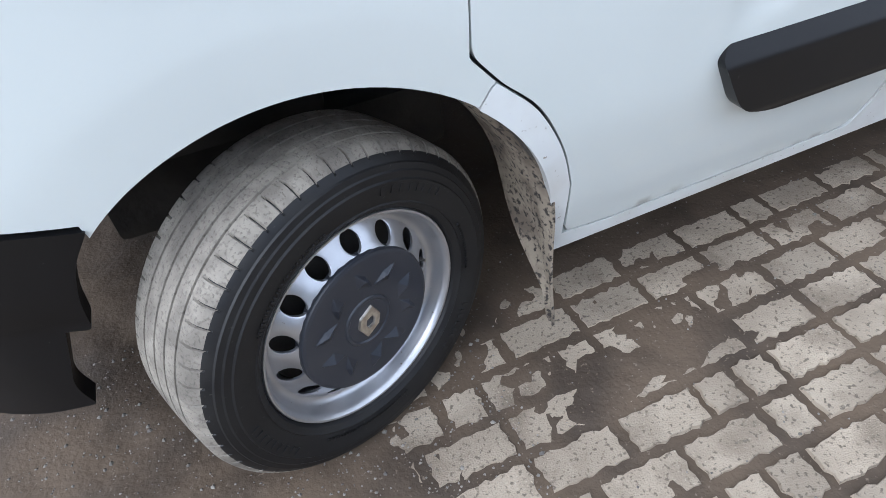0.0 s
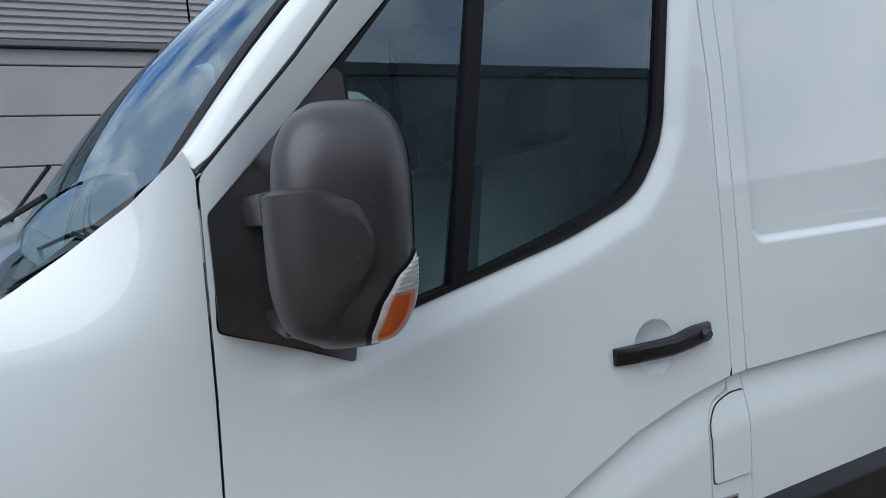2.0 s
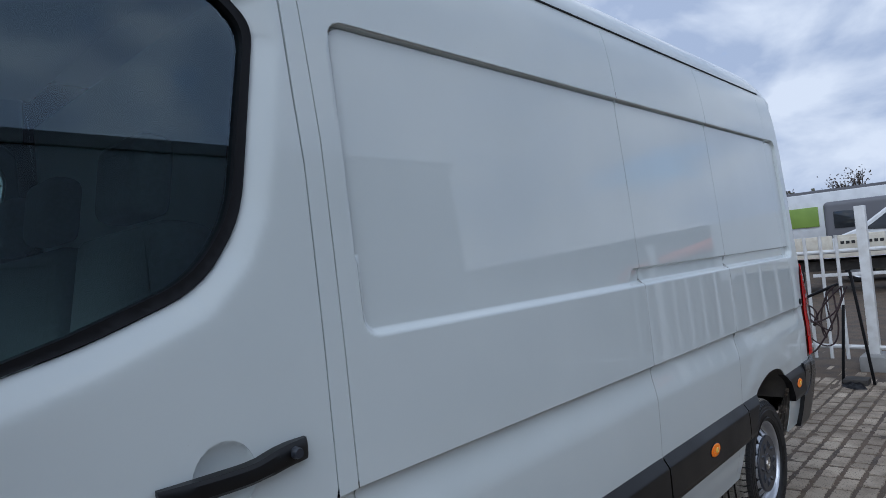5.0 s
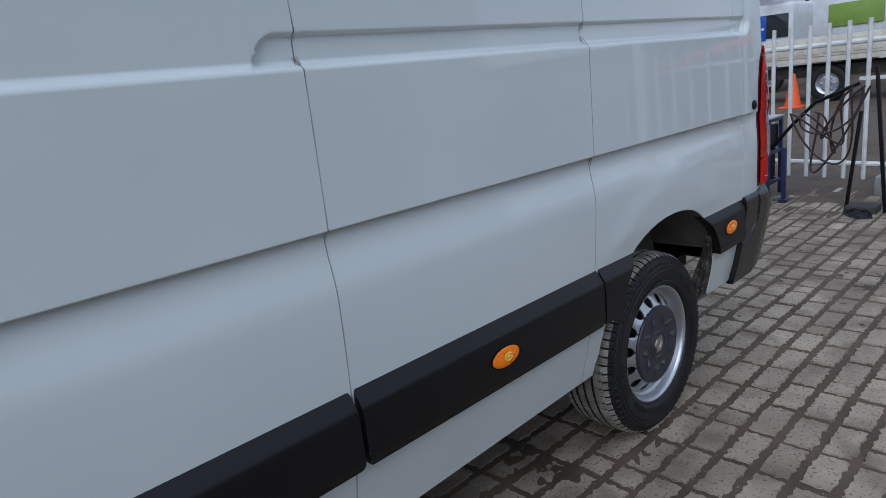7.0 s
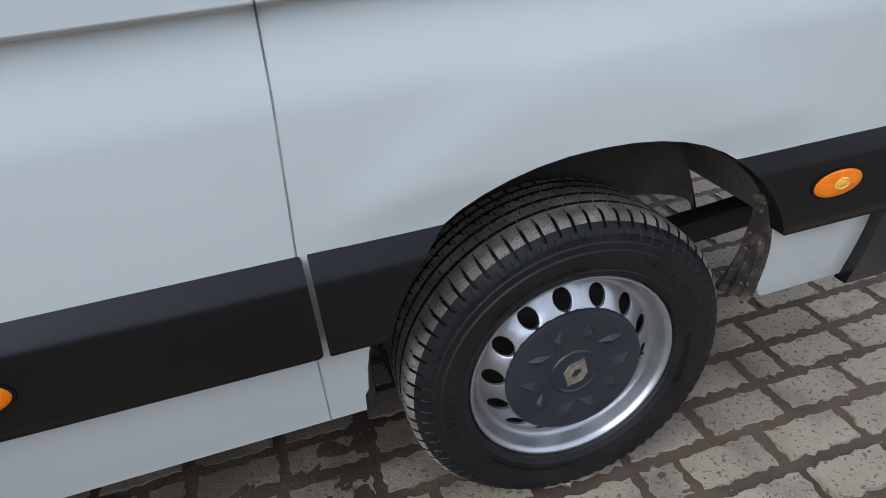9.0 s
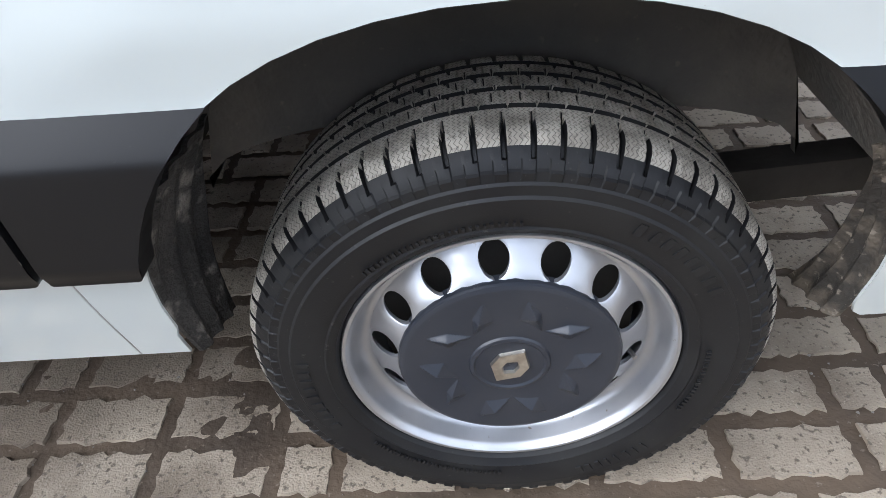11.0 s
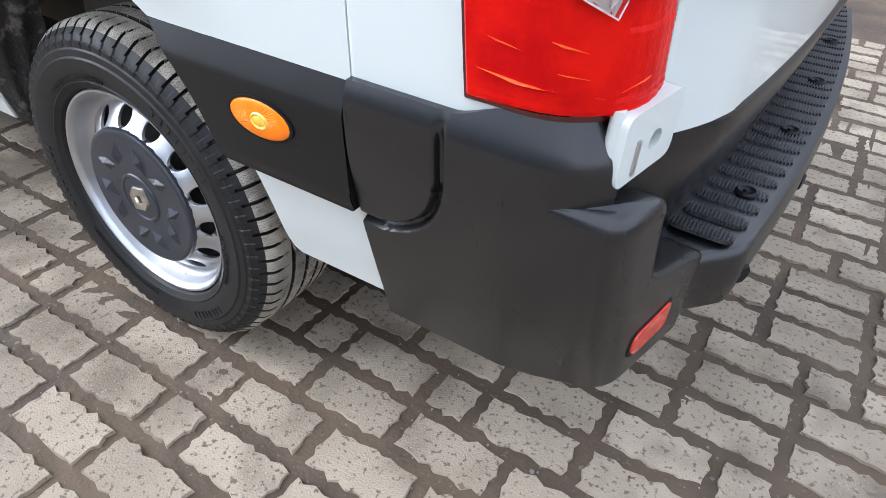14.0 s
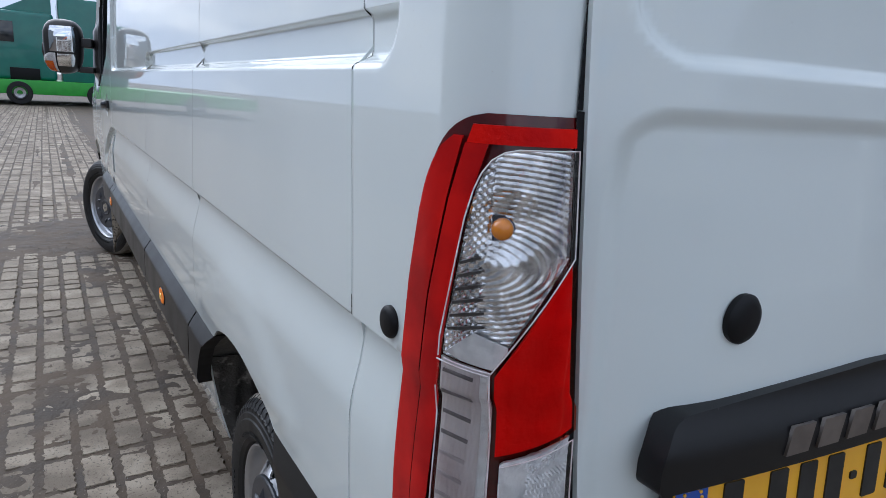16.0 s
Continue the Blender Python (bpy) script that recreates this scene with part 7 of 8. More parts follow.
# ---- booster cart ----
cart = thing("starter_cart", (8.42, 1.05, 0.0), "blue steel starter cart with cables and pneumatic wheels", "cart")
CX, CY = 8.42, 1.02
bm = bmesh.new()
for dx in (-0.14, 0.24):
    for dy in (-0.26, 0.26):
        box(bm, (CX + dx - 0.02, CY + dy - 0.02, 0.05), (CX + dx + 0.02, CY + dy + 0.02, 0.92), 0.004)
for dy in (-0.26, 0.26):
    for z in (0.22, 0.56, 0.92):
        box(bm, (CX - 0.14, CY + dy - 0.018, z - 0.018), (CX + 0.24, CY + dy + 0.018, z + 0.018), 0.003)
for dx in (-0.14, 0.24):
    for z in (0.22, 0.56, 0.92):
        box(bm, (CX + dx - 0.018, CY - 0.26, z - 0.018), (CX + dx + 0.018, CY + 0.26, z + 0.018), 0.003)
box(bm, (CX - 0.10, CY - 0.44, 0.0), (CX + 0.0, CY - 0.36, 0.04), 0.004)
box(bm, (CX - 0.07, CY - 0.42, 0.03), (CX - 0.03, CY - 0.38, 0.62), 0.003)
part("cart_frame", bm, CART_BLUE, cart)
bm = bmesh.new()
box(bm, (CX - 0.13, CY - 0.24, 0.60), (CX + 0.22, CY + 0.24, 0.86), 0.01)
unit = part("power_unit", bm, SEAL, cart, "black power unit with a blue label")
bm = bmesh.new()
box(bm, (CX - 0.136, CY - 0.20, 0.64), (CX - 0.131, CY + 0.16, 0.76), 0.001)
part("label_panel", bm, BLUE, unit)
bm = bmesh.new()
box(bm, (CX - 0.139, CY + 0.05, 0.70), (CX - 0.136, CY + 0.14, 0.73), 0.001)
box(bm, (CX - 0.139, CY - 0.18, 0.715), (CX - 0.136, CY - 0.06, 0.725), 0.001)
part("label_bar", bm, WHITE_INK, unit)
bm = bmesh.new()
box(bm, (CX - 0.10, CY - 0.22, 0.25), (CX + 0.20, CY + 0.22, 0.52), 0.01)
part("battery_box", bm, SEAL, cart)
bm = bmesh.new()
box(bm, (CX - 0.17, CY - 0.29, 0.935), (CX + 0.27, CY + 0.29, 0.955), 0.004)
part("top_plate", bm, STEEL, cart)
for dx, dy in ((-0.30, -0.01), (-0.19, -0.09)):
    bm = bmesh.new()
    c = (CX + dx, CY + dy - 0.06, 0.252)
    lathe(bm, [(0.13, 0.0), (0.165, -0.012), (0.222, -0.014), (0.246, 0.012), (0.251, 0.052), (0.246, 0.094), (0.222, 0.118), (0.165, 0.118), (0.13, 0.105)], c, 44)
    w = part("cart_wheel", bm, GREY_TYRE, cart, "grey pneumatic tyre")
    bm = bmesh.new()
    lathe(bm, [(0.0, 0.02), (0.03, 0.015), (0.03, 0.03), (0.112, 0.03), (0.118, 0.005), (0.135, 0.0), (0.135, 0.10)], c, 32)
    for k in range(20):
        a = 2 * math.pi * k / 20
        tube(bm, [(c[0] + 0.03 * math.cos(a), c[1] + 0.018, c[2] + 0.03 * math.sin(a)), (c[0] + 0.12 * math.cos(a), c[1] + 0.012, c[2] + 0.12 * math.sin(a))], 0.005, 5)
    part("wheel_rim", bm, STEEL, w)
bm = bmesh.new()
for dy in (-0.10, 0.06):
    tube(bm, [(CX - 0.30, CY + dy, 0.252), (CX - 0.22, CY + dy, 0.56)], 0.016, 6)
part("wheel_fork", bm, CART_BLUE, cart)
bm = bmesh.new()
tube(bm, [(CX - 0.06, CY - 0.26, 0.60), (CX - 0.1, CY - 0.48, 0.86), (CX - 0.14, CY - 0.72, 1.10), (CX - 0.15, CY - 1.12, 1.27)], 0.019, 8)
part("pull_bar", bm, SEAL, cart)
for s in range(6):
    random.seed(40 + s)
    bm = bmesh.new()
    pts = []
    for k in range(25):
        t = k / 24
        yy = CY - 0.62 - 0.50 * t + 0.03 * math.sin(5 * t + s)
        sag = (0.55 + 0.10 * (s % 3)) * math.sin(math.pi * t) ** 1.5
        pts.append((CX - 0.18 - 0.05 * math.sin(3 * t + s), yy + 0.10 * math.sin(math.pi * t * 2 + s), 1.0 + 0.24 * t - sag * (1 if s % 2 else 0.6)))
    tube(bm, pts, 0.011, 6)
    part("cable", bm, CABLE, cart)
cart.location, cart.scale = (8.36, 1.33, 0.0), (0.79, 0.79, 0.79)
bm = bmesh.new()
for a in (-0.09, 0.09):
    box(bm, (8.245, 0.10 + a - 0.013, 0.0), (8.272, 0.10 + a + 0.013, 1.13 if a < 0 else 0.80), 0.004, pose(0, 0, 0, a * 60, 0, 0))
stand = thing("iron_stand", (8.26, 0.10, 0), "dark iron stand on a low dark foot", "stand")
part("upright", bm, SEAL, stand)
bm = bmesh.new()
box(bm, (8.17, 0.0, -0.01), (8.37, 0.22, 0.06), 0.02)
part("foot", bm, UNDER, stand)
stand.location = (8.12, 0.32, 0.0)

# ---- vehicles and things beyond the fence ----


def road_wheel(c, r, parent, w=0.24):
    bm = bmesh.new()
    prof = [(r * 0.58, 0.02), (r * 0.62, 0.0), (r * 0.8, -0.012), (r * 0.95, 0.0), (r, 0.03), (r, w - 0.03), (r * 0.95, w), (r * 0.6, w)]
    lathe(bm, prof, (0, 0, 0), 36)
    bm.transform(Matrix.Translation(c) @ Matrix.Rotation(radians(-90), 4, "Z"))
    t = part("road_wheel", bm, RUBBER, parent)
    bm = bmesh.new()
    lathe(bm, [(0.0, 0.03), (r * 0.2, 0.02), (r * 0.22, 0.05), (r * 0.45, 0.06), (r * 0.55, 0.02), (r * 0.6, 0.01)], (0, 0, 0), 28)
    for k in range(6):
        a = 2 * math.pi * k / 6
        bmesh.ops.create_uvsphere(bm, u_segments=8, v_segments=6, radius=r * 0.07, matrix=Matrix.Translation((r * 0.33 * math.cos(a), 0.05, r * 0.33 * math.sin(a))))
    bm.transform(Matrix.Translation(c) @ Matrix.Rotation(radians(-90), 4, "Z"))
    part("wheel_disc", bm, STEEL, t)


truck = thing("dropside_truck", (19.4, 0.5, 0), "cream dropside truck parked behind the fence", "truck")
bm = bmesh.new()
for k in range(4):
    box(bm, (18.60, -5.0 + 2.5 * k, 1.0), (18.66, -5.0 + 2.5 * k + 2.44, 1.42), 0.012)
part("dropside", bm, CREAM, truck)
bm = bmesh.new()
box(bm, (18.62, -5.0, 0.88), (20.7, 5.0, 1.0), 0.01)
part("load_bed", bm, CREAM, truck)
for k in range(4):
    for j in range(4):
        bm = bmesh.new()
        box(bm, (18.585, -4.9 + 2.5 * k + 0.6 * j, 1.06), (18.60, -4.9 + 2.5 * k + 0.6 * j + 0.52, 1.36), 0.01)
        part("side_pressing", bm, CREAM, truck)
bm = bmesh.new()
for k in range(11):
    box(bm, (18.578, 1.1 + 0.115 * k, 1.20), (18.584, 1.1 + 0.115 * k + 0.075, 1.27))
part("lettering_bar", bm, BLACK_INK, truck, smooth=False)
bm = bmesh.new()
box(bm, (18.9, -5.0, 0.55), (20.4, 6.0, 0.80), 0.02)
for k in range(5):
    box(bm, (18.75, -4.5 + 0.55 * k, 0.45), (19.0, -4.2 + 0.55 * k, 0.78), 0.02)
part("chassis", bm, UNDER, truck)
for yy in (3.65, -2.4):
    road_wheel((18.72, yy, 0.40), 0.40, truck)
bm = bmesh.new()
box(bm, (18.62, 1.4, 0.42), (18.66, 3.0, 0.50), 0.005)
part("side_guard", bm, WHITE_METAL, truck)

van2 = thing("white_cab_van", (23.0, -1.0, 0), "white chassis-cab van parked beyond the fence", "van")
bm = bmesh.new()
prof = [(3.4, 0.5), (3.5, 1.0), (3.35, 1.25), (2.5, 1.55), (1.55, 2.25), (1.0, 2.36), (-0.9, 2.36), (-1.0, 0.5)]
rows = [[(x, y, z) for y, z in prof] for x in (22.0, 22.05, 23.9, 23.95)]
for r_, s in ((0, 0.06), (3, 0.06)):
    rows[r_] = [(x, y * 0.985, z - 0.03) for x, y, z in rows[r_]]
vs = sheet(bm, rows)
bm.faces.new(vs[0]), bm.faces.new(vs[-1])
part("cab_body", bm, TRUCK_WHITE, van2, smooth=False)
for pts in ([(2.35, 1.50), (1.55, 2.10), (1.15, 2.14), (1.15, 1.42)], [(0.35, 1.42), (0.35, 2.14), (-0.55, 2.14), (-0.55, 1.42)]):
    bm = bmesh.new()
    f = bm.faces.new([bm.verts.new((21.975, y, z)) for y, z in rounded(pts, 0.08)])
    thicken(bm, [f], (0.05, 0, 0))
    part("side_window", bm, WINDOW_DARK, van2, smooth=False)
for yy in (2.6, -3.2):
    road_wheel((22.05, yy, 0.36), 0.36, van2)
bm = bmesh.new()
box(bm, (22.0, -6.5, 0.55), (24.0, -1.1, 2.7), 0.03)
part("box_body", bm, TRUCK_WHITE, van2, smooth=False)
bm = bmesh.new()
for yy in (0.9, 0.72):
    box(bm, (21.6, yy - 0.05, 0.6), (21.7, yy + 0.05, 2.85), 0.01)
part("rack_post", bm, WHITE_METAL, van2)

box_truck = thing("rental_box_truck", (24.5, 7.9, 0), "white rental box truck with a blue and red panel", "truck")
bm = bmesh.new()
box(bm, (22.6, 6.75, 0.75), (27.0, 11.2, 3.6), 0.04)
part("box_body", bm, TRUCK_WHITE, box_truck)
bm = bmesh.new()
box(bm, (22.57, 7.45, 2.10), (22.6, 9.6, 3.0), 0.01)
part("sign_panel", bm, BLUE, box_truck)
bm = bmesh.new()
box(bm, (22.55, 7.62, 2.38), (22.57, 7.95, 2.78), 0.004), box(bm, (22.55, 8.05, 2.38), (22.57, 8.35, 2.78), 0.004), box(bm, (22.55, 8.5, 2.38), (22.57, 8.9, 2.78), 0.004)
part("sign_bar", bm, WHITE_INK, box_truck)
bm = bmesh.new()
box(bm, (22.55, 7.62, 2.24), (22.57, 9.1, 2.29), 0.002), box(bm, (22.57, 7.1, 1.25), (22.6, 7.55, 1.42), 0.004)
part("red_bar", bm, ORANGE, box_truck)
bm = bmesh.new()
for k in range(4):
    box(bm, (22.575, 7.45 + 0.3 * k, 1.78), (22.6, 7.45 + 0.3 * k + 0.16, 1.92), 0.002)
part("letter_bar", bm, CLAD_DARK, box_truck)
bm = bmesh.new()
box(bm, (22.8, 5.75, 0.6), (24.6, 6.75, 2.5), 0.12, segments=4)
part("cab", bm, TRUCK_WHITE, box_truck)
bm = bmesh.new()
box(bm, (22.77, 5.85, 1.55), (22.8, 6.45, 2.2), 0.01)
part("cab_window", bm, WINDOW_DARK, box_truck)
bm = bmesh.new()
box(bm, (22.4, 5.9, 2.75), (24.4, 6.5, 3.55), 0.02)
part("roof_sign", bm, TRUCK_WHITE, box_truck)
bm = bmesh.new()
box(bm, (22.37, 5.95, 2.8), (22.4, 6.45, 3.5), 0.004), box(bm, (22.77, 6.46, 1.5), (22.8, 6.74, 2.2), 0.004)
part("sign_panel", bm, BLUE, box_truck)
bm = bmesh.new()
box(bm, (22.35, 6.02, 3.08), (22.37, 6.38, 3.2), 0.002), box(bm, (22.75, 6.5, 1.8), (22.77, 6.7, 1.86), 0.002)
part("sign_bar", bm, WHITE_INK, box_truck)
for yy in (6.4, 9.6):
    road_wheel((22.75, yy, 0.42), 0.42, box_truck)

panel_truck = thing("panelled_truck", (33, 4.0, 0), "white truck with lime green side panels", "truck")
bm = bmesh.new()
box(bm, (30.0, -4, 0.9), (34, 7.6, 3.1), 0.05)
part("box_body", bm, TRUCK_WHITE, panel_truck)
for k in range(5):
    bm = bmesh.new()
    box(bm, (29.95, 6.9 - 1.95 * k - 1.75, 1.75), (30.0, 6.9 - 1.95 * k, 2.55), 0.01)
    part("lime_panel", bm, LIME, panel_truck)
for yy in (5.5, 1.5, -2.5):
    bm = bmesh.new()
    box(bm, (29.9, yy, 0.0), (30.3, yy + 0.9, 0.9), 0.1)
    part("running_gear", bm, UNDER, panel_truck)
grey_van = thing("grey_van", (27, 1.6, 0), "dark grey panel van parked behind", "van")
bm = bmesh.new()
box(bm, (26.2, -0.5, 0.4), (28.2, 4.2, 2.55), 0.18, segments=4)
part("body", bm, CLAD_DARK, grey_van)
bm = bmesh.new()
box(bm, (26.17, 3.0, 1.6), (26.25, 3.9, 2.2), 0.05)
part("side_window", bm, WINDOW_DARK, grey_van)
for yy in (0.3, 3.2):
    road_wheel((26.3, yy, 0.35), 0.35, grey_van)
cone = thing("traffic_cone", (17.6, 3.98, 0), "orange traffic cone standing by a truck", "cone")
bm = bmesh.new()
lathe(bm, [(0.17, 0.0), (0.035, 0.68), (0.0, 0.69)], (0, 0, 0), 24)
bm.transform(Matrix.Translation((17.6, 3.98, 0.035)) @ Matrix.Rotation(radians(90), 4, "X"))
part("cone_body", bm, ORANGE, cone)
bm = bmesh.new()
box(bm, (17.36, 3.74, 0.0), (17.84, 4.22, 0.035), 0.01)
part("cone_foot", bm, ORANGE, cone)

# low hall, trees and horizon to the rear
far_hall = thing("distant_hall", (52, 0, 0), "long dark low building in the distance", "building", kind="structure")
bm = bmesh.new()
box(bm, (48, -60, -1), (60, 70, 3.9))
part("wall", bm, CLAD_DARK, far_hall, smooth=False)
bm = bmesh.new()
box(bm, (47.6, -60, 3.8), (60, 70, 4.2))
part("roof", bm, CLAD_DARK, far_hall, smooth=False)


def tree(x, y, h, seed, bare):
    random.seed(seed)
    t = thing("tree", (x, y, 0), "leafless winter tree on the horizon" if bare else "dark evergreen tree on the horizon", "tree", "trees on the horizon")
    bm = bmesh.new()
    tips = []

    def limb(p, d, ln, r, depth):
        q = p + d * ln
        tube(bm, [p, p.lerp(q, 0.5) + Vector((random.uniform(-1, 1), random.uniform(-1, 1), 0)) * ln * 0.05, q], [r, r * 0.85, r * 0.65], 5)
        if depth == 0:
            tips.append(q)
            return
        for _ in range(3 if depth > 1 else 4):
            nd = (d + Vector((random.uniform(-1, 1), random.uniform(-1, 1), random.uniform(-0.2, 0.9))) * 0.75).normalized()
            limb(p.lerp(q, random.uniform(0.6, 1.0)), nd, ln * random.uniform(0.55, 0.8), r * 0.55, depth - 1)

    limb(Vector((x, y, -0.5)), Vector((0, 0, 1)), h * 0.36, h * 0.03, 4)
    part("trunk", bm, BARK, t)
    bm = bmesh.new()
    for q in tips:
        for _ in range(2 if bare else 9):
            c = q + Vector((random.gauss(0, 1), random.gauss(0, 1), random.gauss(0, 0.8))) * h * 0.055
            s = h * random.uniform(0.008, 0.016) if bare else h * random.uniform(0.02, 0.035)
            a = Vector((random.uniform(-1, 1), random.uniform(-1, 1), random.uniform(-1, 1))).normalized()
            b = a.orthogonal().normalized()
            vs = [bm.verts.new(c + v * s) for v in (a, b, -a, -b)]
            bm.faces.new(vs)
    part("crown", bm, BARK if bare else LEAF, t, smooth=False)


for i, (x, y, h, bare) in enumerate(((66, 14, 6.8, False), (64, 9, 7.6, True), (70, 5.5, 7.2, True), (68, 1, 8.0, False), (66, -5, 6.6, True), (72, -10, 7.0, True), (64, 18, 6.4, True))):
    tree(x, y, h, 70 + i, bare)

# ---- ahead of the van ----
lorry = thing("green_lorry", (-30, -1, 0), "teal green lorry cab standing on a bright green low loader", "truck")
bm = bmesh.new()
box(bm, (-34, -9, 0.45), (-27.9, 3.2, 1.05), 0.04)
part("loader_bed", bm, GREEN_BRIGHT, lorry)
bm = bmesh.new()
box(bm, (-33, -3.1, 1.05), (-28.4, 0.25, 3.9), 0.18, segments=4)
part("cab", bm, GREEN_TRUCK, lorry)
bm = bmesh.new()
box(bm, (-32.6, 0.45, 1.05), (-28.2, 3.2, 4.6), 0.05)
part("body", bm, GREEN_TRUCK, lorry)
bm = bmesh.new()
rows = [[(x, -3.0, 3.9), (x, -1.6, 3.95), (x, 0.2, 4.9), (x, 0.2, 3.9)] for x in (-32.6, -28.6)]
vs = sheet(bm, rows)
bm.faces.new(vs[0]), bm.faces.new(vs[1])
part("wind_deflector", bm, GREEN_TRUCK, lorry, smooth=False)
for y0, y1 in ((-2.2, -1.25), (-3.05, -2.5)):
    bm = bmesh.new()
    box(bm, (-28.42, y0, 2.6), (-28.36, y1, 3.45), 0.02)
    part("cab_window", bm, WINDOW_DARK, lorry)
for yy in (-1.2, -6.0, 1.8):
    road_wheel((-27.95, yy, 0.5), 0.48, lorry)
bm = bmesh.new()
box(bm, (-28.4, -1.5, 1.05), (-28.3, -0.4, 1.55), 0.02)
part("wheel_arch", bm, SEAL, lorry)

# orange lift across the yard
lift = thing("orange_lift", (33, -8.5, 0), "orange telescopic work lift across the yard", "lift")
bm = bmesh.new()
box(bm, (31.9, -10.0, 0.35), (34.1, -7.0, 1.15), 0.15)
part("chassis", bm, ORANGE, lift)
for x, y in ((32.0, -9.6), (32.0, -7.4), (34.0, -9.6), (34.0, -7.4)):
    bm = bmesh.new()
    tube(bm, [(x, y - 0.18, 0.44), (x, y + 0.18, 0.44)], 0.46, 16)
    part("wheel", bm, RUBBER, lift)
bm = bmesh.new()
box(bm, (32.6, -9.0, 1.1), (33.5, -7.9, 3.0), 0.12)
box(bm, (32.7, -7.9, 1.1), (33.4, -7.3, 1.7), 0.1)
part("turret", bm, ORANGE, lift)
bm = bmesh.new()
tube(bm, [(33.0, -8.4, 2.75), (33.0, -10.2, 2.5), (33.0, -10.6, 2.3), (33.0, -15.0, 1.45)], [0.26, 0.22, 0.32, 0.26], 8)
tube(bm, [(33.0, -15.0, 1.45), (33.0, -15.7, 0.9)], [0.3, 0.24], 8)
part("boom", bm, ORANGE, lift)

# ---- small litter ----
random.seed(5)
bm = bmesh.new()
for k in range(4200):
    if k < 1900:
        x, y = random.uniform(-0.9, 5.9), random.uniform(-1.1, 0.5)
    else:
        x, y = random.uniform(-0.9, 0.3), random.uniform(-0.5, 0.6)
    z = max(ground_z(x, y), -0.001 if random.random() < 0.7 else -0.004)
    s = random.uniform(0.0012, 0.0042) * (2.0 if random.random() < (0.05 if k < 1900 else 0.16) else 1)
    pts = [Vector((random.uniform(0.6, 1.2) * s * math.cos(a), random.uniform(0.6, 1.2) * s * math.sin(a), 0)) for a in (0, 1.3, 2.6, 3.7, 5.0)]
    base = [bm.verts.new(Vector((x, y, z - 0.0005)) + p) for p in pts]
    tip = bm.verts.new((x + s * 0.2, y, z + s * 0.8))
    for q in range(5):
        bm.faces.new((base[q], base[(q + 1) % 5], tip))
alone("grit", bm, GRIT, "loose grit and crumbs of soil on the paving", "grit", kind="stuff", smooth=False)
bm = bmesh.new()
rows = []
for i in range(17):
    row = []
    for j in range(13):
        u, v = i / 8 - 1, j / 6 - 1
        p = Vector((u * 2.1, v * 2.1, 3.0))
        high = max(0.0, 1 - math.hypot(u, v) ** 3) * (0.035 + 0.030 * noise.noise(p) + 0.014 * noise.noise(p * 2.3))
        row.append((8.02 + 0.15 * u * (1 + 0.15 * noise.noise(p * 1.3)), 0.34 + 0.10 * v + 0.04 * u, max(ground_z(8.02, 0.34), 0.0) + max(0.001, high)))
    rows.append(row)
sheet(bm, rows)
alone("rag", bm, SEAL, "dark crumpled rag lying by the fence", "rag")

# ---- paving ----
PITCH_X, PITCH_Y = 0.2235, 0.1225


def paver_outline(length, seed):
    """A paving block with toothed, chipped sides."""
    r = random.Random(seed)
    hl, hw = length / 2, 0.0492
    pts = []
    for sx, sy, across in ((-1, -1, False), (1, -1, True), (1, 1, False), (-1, 1, True)):
        count = 5 if across or length < 0.15 else 10
        for k in range(count):
            t = (k + r.uniform(-0.18, 0.18) * (k > 0)) / count
            tooth = 0.0042 * math.sin(2 * math.pi * t * (2 if count < 10 else 4) + 0.6) + r.gauss(-0.0006, 0.0024)
            if k == 0:
                tooth = -0.002
            if not across:
                pts.append((-sy * (-hl + 2 * hl * t), sy * (hw + tooth)))
            else:
                pts.append((sx * (hl + tooth * 0.8), sx * (-hw + 2 * hw * t)))
    return pts


def paver_geometry(length, seed):
    pts = paver_outline(length, seed)
    n = len(pts)
    v = [(x, y, -0.016) for x, y in pts] + [(x - math.copysign(0.0035, x), y - math.copysign(0.0035, y), 0.0) for x, y in pts]
    f = [tuple(range(n, 2 * n))]
    for k in range(n):
        j = (k + 1) % n
        f.append((k, j, n + j, n + k))
    return v, f


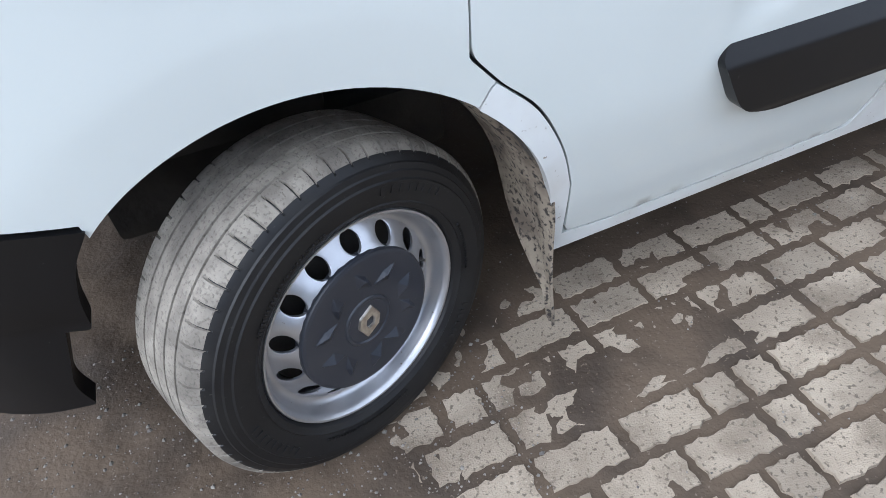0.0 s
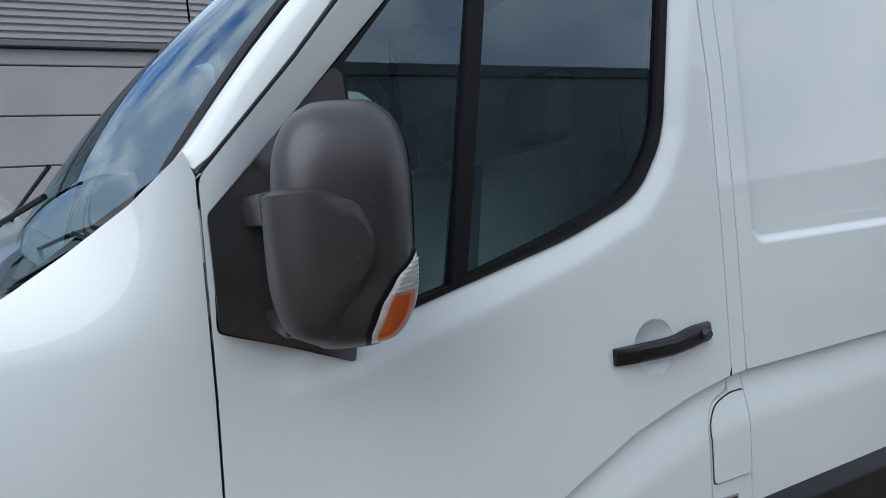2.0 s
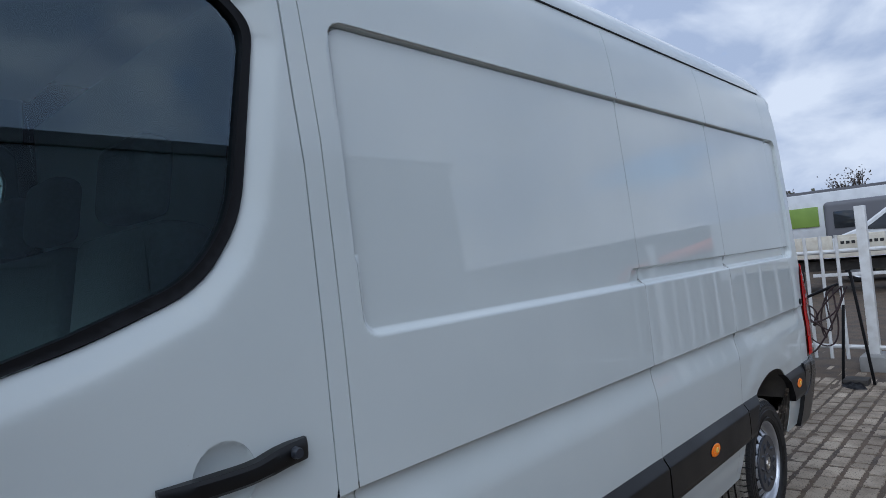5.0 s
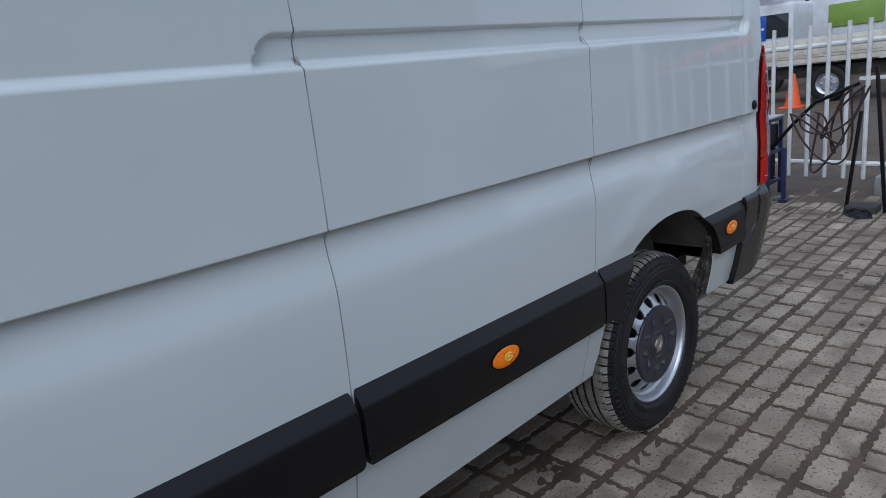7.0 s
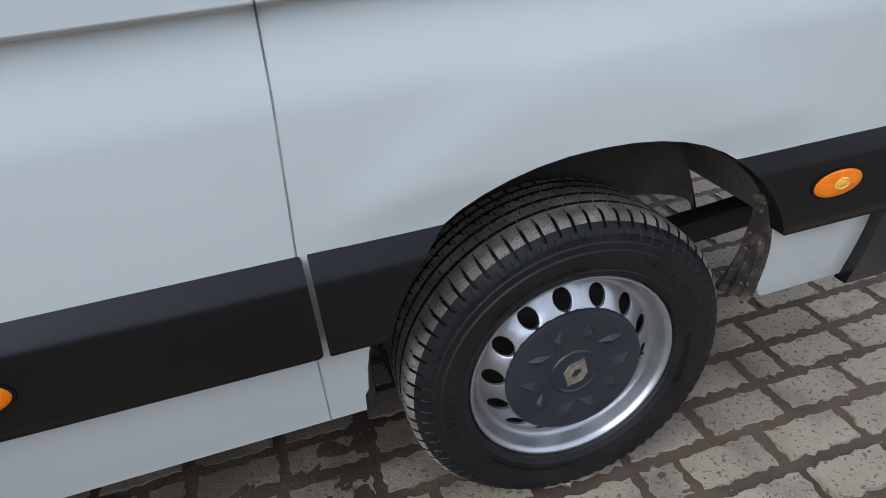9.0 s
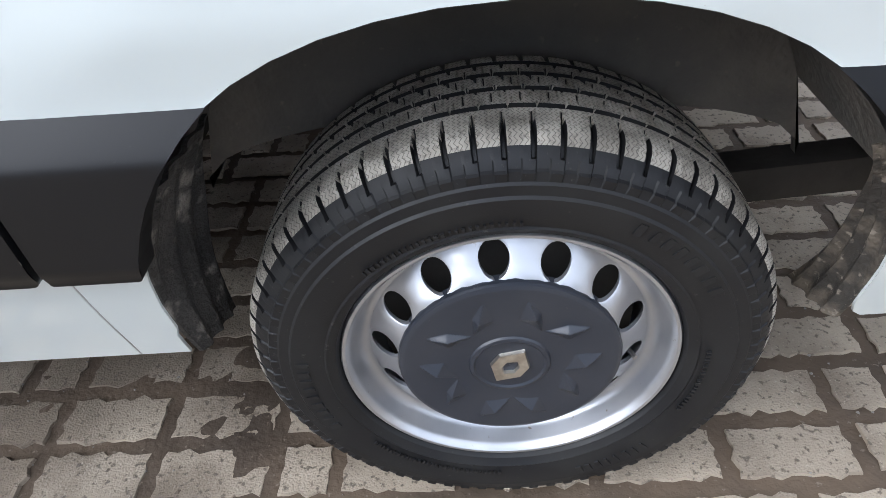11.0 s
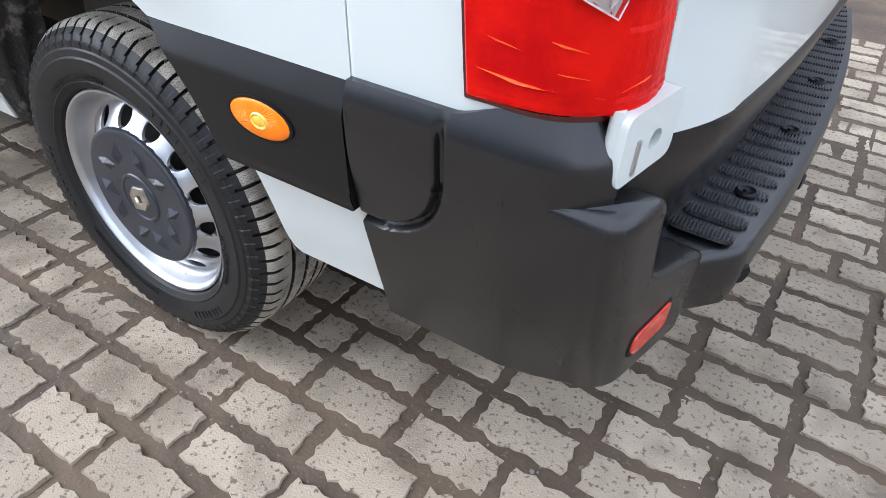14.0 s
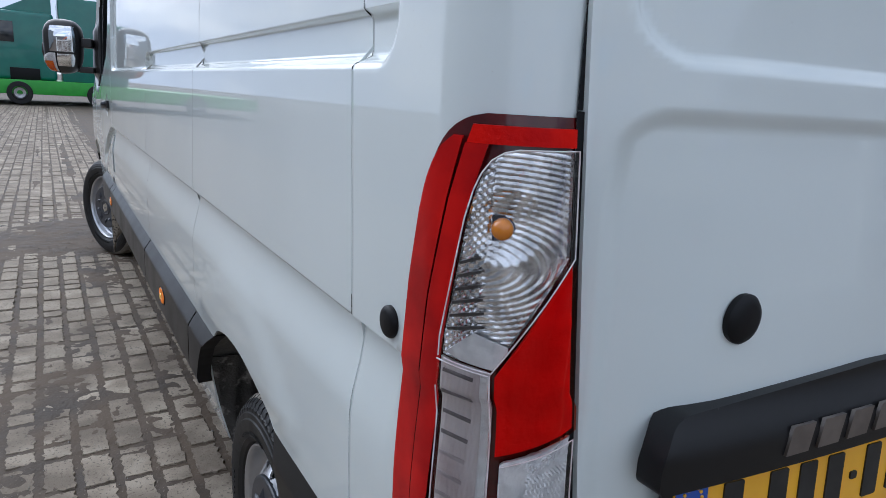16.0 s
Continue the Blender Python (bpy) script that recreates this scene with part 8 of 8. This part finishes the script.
shapes = []
for length in (0.2025, 0.0925):
    made = []
    for s in range(9):
        v, f = paver_geometry(length, 100 + s)
        me = bpy.data.meshes.new("paver")
        me.from_pydata(v, [], f)
        finish(me, PAVER, True, 30)
        made.append((v, f, me))
    shapes.append(made)
random.seed(21)
paving = thing("paving", (3.0, -1.0, 0.0), "worn concrete block paving with soil in the joints", "paving", kind="structure")
rest_v, rest_f, near = [], [], 0
for j in range(-34, 26):
    y = 0.2455 + PITCH_Y * j
    x = -27.0 + (0.5 * PITCH_X if j % 2 else 0.0) + random.uniform(-0.01, 0.01) - 0.03
    while x < 14.5:
        half = random.random() < 0.16
        step_x = PITCH_X * (0.5 if half else 1.0)
        cx = x + step_x / 2
        x += step_x
        if (0.9 < y and cx < 3.0) or (y < -2.6 and cx > 7.5) or (y > 0.35 and -0.5 < cx < 3.0):
            continue
        kind = shapes[1 if half else 0][random.randrange(9)]
        dz = random.uniform(-0.0025, 0.0025)
        a = random.gauss(0, 0.012)
        flip = random.random() < 0.5
        near_by = (3.6 < cx < 5.75 and -0.55 < y < 0.62) and near < 300
        m = Matrix.Translation((cx + random.gauss(0, 0.002), y + random.gauss(0, 0.0015), dz)) @ Matrix.Rotation(a + (math.pi if flip else 0), 4, "Z") @ Matrix.Rotation(random.gauss(0, 0.008), 4, "X")
        if near_by:
            ob = new("paver", kind[2])
            ob.parent = paving
            ob.matrix_basis = Matrix.Translation(-origin[paving]) @ m
            near += 1
        else:
            far_off = cx < -3 or cx > 8 or y < -2.2
            b = len(rest_v)
            if far_off:
                hl = (0.05 if half else 0.104)
                rest_v += [tuple(m @ Vector(p)) for p in ((-hl, -0.05, 0), (hl, -0.05, 0), (hl, 0.05, 0), (-hl, 0.05, 0), (-hl, -0.052, -0.02), (hl, -0.052, -0.02), (hl, 0.052, -0.02), (-hl, 0.052, -0.02))]
                rest_f += [(b, b + 1, b + 2, b + 3)] + [(b + k, b + 4 + k, b + 4 + (k + 1) % 4, b + (k + 1) % 4) for k in range(4)]
            else:
                rest_v += [tuple(m @ Vector(p)) for p in kind[0]]
                rest_f += [tuple(b + i for i in f) for f in kind[1]]
me = bpy.data.meshes.new("pavers")
me.from_pydata(rest_v, [], rest_f)
finish(me, PAVER, True, 30)
tagged(put("pavers", me, paving), kind="stuff")
